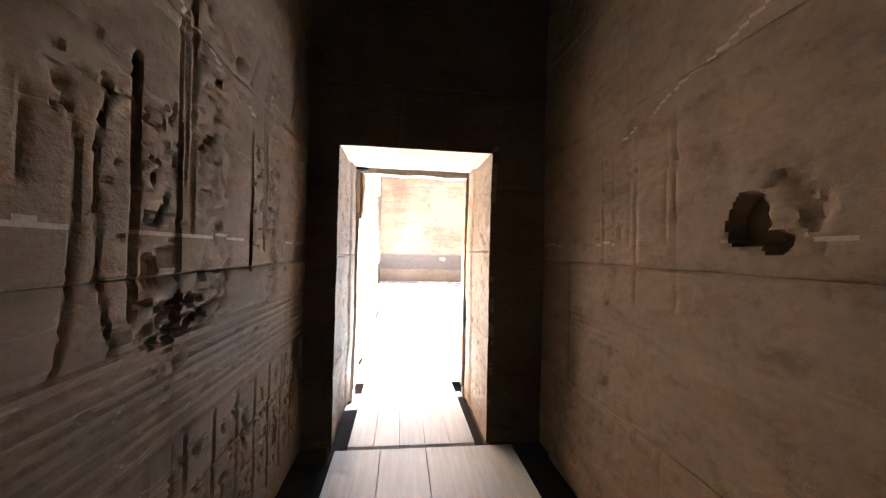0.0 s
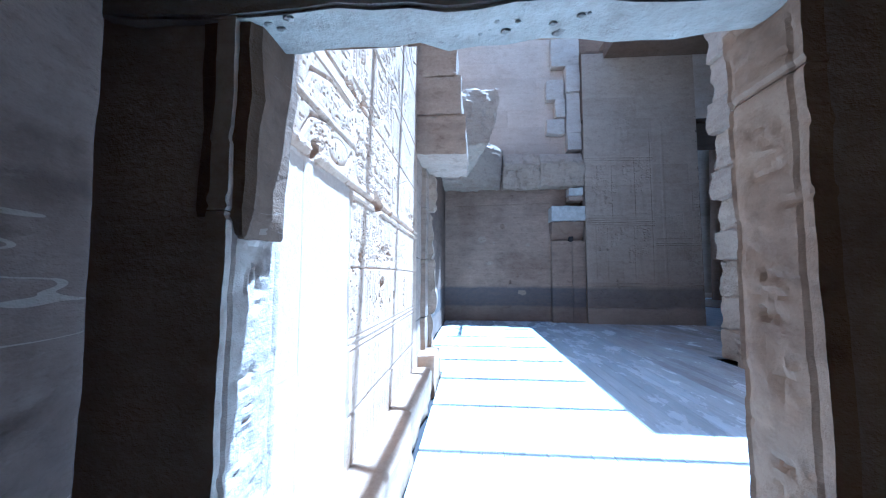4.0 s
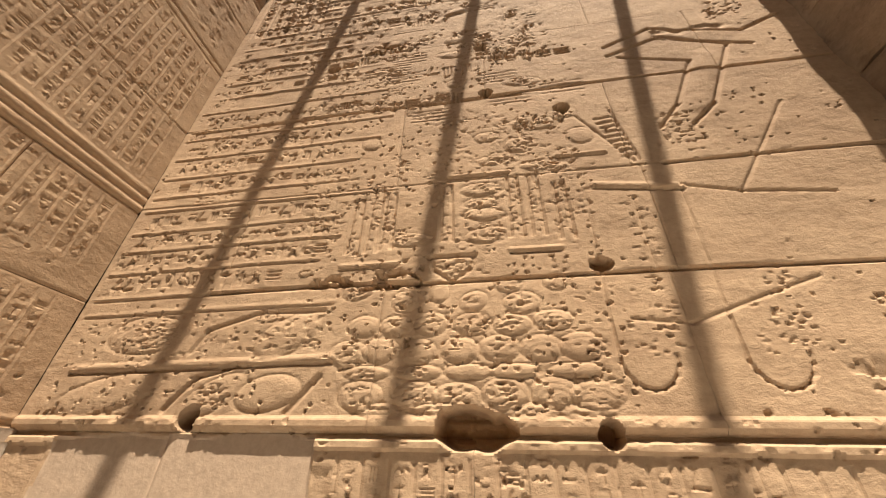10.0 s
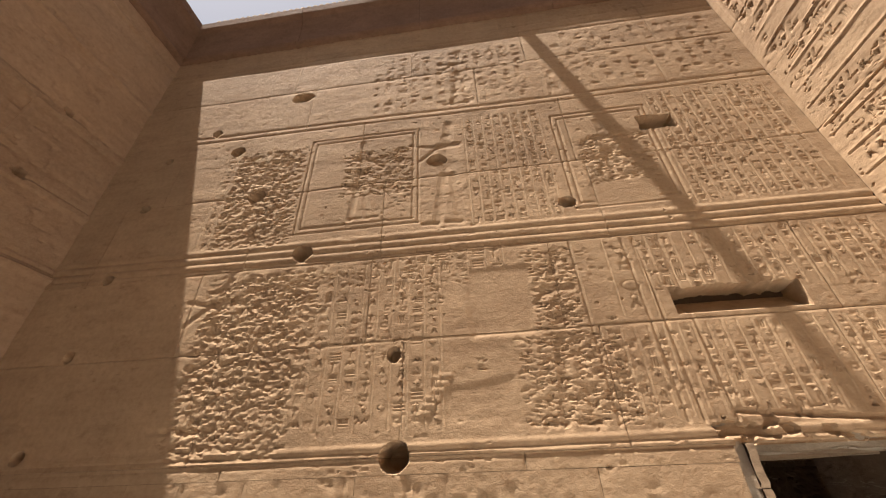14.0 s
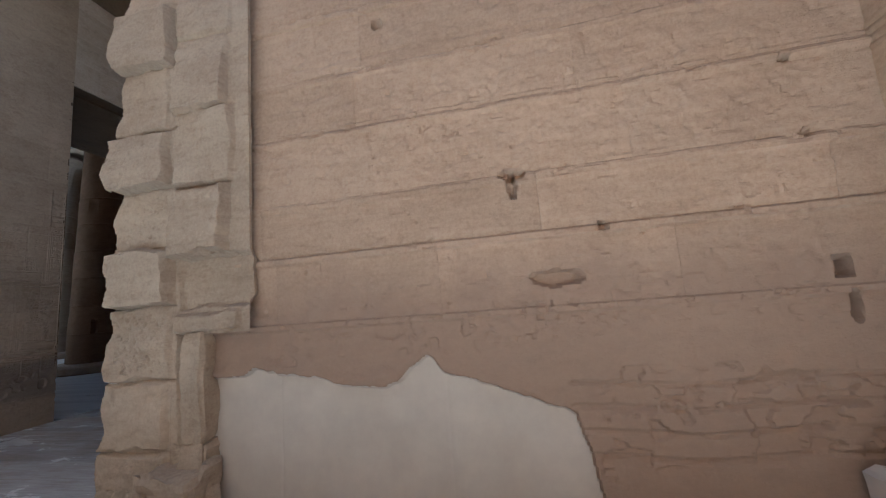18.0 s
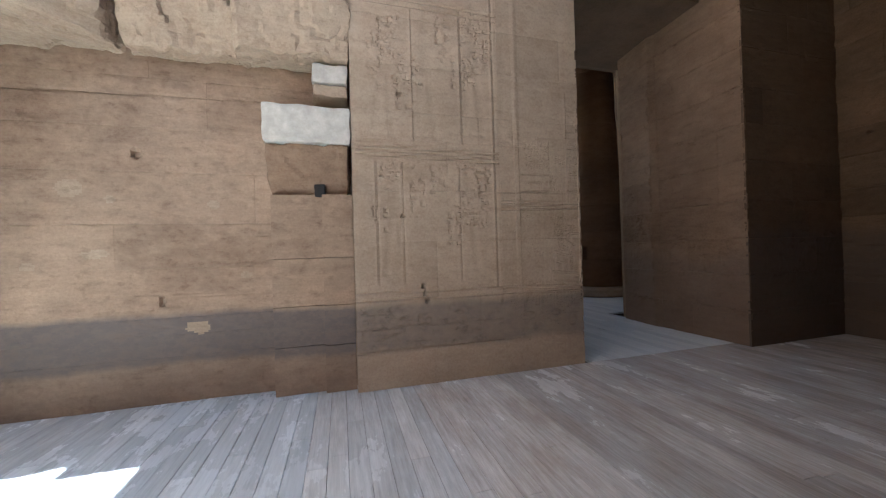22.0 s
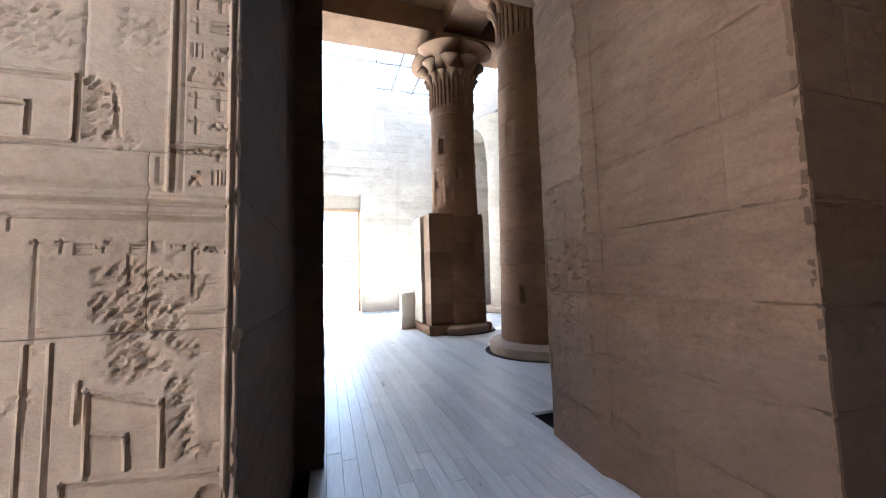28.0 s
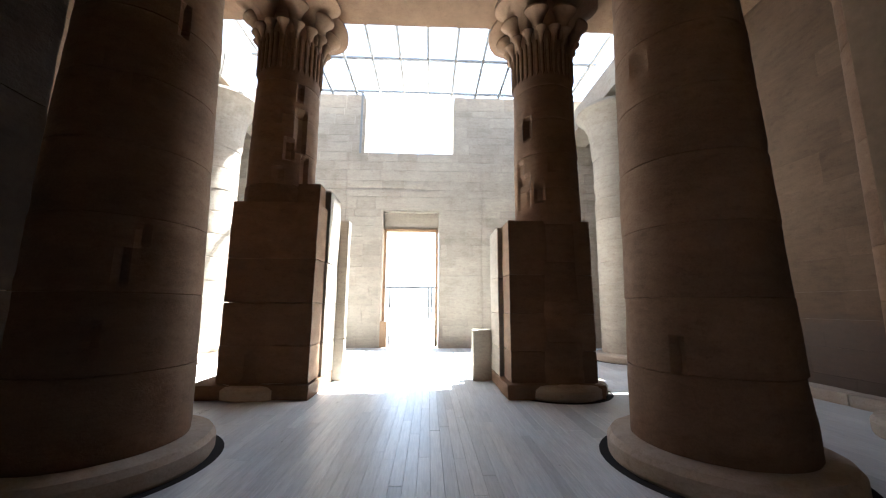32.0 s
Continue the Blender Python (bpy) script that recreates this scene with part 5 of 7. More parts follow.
def carve_pier(c):
    Y = lambda y: y - 9.62
    rng = random.Random(12)
    # blocks left standing proud or torn back: y span, z span, height
    for y0, y1, z0, z1, up in (
        (10.34, 10.95, 2.46, 2.94, 0.1), (10.36, 10.9, 1.96, 2.45, 0.0), (10.29, 10.9, 1.52, 1.95, 0.1), (10.3, 10.93, 0.96, 1.5, 0.03), (10.34, 10.92, 0.46, 0.94, 0.05), (10.3, 10.92, 0.0, 0.44, 0.06),
        (10.38, 10.9, 2.96, 3.5, 0.03), (10.34, 10.94, 3.52, 4.05, 0.09), (10.36, 10.9, 4.07, 4.7, 0.02), (10.34, 10.92, 4.72, 5.6, 0.07),
        (9.8, 10.28, 1.88, 2.4, 0.1), (9.76, 10.3, 2.42, 3.05, 0.05), (9.82, 10.3, 3.07, 3.7, 0.08), (9.78, 10.3, 3.72, 4.4, 0.03), (9.8, 10.3, 4.42, 5.6, 0.07),
        (9.7, 10.26, 1.3, 1.44, 0.05), (9.66, 9.98, 1.0, 1.3, 0.04), (10.02, 10.24, 0.5, 1.28, -0.05), (10.04, 10.26, 0.0, 0.48, -0.03), (9.62, 10.24, 1.46, 1.86, -0.05),
    ):
        wob = fbm(c.u, c.v, 5.0, int(z0 * 31 + y0 * 7), 4) * 0.022
        d = np.minimum(np.minimum(c.u - Y(y0), Y(y1) - c.u), np.minimum(c.v - z0, z1 - c.v)) + wob
        face = up + fbm(c.u, c.v, 3.0, int(z0 * 17 + y0 * 3), 4) * 0.018 - 0.5 * up * np.clip((c.v - z0) / (z1 - z0), 0, 1) * (rng.random() < 0.5)
        k = np.clip(0.4 + d / 0.022, 0, 1)
        c.z = np.where(k > 0, c.z * (1 - k) + face * k, c.z)
    # flaked and pecked faces
    c.strata(0.006, 3.0)
    for y0, y1, z0, z1, n in ((10.36, 10.85, 1.0, 1.46, 420), (10.4, 10.8, 2.0, 2.4, 160), (10.4, 10.9, 2.5, 2.9, 200), (9.85, 10.25, 2.0, 2.9, 240)):
        c.pocks(Y(y0), Y(y1), z0, z1, n * 0.6, 0.009, 0.02, 0.008, int(z0 * 50), 0.3)
    c.pits(0, c.w, 0.0, 5.6, 0.005, 0.1, 4, 21, 0.05)
    c.pocks(0, c.w, 0.0, 5.6, 260, 0.008, 0.02, 0.01, 22, 0.5)
    for z in (0.95, 1.51, 1.955, 2.45, 2.95):
        c.path([(Y(10.28), z), (Y(10.5), z + 0.012), (Y(10.7), z - 0.01), (Y(10.95), z + 0.01)], 0.012, 0.014)


c = Carving(1.32, 5.6, 0.0115, 61, 0.0)
carve_pier(c)
c.courses([0.45, 0.95, 1.51, 1.955, 2.45, 2.95, 3.51, 4.06, 4.71], 0.012, 0.006, 4, (3, 4))
c.joint_u = [[0.68] for _ in c.joint_u]
edge_at = lambda v: 10.86 + 0.03 * np.sin(v * 7.1) + 0.025 * np.sin(v * 17.0 + 1.0) + 0.04 * ((v > 2.46) & (v < 2.94)) + 0.03 * ((v > 3.52) & (v < 4.05)) + 0.03 * (v < 1.5)
c.build((4.53, 9.62, 0), (0, 1, 0), (-1, 0, 0), BROKEN, wp, keep=lambda u, v: (u + 9.62 < edge_at(v)) & ~((v < 1.28) & (u < 0.4)), gap=0.0008)
for k, (a, b) in enumerate(((0.0, 0.5), (0.504, 1.29))):
    rough_stone("stone_block", 4.51, 4.8, 10.0, 10.2, a, b, BROKEN, wp, 0.03, 85 + k, 10, freq=4)
for k, (a, b) in enumerate(((0.0, 1.5), (1.505, 2.95), (2.955, 5.6))):
    rough_stone("stone_block", 4.56, 5.4, 10.6, 10.86, a, b, BROKEN, wp, 0.02, 95 + k, 8, facet=True)
tagged(rough_stone("loose_stone", 4.32, 4.62, 9.95, 10.35, 0.0, 0.36, BROKEN, None, 0.05, 7, 7, freq=2, facet=True), "pale broken boulder at the foot of the torn pier", "rock")

# cornice round the open top
cor = new("cornice")
tagged(cor, "hollow stone cornice round the open roof of the court", "cornice", kind="structure")
for name, p, q, out in (("cornice_stone", (0, 5.43), (0, 9.6), (1, 0)), ("cornice_stone", (0, 5.53), (4.62, 5.53), (0, 1)), ("cornice_stone", (4.62, 5.43), (4.62, 9.9), (-1, 0))):
    prof = [(0.0, 4.98), (0.03, 4.99), (0.045, 5.02), (0.03, 5.05), (0.012, 5.07), (0.014, 5.2), (0.024, 5.32), (0.045, 5.42), (0.08, 5.47), (0.085, 5.55), (-0.3, 5.55), (-0.3, 4.98)]
    n = 4
    for s in range(n):
        bm = bmesh.new()
        rings = []
        for f in ((s + 0.002) / n, (s + 0.998) / n):
            base = Vector((p[0] + (q[0] - p[0]) * f, p[1] + (q[1] - p[1]) * f, 0))
            rings.append([bm.verts.new((base.x + out[0] * d, base.y + out[1] * d, z)) for d, z in prof])
        for k in range(len(prof)):
            bm.faces.new((rings[0][k], rings[0][(k + 1) % len(prof)], rings[1][(k + 1) % len(prof)], rings[1][k]))
        bm.faces.new(rings[0])
        bm.faces.new(rings[1])
        bmesh.ops.recalc_face_normals(bm, faces=bm.faces[:])
        part(name, bm, SAND_RED, cor)
for k in range(60):
    y = 5.7 + k * 0.0633
    boxes("torus_bead", [(-0.01, 0.075, y, y + 0.042, 5.55, 5.605)], BROKEN, cor, bevel=0.012)
for k in range(66):
    x = 0.2 + k * 0.064
    boxes("torus_bead", [(x, x + 0.042, 5.52, 5.605, 5.55, 5.605)], BROKEN, cor, bevel=0.012)

# steel frame that shades the open court
fr = thing("skylight_frame", "grey steel bars spanning the open court roof", "skylight frame")
for y in (6.55, 7.45, 8.32, 9.25):
    boxes("bar", [(-0.3, 4.8, y - 0.035, y + 0.035, 6.3, 6.37)], STEEL, fr)
for y in (10.5, 11.5, 12.55, 13.6, 14.7):
    boxes("bar", [(-0.4, 4.6, y - 0.05, y + 0.05, 9.0, 9.08)], STEEL, fr)
boxes("bar", [(1.84, 1.93, 5.3, 9.7, 6.22, 6.29)], STEEL, fr)
boxes("bar", [(2.9, 2.97, 13.6, 15.6, 8.9, 8.98)], STEEL, fr)

# ---- structure: stub of the architrave and the roofless bay ----
wj = wall("wall_bay_west", [(-0.8, -0.3, 9.6, 15.9, -0.1, 9.0)], "plain stone wall of the roofless bay")
# Shade-darkened stone below 4.2 m, light-toned stone above.
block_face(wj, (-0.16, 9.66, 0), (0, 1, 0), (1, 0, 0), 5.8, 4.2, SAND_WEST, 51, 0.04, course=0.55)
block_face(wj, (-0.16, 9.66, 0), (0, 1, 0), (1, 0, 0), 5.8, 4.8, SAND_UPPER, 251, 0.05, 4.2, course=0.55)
stub = wall("wall_stub", [(-0.7, -0.02, 8.82, 9.66, -0.1, 9.0)], "broken jamb carrying the stub of an architrave", SAND)
k = 0
for z0, z1, x1 in ((2.6, 3.05, 0.55), (3.055, 3.5, 0.5), (3.505, 3.9, 0.44), (3.905, 4.35, 0.34), (4.355, 4.8, 0.24), (4.805, 5.4, 0.2), (5.405, 6.2, 0.14), (6.205, 7.2, 0.1)):
    rough_stone("stone_block", -0.3, x1, 8.78, 9.7, z0, z1, SAND_BUFF, stub, 0.018, 110 + k, 14, freq=2, facet=True)
    k += 1
for a, b in ((0.0, 0.75), (0.755, 1.45), (1.455, 2.1), (2.105, 2.59)):
    rough_stone("stone_block", -0.2, 0.0, 8.8, 9.2, a, b, SAND_BUFF, stub, 0.008, 120 + k, 4)
    rough_stone("stone_block", -0.2, 0.05, 9.24, 9.5, a, b, SAND_BUFF, stub, 0.012, 130 + k, 4)
    rough_stone("stone_block", -0.2, 0.09 + 0.05 * (k % 2), 9.54, 9.66, a, b, BROKEN, stub, 0.04, 140 + k, 8, freq=5)
    k += 1

wn_ = wall("wall_bay_north", [(-0.5, 3.75, 15.4, 16.0, -0.1, 9.0)], "plain sandstone back wall of the roofless bay, stained along its foot")


def carve_bay(c):
    for z in (1.12, 1.16, 0.72):
        c.line(0, z, 4, z + 0.04, 0.014, 0.008)
    c.hole(1.65, 2.69, 0.045, 0.05, 0.06, seed=2)
    c.hole(1.85, 1.1, 0.025, 0.04, 0.05, seed=3)
    c.pits(0, 4, 0.2, 3.7, 0.007, 0.05, 5, 3)
    for k in range(14):
        u, z = c.rng.uniform(0, 3.4), c.rng.uniform(0.5, 3.6)
        c.path([(u, z), (u + 0.2, z + c.rng.uniform(-0.02, 0.02)), (u + c.rng.uniform(0.3, 0.6), z + 0.01)], 0.03, 0.005)
    c.strata(0.005)
    c.pecks(0, 3.9, 0.2, 4, 500, 0.008, 5, 0.5, 2.5)
    c.line(0.3, 3.3, 3.0, 3.36, 0.03, 0.015)


def flaked(c):
    """Places where the dark skin has come away and pale stone shows."""
    n = fbm(c.u, c.v * 1.2, 2.4, 91, 5)
    m = np.zeros(c.u.shape, bool)
    for x, z, ru, rv in ((2.02, 0.78, 0.2, 0.13), (0.9, 2.3, 0.12, 0.09), (1.25, 2.2, 0.08, 0.07), (2.2, 2.15, 0.09, 0.07), (0.55, 1.5, 0.1, 0.06), (1.1, 1.62, 0.16, 0.05), (2.5, 1.35, 0.12, 0.06)):
        m |= np.hypot((c.u - x - 0.16) / ru, (c.v - z) / rv) + n * 0.35 < 0.7
    return m.astype(float)


block_face(wn_, (-0.16, 15.25, 0), (1, 0, 0), (0, -1, 0), 3.9, 4.2, SAND_WASH, 52, 0.02, course=0.5, carve=carve_bay, lengths=(2.6, 4.2), extra=lambda c: [(SAND_BUFF, flaked(c))])
# Paler copy above: unstained stone plus painted-in light.
block_face(wn_, (-0.16, 15.25, 0), (1, 0, 0), (0, -1, 0), 3.9, 4.8, SAND_UPPER, 252, 0.03, 4.2, course=0.5, lengths=(2.0, 3.6))
# engaged pilaster, its bracket block and the slabs above
for a, b in ((0.0, 0.53), (0.533, 0.98), (0.983, 1.52), (1.523, 2.24)):
    rough_stone("pilaster_stone", 2.82, 3.37, 15.02, 15.45, a, b, SAND_WASH, wn_, 0.004, 150 + k, 4)
    rough_stone("pilaster_stone", 3.36, 3.70, 14.95, 15.45, a, b, SAND_WASH, wn_, 0.004, 160 + k, 4)
    k += 1
rough_stone("bracket_block", 2.79, 3.69, 14.8, 15.45, 2.77, 3.18, BLOCK_PALE, wn_, 0.014, 5, 14, "whitish replacement stone", freq=6)


def cavetto(p):
    """Hollow underside that runs back to the pilaster."""
    t = max(0.0, min(1.0, (2.77 - p.z) / 0.5))
    q = t ** 1.6
    return Vector((3.24 + (p.x - 3.24) * (1.0 - 0.1 * q), p.y + 0.26 * q * max(0.0, min(1.0, (15.4 - p.y) / 0.5)), p.z))


rough_stone("bracket_block", 2.8, 3.68, 14.84, 15.45, 2.25, 2.768, SAND_JAMB, wn_, 0.022, 15, 18, freq=2.4, facet=True, warp=cavetto)
rough_stone("bracket_block", 3.29, 3.68, 14.93, 15.45, 3.5, 3.72, BLOCK_PALE, wn_, 0.014, 16, 8, freq=5)
rough_stone("bracket_block", 3.3, 3.68, 14.95, 15.45, 3.34, 3.498, BROKEN, wn_, 0.02, 17, 8, freq=4)
# Solid near-black block in place of a socket's inner shade.
rough_stone("socket_hole", 3.28, 3.4, 14.99, 15.2, 2.215, 2.36, DARK, wn_, 0.008, 44, 5, freq=9)
for q, (z0, z1, x0, x1) in enumerate(((4.8, 5.3, 3.3, 3.7), (5.305, 5.75, 2.75, 3.25), (5.305, 5.9, 3.3, 3.7), (5.905, 6.5, 3.3, 3.7), (5.76, 6.3, 3.0, 3.28), (6.31, 6.9, 2.75, 3.25), (6.505, 7.3, 3.3, 3.7), (7.305, 8.2, 2.9, 3.7))):
    rough_stone("pilaster_stone", x0, x1, 14.98 + 0.05 * (q % 2), 15.45, z0, z1, SAND_PALE, wn_, 0.02, 170 + q, 4)
slab = thing("roof_slab", "broken remains of thick stone roof slabs in the corner of the bay", "roof slab")


def lean(deep, z0=3.74, z1=4.7):
    """Front faces that slope back towards the soffit, on stones that reach to the wall."""
    return lambda p: Vector((p.x, p.y + 0.85 * max(0.0, p.z - 4.38) * max(0.0, min(1.0, (15.4 - p.y) / 0.6)) + deep * max(0.0, min(1.0, (z1 - p.z) / (z1 - z0))) * max(0.0, min(1.0, (15.4 - p.y) / 0.6)), p.z))


def cut_corner(p):
    """The corner stone is broken off along a slant."""
    back = max(0.0, p.x - 0.5) * 1.05 * max(0.0, min(1.0, (15.4 - p.y) / 1.6))
    return Vector((p.x - 0.1 * max(0.0, (4.7 - p.z)), p.y + back + 0.12 * max(0.0, 4.7 - p.z) * (p.x > 0.4), p.z))


rough_stone("slab_stone", -0.3, 1.12, 11.5, 13.74, 3.74, 4.8, BROKEN, slab, 0.05, 190, 26, freq=1.6, facet=True, warp=lambda p: Vector((p.x - (0.17 * (p.y - 11.5) + 0.2 * max(0.0, 4.5 - p.z)) * max(0.0, p.x), p.y, p.z)))
rough_stone("slab_stone", -0.3, 1.48, 13.75, 15.4, 3.74, 4.78, BROKEN, slab, 0.05, 191, 28, freq=1.6, facet=True, warp=cut_corner)
rough_stone("slab_stone", 1.485, 2.52, 14.72, 15.4, 3.74, 4.72, BROKEN, slab, 0.04, 192, 22, freq=2.0, facet=True, warp=lean(0.3))
rough_stone("slab_stone", 2.525, 3.69, 14.72, 15.4, 3.74, 4.72, BROKEN, slab, 0.04, 193, 22, freq=2.0, facet=True, warp=lean(0.16))

# ---- structure: vestibule ----
wf = wall("wall_gate_west", [(3.7, 6.35, 15.08, 17.6, -0.1, 7.6)], "tall carved wall beside the great gate, darkened at its foot")


def carve_gate_wall(c):
    X = lambda x: x - 3.7
    for z in (2.66, 2.72, 2.76):
        c.line(0.05, z + 0.05, 1.8, z, 0.022, -0.006)
        c.line(0.05, z + 0.03, 1.8, z - 0.02, 0.02, 0.012)
    for x, z, h in ((5.1, 1.3, 1.35), (4.6, 2.9, 1.5), (5.2, 2.95, 1.6), (4.7, 4.7, 1.5), (4.1, 2.9, 1.4), (4.2, 1.3, 1.35)):
        c.figure(X(x), z, h, 0.006, -1)
        c.pecks(X(x) - 0.2, X(x) + 0.25, z + h * 0.4, z + h, 360, 0.009, int(z * 9 + x), 0.3, 1.5)
    for a, z0, z1 in ((4.25, 1.2, 2.6), (4.95, 1.2, 2.6), (5.42, 1.1, 5.2), (3.95, 1.2, 2.6), (4.4, 2.85, 4.4), (5.0, 2.85, 4.4)):
        c.line(X(a), z0, X(a), z1, 0.024, -0.006)
        c.line(X(a) + 0.025, z0, X(a) + 0.025, z1, 0.02, 0.007)
    for z in (1.02, 1.1, 4.45, 4.52):
        c.line(0, z, 1.8, z - 0.02, 0.022, 0.012)
    for x, z in ((4.0, 1.7), (4.45, 2.0), (4.9, 1.6), (5.3, 2.2), (4.3, 3.2), (5.0, 3.5), (5.3, 3.9), (4.7, 2.2), (4.1, 3.9), (4.8, 4.0)):
        c.text_columns(X(x) - 0.12, X(x) + 0.12, z, z + 0.45, 0.12, 0.01, 0.2, False)
    c.pits(0.05, 1.8, 0.3, 0.9, 0.012, 0.1, 7, 8)
    c.pecks(0.05, 1.8, 0.45, 0.95, 300, 0.012, 81, 0.35, 2.2)
    for z in (0.42, 0.68):
        c.path([(0.0, z), (0.7, z + 0.012), (1.3, z - 0.008), (1.8, z)], 0.022, 0.014)
    for x, z, r in ((4.48, 1.15, 0.028), (4.5, 1.06, 0.024), (4.52, 0.98, 0.03), (4.26, 1.98, 0.02), (4.26, 3.4, 0.02)):
        c.hole(X(x), z, 0.02, r, 0.05, seed=int(z * 9))


def carve_gate_panel(c):
    X = lambda x: x - 5.5
    d = 0.0062

    def ridge(x0, z0, x1, z1, w=0.018, h=0.006):
        """A raised fillet with a shaded groove under or beside it."""
        c.line(X(x0), z0, X(x1), z1, w, -h * 1.6)
        if abs(x1 - x0) > abs(z1 - z0):
            c.line(X(x0), z0 - w * 0.9, X(x1), z1 - w * 0.9, w * 0.7, d)
        else:
            c.line(X(x0) + w * 0.9, z0, X(x1) + w * 0.9, z1, w * 0.7, d)

    def hacked(x0, x1, z0, z1, n, deep, seed):
        """Chisel strokes all slanting one way over a hacked-out figure."""
        rng = random.Random(seed)
        for _ in range(n):
            u, v = X(rng.uniform(x0, x1)), rng.uniform(z0, z1)
            q = rng.uniform(0.012, 0.03)
            c.line(u, v, u + q, v + q * rng.uniform(0.2, 1.3), 0.011, deep * rng.uniform(0.2, 0.45))

    # ladder of notches and the vertical ridge
    for k in range(30):
        c.line(X(5.46), 1.32 + k * 0.036, X(5.5), 1.315 + k * 0.036, 0.013, d)
    c.rect(X(5.71), X(5.77), 0.9, 5.4, 0.008, 0.014)
    # upper scene: throne, feet, staff, platform
    for p, q in (((5.8, 2.52), (6.2, 2.515)), ((6.2, 2.515), (6.2, 2.3)), ((5.8, 2.3), (6.2, 2.3)), ((5.85, 2.42), (6.08, 2.415)), ((6.08, 2.415), (6.08, 2.31))):
        ridge(*p, *q, 0.013, 0.004)
    hacked(5.86, 6.21, 2.55, 2.92, 420, 0.008, 3)
    hacked(6.22, 6.29, 2.3, 2.5, 110, 0.008, 4)
    hacked(6.27, 6.36, 2.28, 2.32, 30, 0.007, 5)
    hacked(6.3, 6.44, 2.62, 2.74, 90, 0.006, 6)
    c.line(X(6.22), 2.52, X(6.22), 2.95, 0.012, d)
    c.path([(X(6.3), 2.5), (X(6.315), 2.42), (X(6.32), 2.33)], 0.014, d)
    c.line(X(6.297), 2.48, X(6.305), 2.34, 0.012, -0.004)
    c.rect(X(5.5), X(6.43), 2.17, 2.265, 0.007, 0.01)
    c.line(X(5.5), 2.16, X(6.44), 2.155, 0.014, d)
    # broad border under it
    ridge(5.5, 2.128, 6.64, 2.118, 0.02, 0.007)
    ridge(5.5, 2.072, 6.625, 2.064, 0.016, 0.006)
    c.line(X(6.06), 2.06, X(6.06), 2.01, 0.012, d)
    # framed strip of signs along the edge
    ridge(6.462, 2.15, 6.47, 3.6, 0.016, 0.006)
    ridge(6.64, 1.12, 6.65, 3.6, 0.014, 0.006)
    c.line(X(6.5), 2.15, X(6.505), 3.6, 0.01, d * 0.7)
    ridge(6.47, 2.31, 6.65, 2.315, 0.013, 0.005)
    for k in range(15):
        z = 2.2 + k * 0.092
        for q in (-0.035, 0.035):
            c.glyph(X(6.575) + q, z, 0.075, d * 1.1)
        if k % 4 == 3:
            c.line(X(6.5), z + 0.05, X(6.635), z + 0.052, 0.011, d)
    # signs below the border
    for x0, x1, z0, z1 in ((5.78, 6.0, 1.9, 2.03), (6.1, 6.34, 1.92, 2.0), (6.36, 6.62, 1.9, 2.0), (6.42, 6.62, 1.8, 1.9)):
        c.sign_row(X(x0), X(x1), z0, z1, 0.052, d * 1.15, 0.05)
        hacked(x0, x1, z0, z1, 26, 0.006, int(x0 * 90))
    c.line(X(6.125), 1.93, X(6.13), 1.67, 0.013, d)
    c.line(X(6.36), 1.93, X(6.362), 1.84, 0.011, d)
    c.line(X(6.54), 1.93, X(6.54), 1.8, 0.011, d)
    ridge(6.52, 1.745, 6.64, 1.75, 0.014, 0.003)
    # hacked-out seated figure
    hacked(6.26, 6.45, 1.71, 1.88, 190, 0.009, 11)
    hacked(6.3, 6.5, 1.66, 1.75, 110, 0.009, 12)
    hacked(6.31, 6.41, 1.52, 1.7, 170, 0.009, 13)
    hacked(6.38, 6.47, 1.52, 1.6, 70, 0.008, 14)
    for k in range(9):
        hacked(6.42 + k * 0.014, 6.45 + k * 0.014, 1.66 - k * 0.01, 1.69 - k * 0.01, 9, 0.008, 20 + k)
        hacked(6.44 + k * 0.014, 6.47 + k * 0.014, 1.72 + k * 0.008, 1.745 + k * 0.008, 7, 0.007, 40 + k)
    hacked(6.47, 6.53, 1.3, 1.52, 110, 0.009, 15)
    hacked(6.5, 6.6, 1.26, 1.3, 40, 0.008, 16)
    # its throne and platform
    for p, q in (((6.25, 1.515), (6.46, 1.45)), ((6.455, 1.46), (6.462, 1.255)), ((6.262, 1.51), (6.268, 1.255)), ((6.28, 1.385), (6.37, 1.365)), ((6.365, 1.365), (6.37, 1.26))):
        ridge(*p, *q, 0.012, 0.005)
    ridge(6.235, 1.42, 6.24, 1.54, 0.014, 0.004)
    ridge(6.215, 1.255, 6.62, 1.215, 0.015, 0.006)
    ridge(6.21, 1.25, 6.215, 1.13, 0.012, 0.005)
    ridge(6.21, 1.13, 6.6, 1.11, 0.013, 0.004)
    # side figure, fainter
    hacked(5.86, 6.02, 1.5, 1.66, 100, 0.006, 31)
    hacked(5.96, 6.12, 1.46, 1.52, 60, 0.006, 32)
    ridge(6.1, 1.12, 6.11, 1.66, 0.011, 0.003)
    ridge(6.165, 1.12, 6.17, 1.66, 0.011, 0.003)
    c.figure(X(5.6), 2.9, 1.2, 0.003)
    # moulding over the base and its rubbed signs
    ridge(5.5, 1.085, 6.67, 1.05, 0.03, 0.008)
    ridge(5.5, 1.02, 6.67, 0.985, 0.018, 0.005)
    hacked(5.6, 6.2, 1.06, 1.14, 110, 0.01, 33)
    for k in range(5):
        hacked(5.6 + k * 0.22, 5.76 + k * 0.22, 0.8, 0.98, 80, 0.009, 50 + k)
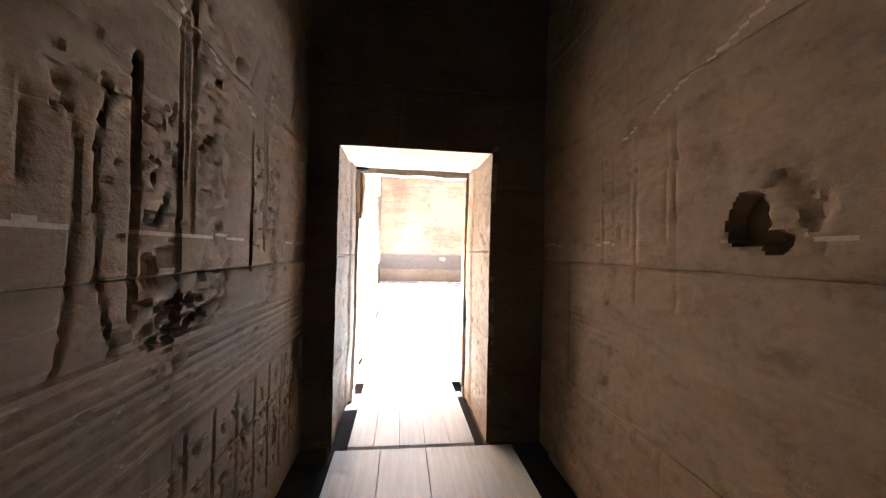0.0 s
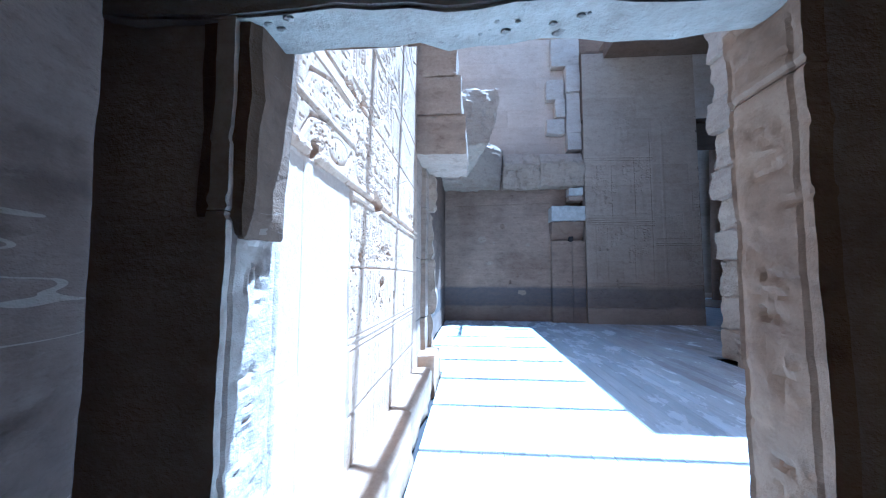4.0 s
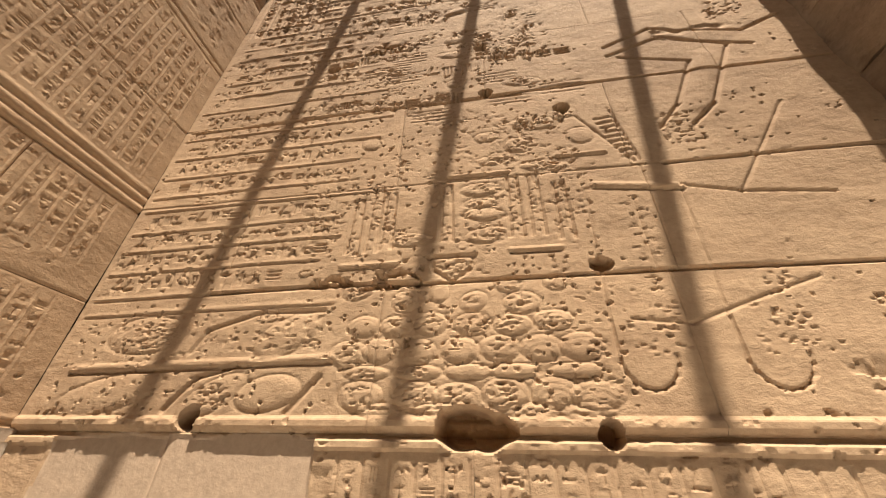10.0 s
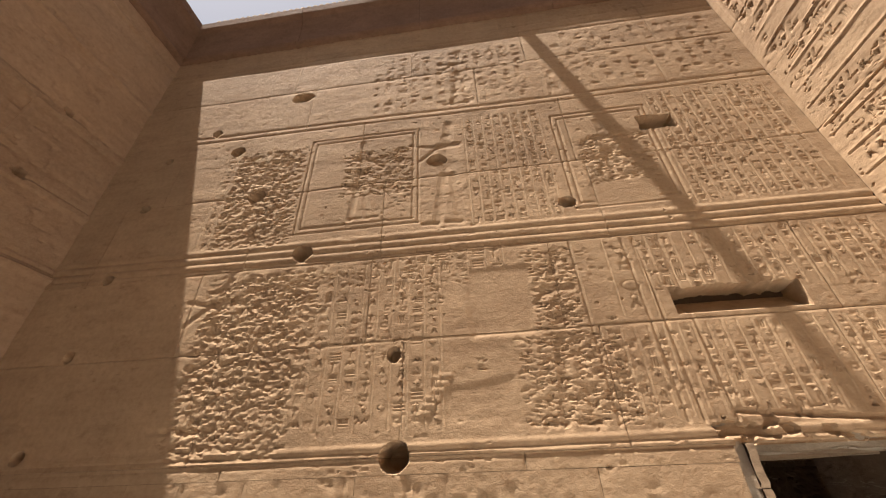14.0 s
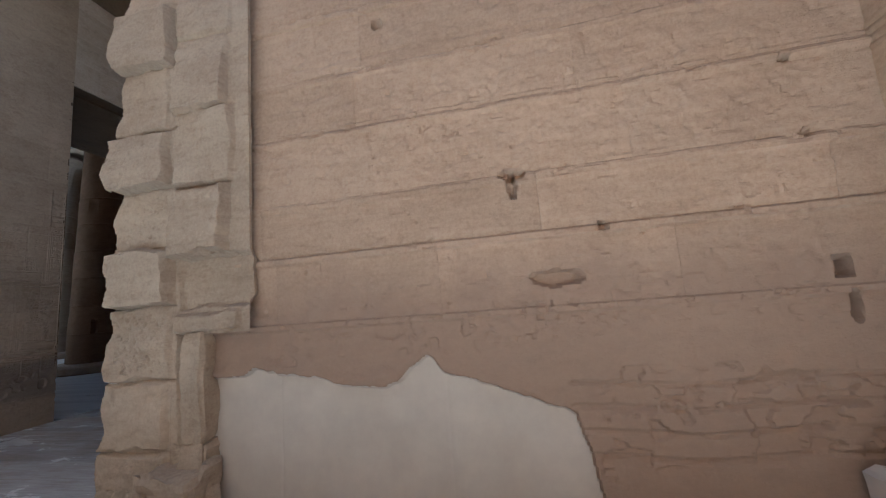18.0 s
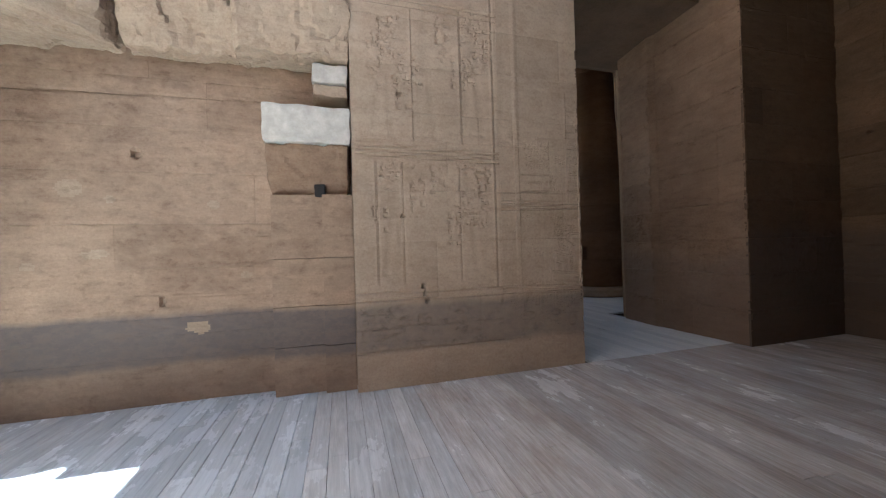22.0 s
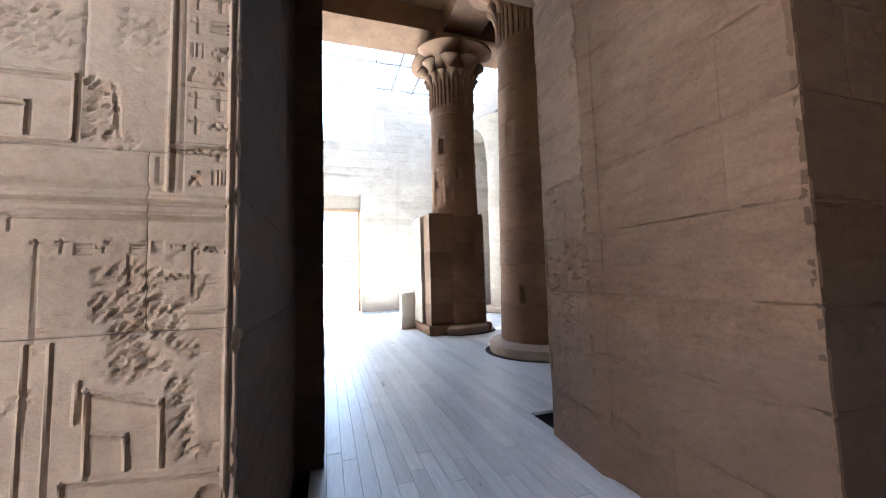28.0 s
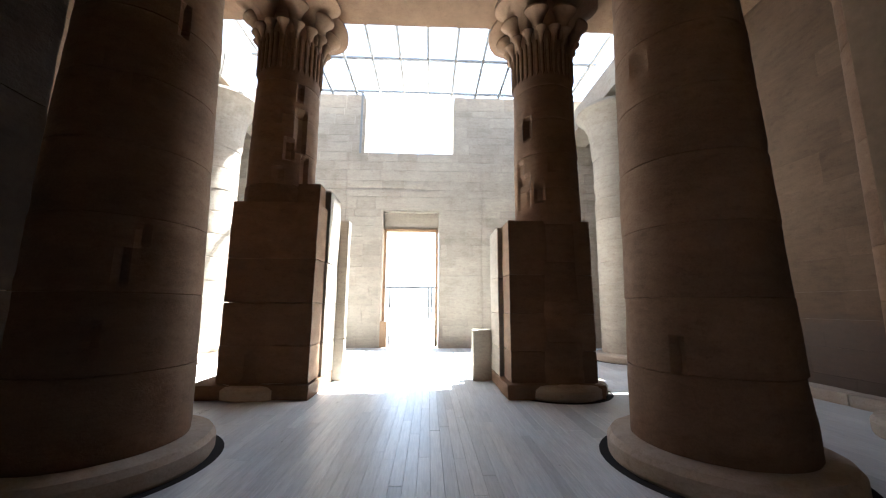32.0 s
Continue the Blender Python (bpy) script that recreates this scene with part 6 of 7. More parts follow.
        c.line(X(5.8 + k * 0.22), 0.7, X(5.8 + k * 0.22), 0.98, 0.012, d)
    for x, z, ru, rv in ((5.85, 0.7, 0.1, 0.05), (6.0, 0.55, 0.12, 0.06), (6.25, 0.72, 0.06, 0.04), (6.5, 0.6, 0.05, 0.07), (6.6, 1.12, 0.04, 0.05)):
        c.hole(X(x), z, ru, rv, 0.02, seed=int(x * 10))
    c.pits(0.1, 1.1, 0.3, 0.92, 0.012, 0.0, 9, 18)
    c.pecks(0, 1.16, 0.3, 3.4, 260, 0.005, 19, 0.6)
    # chipped corner
    rng = random.Random(5)
    for _ in range(46):
        c.hole(X(6.67) + rng.uniform(0, 0.012), rng.uniform(0.2, 4.2), rng.uniform(0.006, 0.016), rng.uniform(0.01, 0.04), 0.02, seed=rng.randrange(99))


joint_heights = [0.42, 1.0, 1.68, 2.28, 2.86, 3.2, 3.75, 4.3, 4.9, 5.6, 6.2, 6.8]
for x0, v0, w, h, res, f, seed in ((3.70, 0.0, 1.8015, 7.5, 0.0175, carve_gate_wall, 55), (5.5, 0.0, 1.17, 0.7, 0.012, carve_gate_panel, 155), (5.5, 0.7, 1.17, 2.3, 0.006, carve_gate_panel, 156), (5.5, 3.0, 1.17, 4.5, 0.02, carve_gate_panel, 157)):
    c = Carving(w, h, res, seed, v0)
    c.weather(0.003, 0.0012)
    f(c)
    c.courses(joint_heights, 0.008, 0.008, 6, (0.9, 1.6))
    c.build((x0, 14.83, 0), (1, 0, 0), (0, -1, 0), SAND_GATE, wf, gap=0.0012)
# Gate reveal in the near-black copy, which carries its shade.
block_face(wf, (6.665, 14.83, 0), (0, 1, 0), (1, 0, 0), 2.42, 5.6, SAND_UNLIT, 56, 0.045, course=0.55, big=0.006)
block_face(wf, (6.93, 17.25, 0), (0, 1, 0), (1, 0, 0), 0.36, 5.6, SAND_UNLIT, 57, 0.03, course=0.55, big=0.01)
block_face(wf, (6.66, 17.25, 0), (1, 0, 0), (0, -1, 0), 0.27, 5.6, SAND_UNLIT, 157, 0.04, course=0.55, big=0.01)
boxes("jamb_core", [(6.3, 6.9, 17.28, 17.6, -0.1, 5.6), (6.3, 6.62, 14.9, 17.3, -0.1, 5.6)], SAND_UNLIT, wf)
JAMB_JOINTS = [0.53, 1.08, 1.62, 2.19, 2.78, 3.35, 3.9, 4.5, 5.1]


def worn_joints(c, heights, seed):
    """Bed joints, broken along the lips, with the lower stone standing a little proud."""
    wob = fbm(c.u, c.v, 2.0, seed, 3) * 0.014
    for k, z in enumerate(heights):
        d = c.v + wob - z
        c.z += 0.012 * np.clip(1 + d / 0.05, 0, 1) * (d < 0)
        c.z -= 0.011 * np.clip(1.3 - np.abs(d) / 0.007, 0, 1)
        c.pits(-0.1, c.w + 0.1, z - 0.1, z + 0.06, 0.014, 0.0, 6, seed + k, 0.08)


def carve_jamb_beds(c):
    c.strata(0.014)
    c.pits(0, c.w, 0.9, 1.7, 0.012, 0.1, 5, 33, 0.2)
    worn_joints(c, JAMB_JOINTS, 300)
    for z in (2.06, 2.085, 2.11, 1.84, 1.86):
        c.line(0, z, c.w, z + 0.006, 0.016, 0.005)
    for k in range(5):
        u = 0.15 + 0.26 * k
        c.path([(u + 0.1 * math.cos(q / 7 * 2.6 + 0.3), 1.42 + 0.12 * math.sin(q / 7 * 2.6 + 0.3)) for q in range(8)], 0.02, 0.007)
        c.line(u, 1.1, u + 0.01, 1.4, 0.018, 0.006)
    c.pits(0, c.w, 0.2, 1.9, 0.008, 0.05, 7, 3)
    c.pecks(0, c.w, 0.1, 4.0, 260, 0.009, 9, 0.5, 2.2)


def carve_jamb_end(c):
    c.strata(0.014)
    worn_joints(c, JAMB_JOINTS, 320)
    # the weathered course above the flood line
    c.pits(-0.1, c.w + 0.1, 1.62, 2.2, 0.028, 0.12, 3.2, 5, 0.1)
    c.pits(-0.1, c.w + 0.1, 1.66, 2.16, 0.014, 0.1, 8, 6, 0.1)
    c.pits(0.1, c.w, 1.1, 1.6, 0.008, 0.05, 9, 7, 0.1)
    for u in (0.2, 0.36, 0.5):
        c.line(u, 1.32, u, 1.58, 0.018, 0.006)
    c.pits(0, 1.2, 0.2, 4.9, 0.006, 0.05, 6, 3)
    c.pecks(0, 1.2, 0.2, 3.5, 160, 0.008, 4, 0.4, 1.6)
    rng = random.Random(9)
    for _ in range(40):
        c.hole(c.w - rng.uniform(-0.01, 0.03), rng.uniform(0.3, 5.2), rng.uniform(0.02, 0.05), rng.uniform(0.03, 0.1), 0.045, seed=rng.randrange(99))
    for _ in range(22):
        c.hole(rng.uniform(-0.01, 0.02), rng.uniform(0.8, 4.6), rng.uniform(0.015, 0.04), rng.uniform(0.02, 0.07), 0.03, seed=rng.randrange(99))


def carve_end_wall(c):
    c.strata(0.02)
    for z in (0.5, 0.98, 1.45, 1.92, 2.4, 2.9, 3.4, 3.9):
        c.rect(-0.1, c.w + 0.1, z, z + 0.022, 0.007, 0.01)
        c.pits(0, c.w, z - 0.06, z + 0.02, 0.014, 0.1, 7, int(z * 30), 0.04)
    for y, z in ((13.9, 1.75), (13.2, 2.4), (14.2, 3.2), (12.8, 1.3)):
        c.hole(y - 11.0, z, 0.03, 0.022, 0.06, seed=int(y * 7))
    c.pecks(0, c.w, 0.3, 3.4, 420, 0.009, 8, 0.5, 2.4)


wg = wall("wall_gate_east", [(9.75, 13.5, 15.0, 17.5, -0.1, 7.6)], "massive stone jamb of the great gate")
block_face(wg, (9.37, 14.58, 0), (0, 1, 0), (-1, 0, 0), 1.52, 5.6, SAND_JAMB, 58, 0.015, joints=JAMB_JOINTS, big=0.006, small=0.003, carve=carve_jamb_beds)
block_face(wg, (9.37, 16.1, 0), (-0.3846, 0.9231, 0), (-0.9231, -0.3846, 0), 0.13, 5.6, SAND_JAMB, 259, 0.013, joints=JAMB_JOINTS, big=0.004, lengths=(2, 3), carve=lambda c: worn_joints(c, JAMB_JOINTS, 300))
block_face(wg, (9.32, 16.22, 0), (0.0959, 0.9954, 0), (-0.9954, 0.0959, 0), 0.834, 5.6, SAND_JAMB, 59, 0.0125, joints=JAMB_JOINTS, big=0.008, small=0.004, carve=carve_jamb_end, lengths=(2, 3))
block_face(wg, (9.4, 17.05, 0), (1, 0, 0), (0, 1, 0), 0.6, 5.6, SAND_JAMB, 60, 0.04, joints=JAMB_JOINTS, big=0.02)
# The jamb's vestibule face takes the darker copy for its shaded side.
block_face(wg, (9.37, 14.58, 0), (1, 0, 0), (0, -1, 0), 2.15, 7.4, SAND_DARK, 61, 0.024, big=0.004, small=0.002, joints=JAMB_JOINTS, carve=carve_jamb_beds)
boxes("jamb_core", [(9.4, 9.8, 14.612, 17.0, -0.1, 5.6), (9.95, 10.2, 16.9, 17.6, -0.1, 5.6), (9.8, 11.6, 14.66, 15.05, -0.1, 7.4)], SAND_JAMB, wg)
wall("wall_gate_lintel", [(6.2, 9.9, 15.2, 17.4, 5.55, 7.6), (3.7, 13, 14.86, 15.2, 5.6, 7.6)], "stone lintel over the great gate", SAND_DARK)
block_face(wf, (6.66, 14.83, 0), (1, 0, 0), (0, -1, 0), 2.72, 1.9, SAND_PALE, 62, 0.05, 5.55)

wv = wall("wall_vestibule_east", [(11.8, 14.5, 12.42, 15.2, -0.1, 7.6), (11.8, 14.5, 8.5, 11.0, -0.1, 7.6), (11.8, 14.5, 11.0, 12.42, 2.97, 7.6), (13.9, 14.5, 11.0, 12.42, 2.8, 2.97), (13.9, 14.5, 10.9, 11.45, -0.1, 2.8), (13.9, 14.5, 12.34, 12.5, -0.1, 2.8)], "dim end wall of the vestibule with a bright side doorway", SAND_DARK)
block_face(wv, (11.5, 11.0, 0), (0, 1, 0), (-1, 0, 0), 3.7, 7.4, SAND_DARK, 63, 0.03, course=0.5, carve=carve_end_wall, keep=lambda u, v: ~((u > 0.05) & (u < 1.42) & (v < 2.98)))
# Side passage faces and soffit, coloured near-black for the shade there.
block_face(wv, (11.5, 11.06, 0), (1, 0, 0), (0, 1, 0), 3.0, 3.0, SAND_UNLIT, 64, 0.05, course=0.5, big=0.03)
block_face(wv, (11.5, 12.42, 0), (1, 0, 0), (0, -1, 0), 3.0, 3.0, SAND_UNLIT, 65, 0.05, course=0.5, big=0.03)
rough_stone("lintel_soffit", 11.52, 14.4, 10.95, 12.5, 2.99, 3.26, SAND_UNLIT, wv, 0.01, 66, 4)
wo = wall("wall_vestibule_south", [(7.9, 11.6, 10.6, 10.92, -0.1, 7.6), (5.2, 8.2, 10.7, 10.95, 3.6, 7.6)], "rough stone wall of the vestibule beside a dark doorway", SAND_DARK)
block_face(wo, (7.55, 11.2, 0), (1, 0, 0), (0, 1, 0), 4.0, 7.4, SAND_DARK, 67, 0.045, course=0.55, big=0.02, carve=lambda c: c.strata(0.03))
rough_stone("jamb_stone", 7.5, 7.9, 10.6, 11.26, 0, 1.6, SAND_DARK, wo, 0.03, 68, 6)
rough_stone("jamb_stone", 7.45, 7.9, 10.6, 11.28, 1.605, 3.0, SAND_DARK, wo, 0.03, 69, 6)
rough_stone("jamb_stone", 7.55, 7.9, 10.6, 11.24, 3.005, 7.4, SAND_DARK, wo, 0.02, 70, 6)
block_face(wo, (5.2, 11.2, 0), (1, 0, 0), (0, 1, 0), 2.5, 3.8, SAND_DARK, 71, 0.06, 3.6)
wall("wall_inner_room", [(5.3, 11.7, 8.2, 8.5, -0.1, 7.6), (11.5, 11.8, 8.2, 10.7, -0.1, 7.6)], "dark inner room wall", SAND_DIM)
tagged(boxes("ceiling_vestibule", [(4.3, 14.2, 11.15, 15.2, 7.35, 7.8), (4.3, 6.0, 8.9, 11.15, 7.35, 7.8), (5.3, 14.2, 8.2, 11.15, 7.2, 7.6)], SAND_DARK), "heavy stone roof slabs over the vestibule", "ceiling", kind="structure")

# ---- floors ----
tagged(boxes("ground", [(-600, 600, -600, 600, -0.6, -0.35)], SAND_GROUND), "dusty pale ground around the temple", "ground", kind="structure")
tagged(boxes("floor_stone", [(-1, 20, 0, 34, -0.34, -0.12)], DARK), "dark stone floor under the walkway boards", "floor", kind="structure")


def boards(name, x0, x1, y0, y1, along, mat, label, wide=0.14, seed=0, length=(2.2, 3.6)):
    fl = new(name)
    tagged(fl, label, "floor", kind="structure")
    rng = random.Random(seed)
    cache = {}
    a0, a1, b0, b1 = (x0, x1, y0, y1) if along == "y" else (y0, y1, x0, x1)
    n = int(round((a1 - a0) / wide))
    w = (a1 - a0) / n
    for i in range(n):
        b = b0 - rng.uniform(0, 1.8)
        while b < b1:
            q = rng.choice((2.2, 2.6, 3.0, 3.4))
            if b1 - (b + q) < 0.4:
                q = b1 - b
            s, e = max(b, b0), min(b + q, b1)
            b += q + 1e-6
            ln = round(e - s, 1)
            key = round(ln, 1)
            if key not in cache:
                bm = bmesh.new()
                g = w / 2 - 0.0012
                h = ln / 2 - 0.0015
                cuboid(bm, -g, g, -h, h, -0.04, 0.0)
                bmesh.ops.bevel(bm, geom=[ed for ed in bm.edges if all(v.co.z > -0.01 for v in ed.verts)], offset=0.002, segments=1, affect="EDGES")
                me = bpy.data.meshes.new("board")
                bm.to_mesh(me)
                bm.free()
                me.materials.append(mat)
                cache[key] = me
            ob = new("board", cache[key])
            ob.parent = fl
            mid, c0 = (s + e) / 2, a0 + (i + 0.5) * w
            z = rng.uniform(-0.002, 0.0)
            ob.scale = (1, (e - s) / ln, 1)
            ob.location = (c0, mid, z) if along == "y" else (mid, c0, z)
            if along == "x":
                ob.rotation_euler = (0, 0, math.pi / 2)
    return fl


boards("floor_corridor", 0.24, 1.2, 0.9, 4.55, "y", WOOD_Y, "pale worn planks of a narrow walkway", 0.24, 1)
boards("floor_doorway", 0.3, 1.0, 4.58, 5.6, "y", WOOD_Y, "sunlit planks through the doorway", 0.14, 2)
boards("floor_court", 0.22, 3.27, 5.62, 15.4, "y", WOOD_COURT, "weathered grey floor boards, partly in hard sun", 0.15, 3)
boards("floor_court_middle", 3.27, 4.32, 5.62, 15.4, "y", WOOD_WORN, "weathered grey floor boards, browner with wear", 0.15, 15)
boards("floor_bay_edge", -0.14, 0.22, 9.72, 15.2, "y", WOOD_COURT, "weathered grey floor boards along the wall of the bay", 0.15, 14)
boards("floor_court_edge", 4.32, 4.6, 5.62, 9.9, "y", WOOD_COURT, "weathered grey floor boards beside the wall", 0.15, 4)
boards("floor_vestibule", 4.32, 14.2, 11.0, 14.84, "y", WOOD_X, "worn brown floor boards with a dull sheen", 0.15, 5)
boards("floor_inner_room", 5.4, 11.2, 8.5, 11.0, "y", WOOD_X, "dark floor boards of an inner room", 0.3, 6)
boards("floor_hall", 6.8, 9.5, 14.84, 33.3, "y", WOOD_Y, "pale grey floor boards running through the gate and down the columned hall", 0.15, 8)

# ---- structure: columned hall ----
boards("floor_hall_side", 5.6, 6.8, 17.72, 33.3, "y", WOOD_Y, "pale grey floor boards beside the middle of the hall", 0.15, 7)
boards("floor_hall_side", 9.5, 10.4, 17.72, 33.3, "y", WOOD_Y, "pale grey floor boards beside the middle of the hall", 0.15, 17)
boards("floor_hall_west", -1.2, 5.6, 17.72, 33.3, "y", WOOD_Y, "pale grey floor boards along the hall", 0.3, 9)
boards("floor_hall_east", 10.4, 17.0, 17.72, 33.3, "y", WOOD_Y, "pale grey floor boards along the hall", 0.3, 10)
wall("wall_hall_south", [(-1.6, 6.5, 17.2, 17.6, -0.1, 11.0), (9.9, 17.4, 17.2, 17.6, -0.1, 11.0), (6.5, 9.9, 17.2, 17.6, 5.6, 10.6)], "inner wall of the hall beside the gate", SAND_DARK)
hw = wall("wall_hall_west", [(-1.8, -1.4, 17.2, 34.4, -0.1, 11.0)], "side wall of the columned hall", SAND_HALL)
# Dark copy on both side walls stands for the dim aisles.
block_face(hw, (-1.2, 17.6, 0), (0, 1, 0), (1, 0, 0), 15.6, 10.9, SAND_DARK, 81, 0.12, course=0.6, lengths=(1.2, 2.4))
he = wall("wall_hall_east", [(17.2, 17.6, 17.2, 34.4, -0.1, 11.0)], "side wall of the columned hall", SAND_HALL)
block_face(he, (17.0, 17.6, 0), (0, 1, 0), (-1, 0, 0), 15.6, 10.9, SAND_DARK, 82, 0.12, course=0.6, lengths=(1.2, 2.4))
hn = wall("wall_hall_north", [(-1.6, 5.95, 33.5, 35.0, -0.1, 9.3), (8.77, 17.4, 33.5, 35.0, -0.1, 9.3), (-1.6, 4.95, 33.5, 35.0, 9.3, 12.4), (9.43, 17.4, 33.5, 35.0, 9.3, 12.4), (5.95, 8.77, 33.5, 34.0, 6.45, 9.3), (5.95, 8.77, 34.0, 35.0, 5.66, 9.3)], "pale entrance wall of coursed masonry with a tall doorway and a high opening", SAND_HALL)
c = Carving(18.2, 12.4, 0.09, 83, 0.0)
c.weather(0.012, 0.004)
c.line(2.6, 0.2, 2.6, 9.2, 0.05, 0.02)
c.line(5.4, 0.2, 5.4, 9.2, 0.06, 0.03)
c.line(12.0, 0.2, 12.0, 9.2, 0.06, 0.03)
c.line(5.6, 7.55, 9.4, 7.5, 0.06, 0.04)
c.courses([0.45 + 0.47 * i + 0.05 * math.sin(i * 2.3) for i in range(25)], 0.05, 0.016, 14, (0.9, 2.0))
c.build((-1.2, 33.23, 0), (1, 0, 0), (0, -1, 0), SAND_HALL, hn, gap=0.007, keep=lambda u, v: ~(((u > 7.15) & (u < 9.97) & (v < 6.45)) | ((u > 6.15) & (u < 10.63) & (v > 9.32))))
for x0, x1 in ((5.9, 6.02), (8.7, 8.82)):
    boxes("door_reveal", [(x0, x1, 33.26, 33.5, -0.1, 6.45)], SAND_HALL, hn)
boxes("door_lintel", [(6.02, 8.7, 33.9, 34.1, 5.66, 6.5)], SAND_HALL, hn, "stone inner lintel of the doorway", 0.02)
dw = thing("door_frame", "brown wooden frame lining the tall entrance doorway", "door frame", kind="structure")
boxes("post", [(6.03, 6.16, 33.8, 33.95, 0, 5.6)], WOOD_FRAME, dw, bevel=0.01)
boxes("post", [(8.56, 8.69, 33.8, 33.95, 0, 5.6)], WOOD_FRAME, dw, bevel=0.01)
boxes("head", [(6.03, 8.69, 33.8, 33.95, 5.5, 5.64)], WOOD_FRAME, dw, bevel=0.01)
rail = thing("security_gate", "thin grey metal gate frame standing in the entrance", "gate")
for x in (6.35, 8.25, 8.4):
    boxes("post", [(x - 0.035, x + 0.035, 34.2, 34.27, -0.3, 2.75)], STEEL, rail, bevel=0.008)
boxes("crossbar", [(6.0, 8.75, 34.2, 34.27, 2.75, 2.83)], STEEL, rail, bevel=0.008)
for x in (6.9, 7.75):
    boxes("wire", [(x - 0.012, x + 0.012, 34.22, 34.245, 2.83, 5.6)], STEEL, rail)
tagged(boxes("ticket_box", [(5.98, 6.32, 33.35, 33.75, 0, 1.18)], WOOD_FRAME, bevel=0.015), "small brown wooden box beside the entrance", "box")

# low bench of pale stones along the outer walls
for x0, x1, ob in ((-1.25, -0.75, hw), (16.55, 17.05, he)):
    for k in range(8):
        rough_stone("bench_stone", x0, x1, 17.7 + k * 1.95, 19.63 + k * 1.95, 0.0, 0.24, SAND_PALE, ob, 0.012, 400 + k + int(x0), 5)
# roof over the near half of the hall
tagged(boxes("ceiling_hall", [(-1.6, 17.4, 17.2, 25.9, 10.85, 11.4)], SAND_COL), "stone roof slabs of the columned hall", "ceiling", kind="structure")
for y0, y1 in ((24.35, 25.85), (20.7, 22.2)):
    for x0, x1 in ((-1.4, 4.6), (4.6, 11.35), (11.35, 17.2)):
        tagged(rough_stone("architrave", x0 + 0.01, x1 - 0.01, y0, y1, 10.02, 10.84, SAND_COL, None, 0.012, int(x0 + y0), 8), "long stone beam resting on the column capitals", "beam", "architraves")
for x in (4.6, 11.35):
    tagged(rough_stone("architrave", x - 0.65, x + 0.65, 17.5, 24.34, 10.03, 10.83, SAND_COL, None, 0.012, int(x), 8), "long stone beam resting on the column capitals", "beam", "architraves")
for x in (0.2, 15.5):
    tagged(rough_stone("architrave", x - 0.6, x + 0.6, 26.0, 33.5, 9.9, 10.9, SAND_HALL, None, 0.012, int(x), 8), "pale side beam above the outer column", "beam", "architraves")
    tagged(boxes("clerestory", [(x - 2.0 if x < 1 else x + 0.6, x - 0.6 if x < 1 else x + 2.0, 25.9, 33.5, 10.55, 11.0)], SAND_HALL), "stone side roof of the open bay", "ceiling", kind="structure")

sk = thing("hall_skylight", "flat steel grid over the open bay of the hall", "skylight frame")
for k in range(13):
    x = 0.9 + k * 1.2
    boxes("bar", [(x - 0.05, x + 0.05, 25.9, 33.6, 12.45, 12.53)], STEEL, sk)
for y in (26.2, 28.6, 30.7, 33.2):
    boxes("bar", [(0.5, 15.6, y - 0.05, y + 0.05, 12.53, 12.62)], STEEL, sk)
for x in (0.9, 15.3):
    for y in (26.2, 33.2):
        boxes("post", [(x - 0.05, x + 0.05, y - 0.05, y + 0.05, 10.9, 12.45)], STEEL, sk)
boxes("window_post", [(4.75, 4.85, 33.2, 33.3, 9.3, 12.5)], STEEL, sk)


def lathe(name, prof, mat, parent, seg=56, wob=0.0, seed=0, label="", centre=(0, 0), slots=()):
    rows, ang = len(prof), np.linspace(0, 2 * math.pi, seg, endpoint=False)
    r = np.array([p[0] for p in prof])[:, None] * np.ones(seg)
    z = np.array([p[1] for p in prof])[:, None] * np.ones(seg)
    if wob:
        u = (ang[None] * 2.0) * np.ones_like(z)
        r = r + (fbm(u, z, 1.5, seed, 4) * 0.5 * wob + np.minimum(0, fbm(u, z, 0.8, seed + 9, 3) + 0.35) * wob * 2) * np.minimum(1, np.abs(np.sin(u / 2)) * 3)
    for a, h, wa, wh, deep in slots:
        da = np.abs((ang[None] - radians(a) + math.pi) % (2 * math.pi) - math.pi) / radians(wa)
        dz = np.abs(z - h) / wh
        r = r - deep * np.clip((1.1 - np.maximum(da, dz)) / 0.15, 0, 1)
    co = np.stack([centre[0] + r * np.cos(ang), centre[1] + r * np.sin(ang), z], -1).reshape(-1, 3)
    idx = np.arange(rows * seg).reshape(rows, seg)
    nxt = np.roll(idx, -1, 1)
    quads = np.stack([idx[:-1], nxt[:-1], nxt[1:], idx[1:]], -1).reshape(-1, 4)
    ob = new(name, sheet_mesh(name, co, quads))
    ob.data.materials.append(mat)
    ob.parent = parent
    if label:
        ob["label"] = label
    return ob


def smooth_rows(pts, n):
    """Resamples a profile into n rows."""
    p = np.array(pts)
    d = np.r_[0, np.cumsum(np.hypot(*np.diff(p, axis=0).T))]
    s = np.linspace(0, d[-1], n)
    return list(zip(np.interp(s, d, p[:, 0]), np.interp(s, d, p[:, 1])))


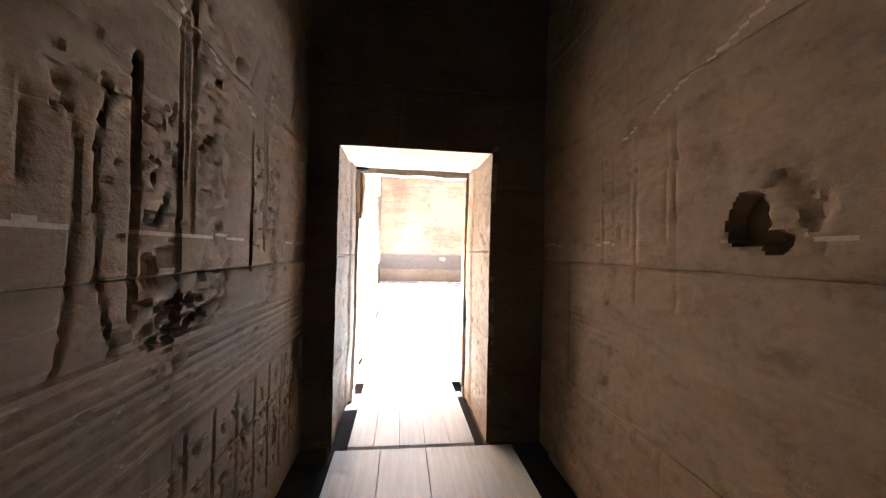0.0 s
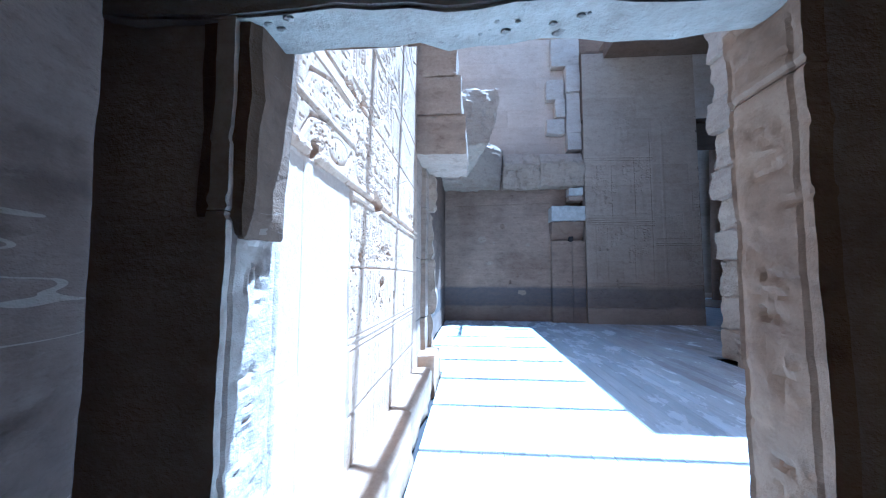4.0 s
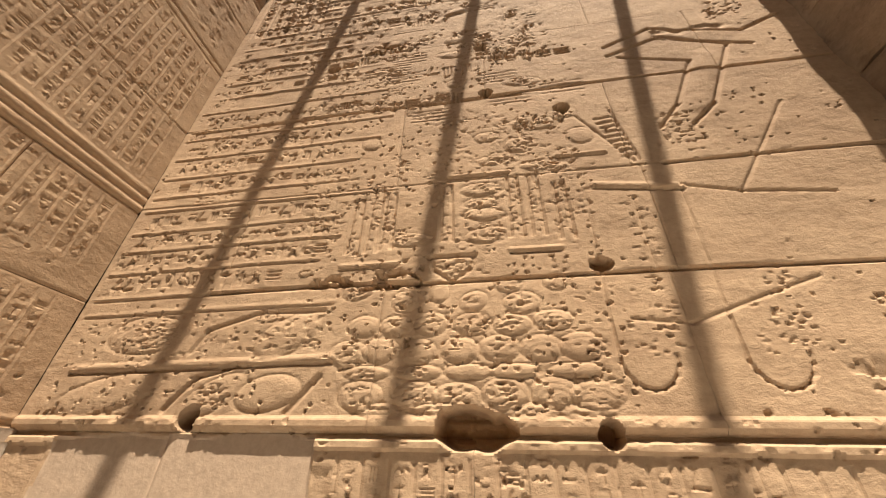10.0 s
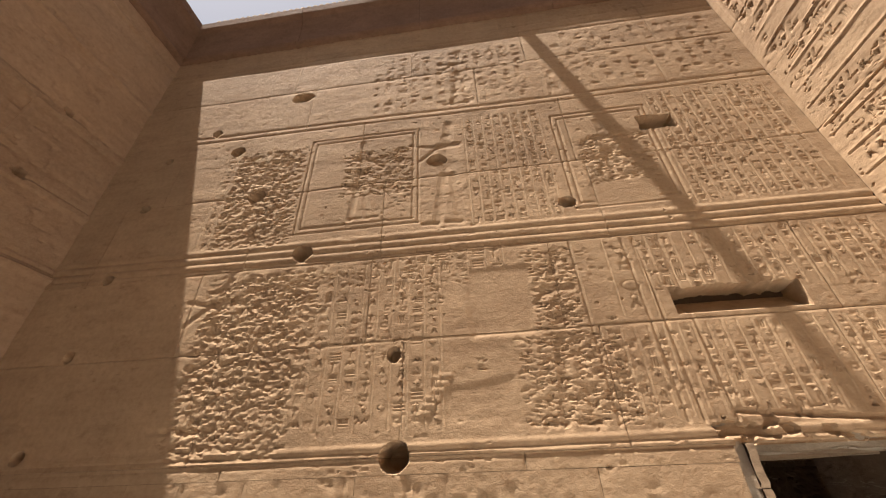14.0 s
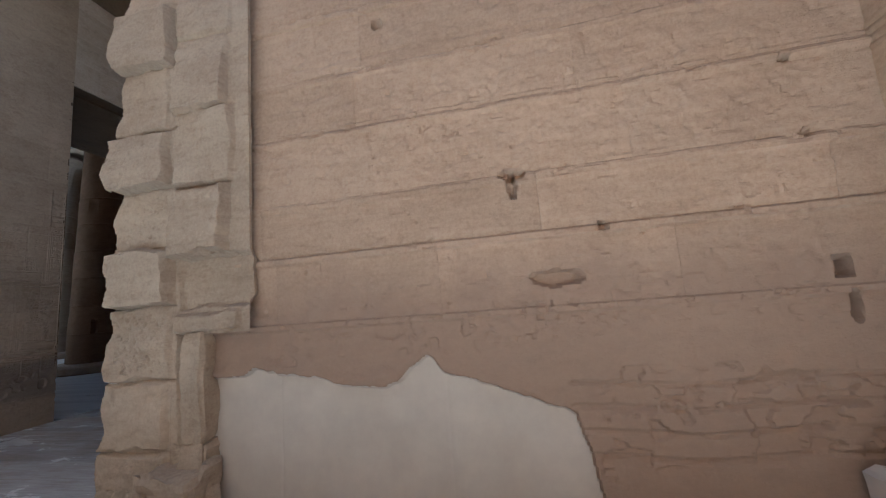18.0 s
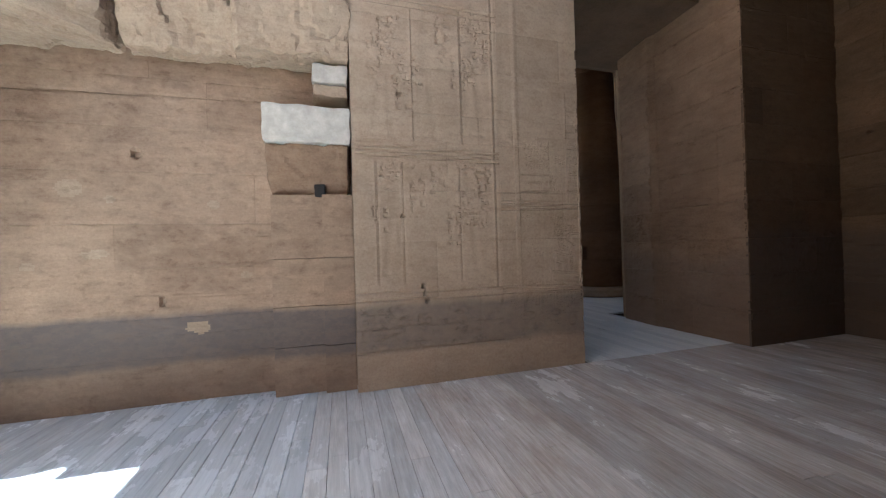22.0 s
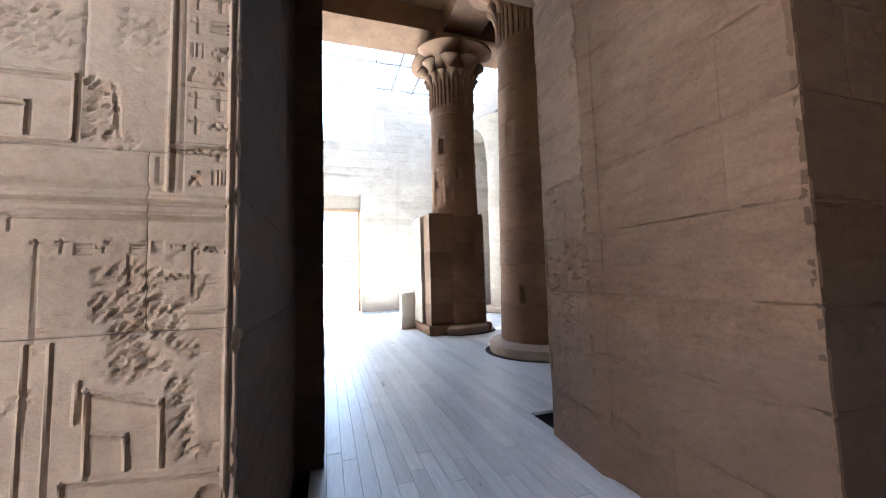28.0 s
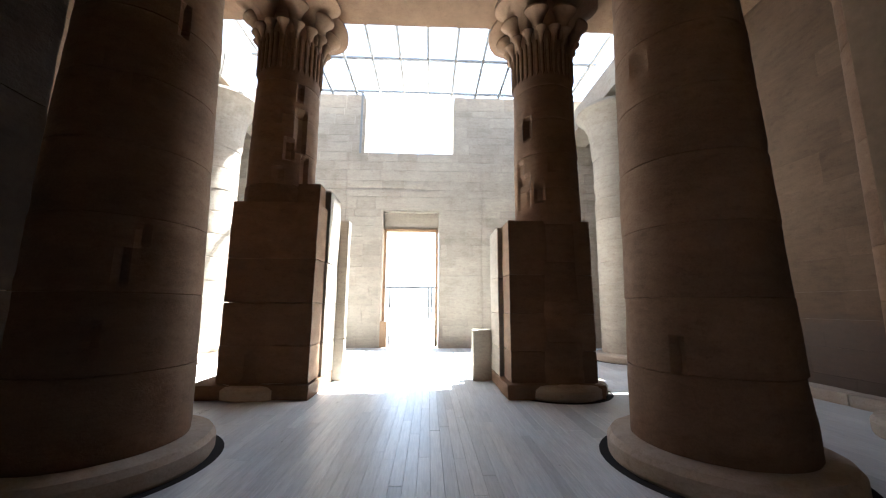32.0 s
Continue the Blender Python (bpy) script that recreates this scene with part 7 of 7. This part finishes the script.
def base_and_shaft(col, r0, r1, top, mat, seed, base_r=1.12, slots=()):
    lathe("base", [(0.3, 0.0), (base_r, 0.0), (base_r + 0.02, 0.04), (base_r + 0.02, 0.2), (base_r - 0.03, 0.27), (base_r - 0.1, 0.29), (0.3, 0.29)], SAND_PALE, col, 96, 0.02, seed, "pale worn round stone base")
    n = 9
    for k in range(n):
        a, b = 0.29 + (top - 0.29) * k / n, 0.29 + (top - 0.29) * (k + 1) / n
        ra, rb = r0 + (r1 - r0) * k / n, r0 + (r1 - r0) * (k + 1) / n
        rows = [(ra - 0.012, a + 0.001), (ra - 0.004, a + 0.004), (ra, a + 0.014), *[(ra + (rb - ra) * q / 12, a + (b - a) * q / 12) for q in range(1, 12)], (rb, b - 0.014), (rb - 0.004, b - 0.004), (rb - 0.012, b - 0.001)]
        lathe("drum", rows, mat, col, 72, 0.014, seed * 10 + k, slots=slots)


def umbel(h, r):
    """A papyrus bell with a thick round lip."""
    return smooth_rows([(r * 0.3, 0), (r * 0.34, h * 0.3), (r * 0.46, h * 0.55), (r * 0.68, h * 0.74), (r * 0.92, h * 0.86), (r, h * 0.9), (r * 1.01, h * 0.96), (r * 0.95, h), (r * 0.4, h * 1.0), (0.001, h * 1.0)], 20)


def composite_column(seed, slots=(), r0=0.83, base_r=1.12):
    col = thing("column", "tall brown sandstone column with a flaring plant capital", "column", "hall columns")
    base_and_shaft(col, r0, 0.74, 8.1, SAND_COL, seed, base_r, slots)
    lathe("neck", [(0.74, 8.1), (0.74, 8.3), (0.8, 9.0), (0.85, 9.5), (0.8, 9.75)], SAND_COL, col, 48)
    reed = lathe("reed", smooth_rows([(0.0005, 7.5), (0.045, 7.52), (0.045, 8.3), (0.06, 8.42), (0.03, 8.46)], 8), SAND_COL, col, 8, centre=(0, 0))
    reed.location = (0.755, 0, 0)
    for k in range(1, 34):
        o = new("reed", reed.data)
        o.parent = col
        o.location = (0.755 * math.cos(k * 2 * math.pi / 34), 0.755 * math.sin(k * 2 * math.pi / 34), 0)
    for n, rad, z0, h, r, tilt, off in ((4, 0.46, 8.62, 1.12, 0.8, 16, 0.5), (8, 0.7, 8.5, 0.74, 0.3, 18, 0.5), (16, 0.74, 8.3, 0.46, 0.15, 14, 0.25)):
        first = None
        for k in range(n):
            a = (k + off) * 2 * math.pi / n
            if first is None:
                first = lathe("petal", umbel(h, r), SAND_COL, col, 28)
                o = first
            else:
                o = new("petal", first.data)
                o.parent = col
            o.matrix_local = Matrix.Translation((rad * math.cos(a), rad * math.sin(a), z0)) @ Matrix.Rotation(a, 4, "Z") @ Matrix.Rotation(radians(tilt), 4, "Y")
    boxes("abacus", [(-0.72, 0.72, -0.72, 0.72, 9.7, 10.03)], SAND_COL, col, bevel=0.02)
    return col


def palm_column(seed):
    col = thing("column", "pale sandstone column with a ribbed bell capital", "column", "hall columns")
    base_and_shaft(col, 0.84, 0.76, 7.6, SAND_HALL, seed)
    prof = smooth_rows([(0.77, 7.6), (0.8, 7.8), (0.8, 8.4), (0.88, 8.9), (1.05, 9.3), (1.3, 9.55), (1.33, 9.62), (1.28, 9.66), (0.5, 9.66)], 24)
    bell = lathe("capital", prof, SAND_HALL, col, 96)
    n = len(bell.data.vertices)
    co = np.empty(n * 3, np.float32)
    bell.data.vertices.foreach_get("co", co)
    co = co.reshape(-1, 3)
    ang = np.arctan2(co[:, 1], co[:, 0])
    f = 1 + 0.03 * np.abs(np.cos(ang * 16)) * np.clip((co[:, 2] - 7.8) * 2, 0, 1)
    co[:, :2] *= f[:, None]
    bell.data.vertices.foreach_set("co", co.ravel())
    boxes("abacus", [(-0.6, 0.6, -0.6, 0.6, 9.66, 9.92)], SAND_HALL, col, bevel=0.02)
    return col


# angle, height, half-width in degrees, half-height, depth of sockets and losses
LOSSES = {
    (4.3, 21.15): ((300, 1.6, 3.5, 0.12, 0.06), (310, 2.3, 3, 0.2, 0.05), (320, 2.7, 4, 0.1, 0.05), (290, 4.6, 8, 0.3, 0.03), (330, 5.6, 3.5, 0.2, 0.07)),
    (11.85, 21.05): ((215, 1.36, 4, 0.19, 0.09), (222, 1.3, 8, 0.1, 0.03), (250, 3.6, 10, 0.3, 0.015), (200, 5.2, 6, 0.2, 0.03)),
    (4.58, 25.1): ((278, 6.25, 6, 0.16, 0.1), (300, 5.5, 6, 0.25, 0.12), (318, 6.0, 8, 0.5, 0.1), (285, 4.9, 5, 0.14, 0.09), (330, 5.0, 9, 0.4, 0.1), (312, 7.0, 5, 0.2, 0.08)),
    (11.18, 25.0): ((222, 6.2, 7, 0.26, 0.1), (208, 4.6, 14, 0.4, 0.05), (240, 4.5, 8, 0.2, 0.06), (262, 5.2, 4, 0.15, 0.05), (200, 5.1, 6, 0.3, 0.05)),
}
for q, ((x, y), slots) in enumerate(LOSSES.items()):
    composite_column(q + 1, slots, *((0.95, 1.22) if y < 22 else ())).location = (x, y, 0)
first = composite_column(7)
first.location = (0.0, 21.3, 0)
copy_thing(first, pose(16.0, 21.3, 0, 0, 0, 300))
palm = palm_column(5)
palm.location = (0.2, 29.6, 0)
copy_thing(palm, pose(15.5, 29.6, 0, 0, 0, 70))
# Dark rings laid on the boards as the shade of gaps round the bases.
for x, y, q in ((4.3, 21.15, 1.24), (11.85, 21.05, 1.24), (11.18, 25.0, 1.14), (15.5, 29.6, 1.14)):
    bm = bmesh.new()
    ring = [[bm.verts.new((x + (q + r) * math.cos(a * math.pi / 36), y + (q + r) * math.sin(a * math.pi / 36), 0.004)) for a in range(72)] for r in (-0.1, 0.11)]
    for k in range(72):
        bm.faces.new((ring[0][k], ring[0][(k + 1) % 72], ring[1][(k + 1) % 72], ring[1][k]))
    tagged(part("floor_gap_shade", bm, DARK), "flat dark ring standing for the shaded gap round a column base", "gap", kind="structure")

# screen walls between the second pair of columns
sr = thing("screen_wall", "squared stone screen wall built against a column", "screen wall", "screen walls")
for q, (z0, z1) in enumerate(((0.3, 0.95), (0.954, 1.75), (1.754, 2.6), (2.604, 3.84))):
    rough_stone("stone_block", 10.03, 11.9, 24.28, 25.0, z0, z1, SAND_COL, sr, 0.008, 200 + q, 6)
    rough_stone("stone_block", 9.72 + 0.2, 10.6, 25.004, 26.1, z0, z1, SAND_HALL, sr, 0.01, 210 + q, 5)
rough_stone("plinth", 9.9, 12.0, 24.1, 26.2, 0.0, 0.3, SAND_COL, sr, 0.02, 220, 6)
rough_stone("door_lip", 9.42, 9.9, 25.95, 26.3, 0.0, 1.3, SAND_HALL, sr, 0.02, 221, 5, "broken low door lip")
sl = thing("screen_wall", "squared stone screen wall with a stepped broken top", "screen wall", "screen walls")
for q, (z0, z1) in enumerate(((0.3, 1.05), (1.054, 1.95), (1.954, 2.9), (2.904, 4.18))):
    rough_stone("stone_block", 3.9, 5.78, 24.28, 25.0, z0, z1, SAND_COL, sl, 0.01, 230 + q, 6)
    rough_stone("stone_block", 5.2, 5.84, 25.004, 26.0, z0, z1 + (0.5 if q == 3 else 0), SAND_HALL, sl, 0.01, 240 + q, 5)
    rough_stone("door_lip", 5.7, 6.08, 26.0, 26.3, z0 - (0.3 if q == 0 else 0), z1, SAND_HALL, sl, 0.015, 250 + q, 5)
rough_stone("plinth", 3.4, 5.85, 24.1, 26.0, 0.0, 0.3, SAND_COL, sl, 0.02, 260, 6)
rough_stone("stone_block", 5.0, 5.7, 24.6, 25.3, 4.2, 4.72, SAND_COL, sl, 0.02, 261, 5)

# white-painted barrier post in the vestibule
bp = thing("barrier_post", "whitish wooden barrier post on splayed feet", "barrier post")
rough_stone("post", 9.40, 9.50, 11.70, 11.80, 0.08, 0.8, BLOCK_PALE, bp, 0.006, 1, 4)
for a in (20, 110, 200, 290):
    f = boxes("foot", [(0.0, 0.17, -0.03, 0.03, 0.0, 0.08)], BLOCK_PALE, bp, bevel=0.012)
    f.matrix_local = pose(9.45, 11.75, 0, 0, 0, a)
boxes("collar", [(9.37, 9.53, 11.67, 11.83, 0.05, 0.14)], BLOCK_PALE, bp, bevel=0.02)
boxes("cap", [(9.385, 9.515, 11.685, 11.815, 0.8, 0.835)], BLOCK_PALE, bp, bevel=0.012)

# broken stones and a plank along the foot of the vestibule's south wall
for k, (x, y, w, h) in enumerate(((8.75, 11.34, 0.3, 0.16), (9.2, 11.3, 0.2, 0.12), (9.75, 11.33, 0.26, 0.3), (10.15, 11.36, 0.34, 0.2), (10.7, 11.3, 0.22, 0.14))):
    tagged(rough_stone("loose_stone", x, x + w, y - 0.1, y + 0.12, 0.0, h, BROKEN, None, 0.03, 300 + k, 6, freq=3, facet=True), "broken grey-brown stone at the foot of a dim wall", "rock", "fallen stones")
tagged(boxes("plank", [(8.1, 11.2, 11.5, 11.62, 0.001, 0.035)], WOOD_Y, bevel=0.006), "pale loose plank lying along the wall", "plank")
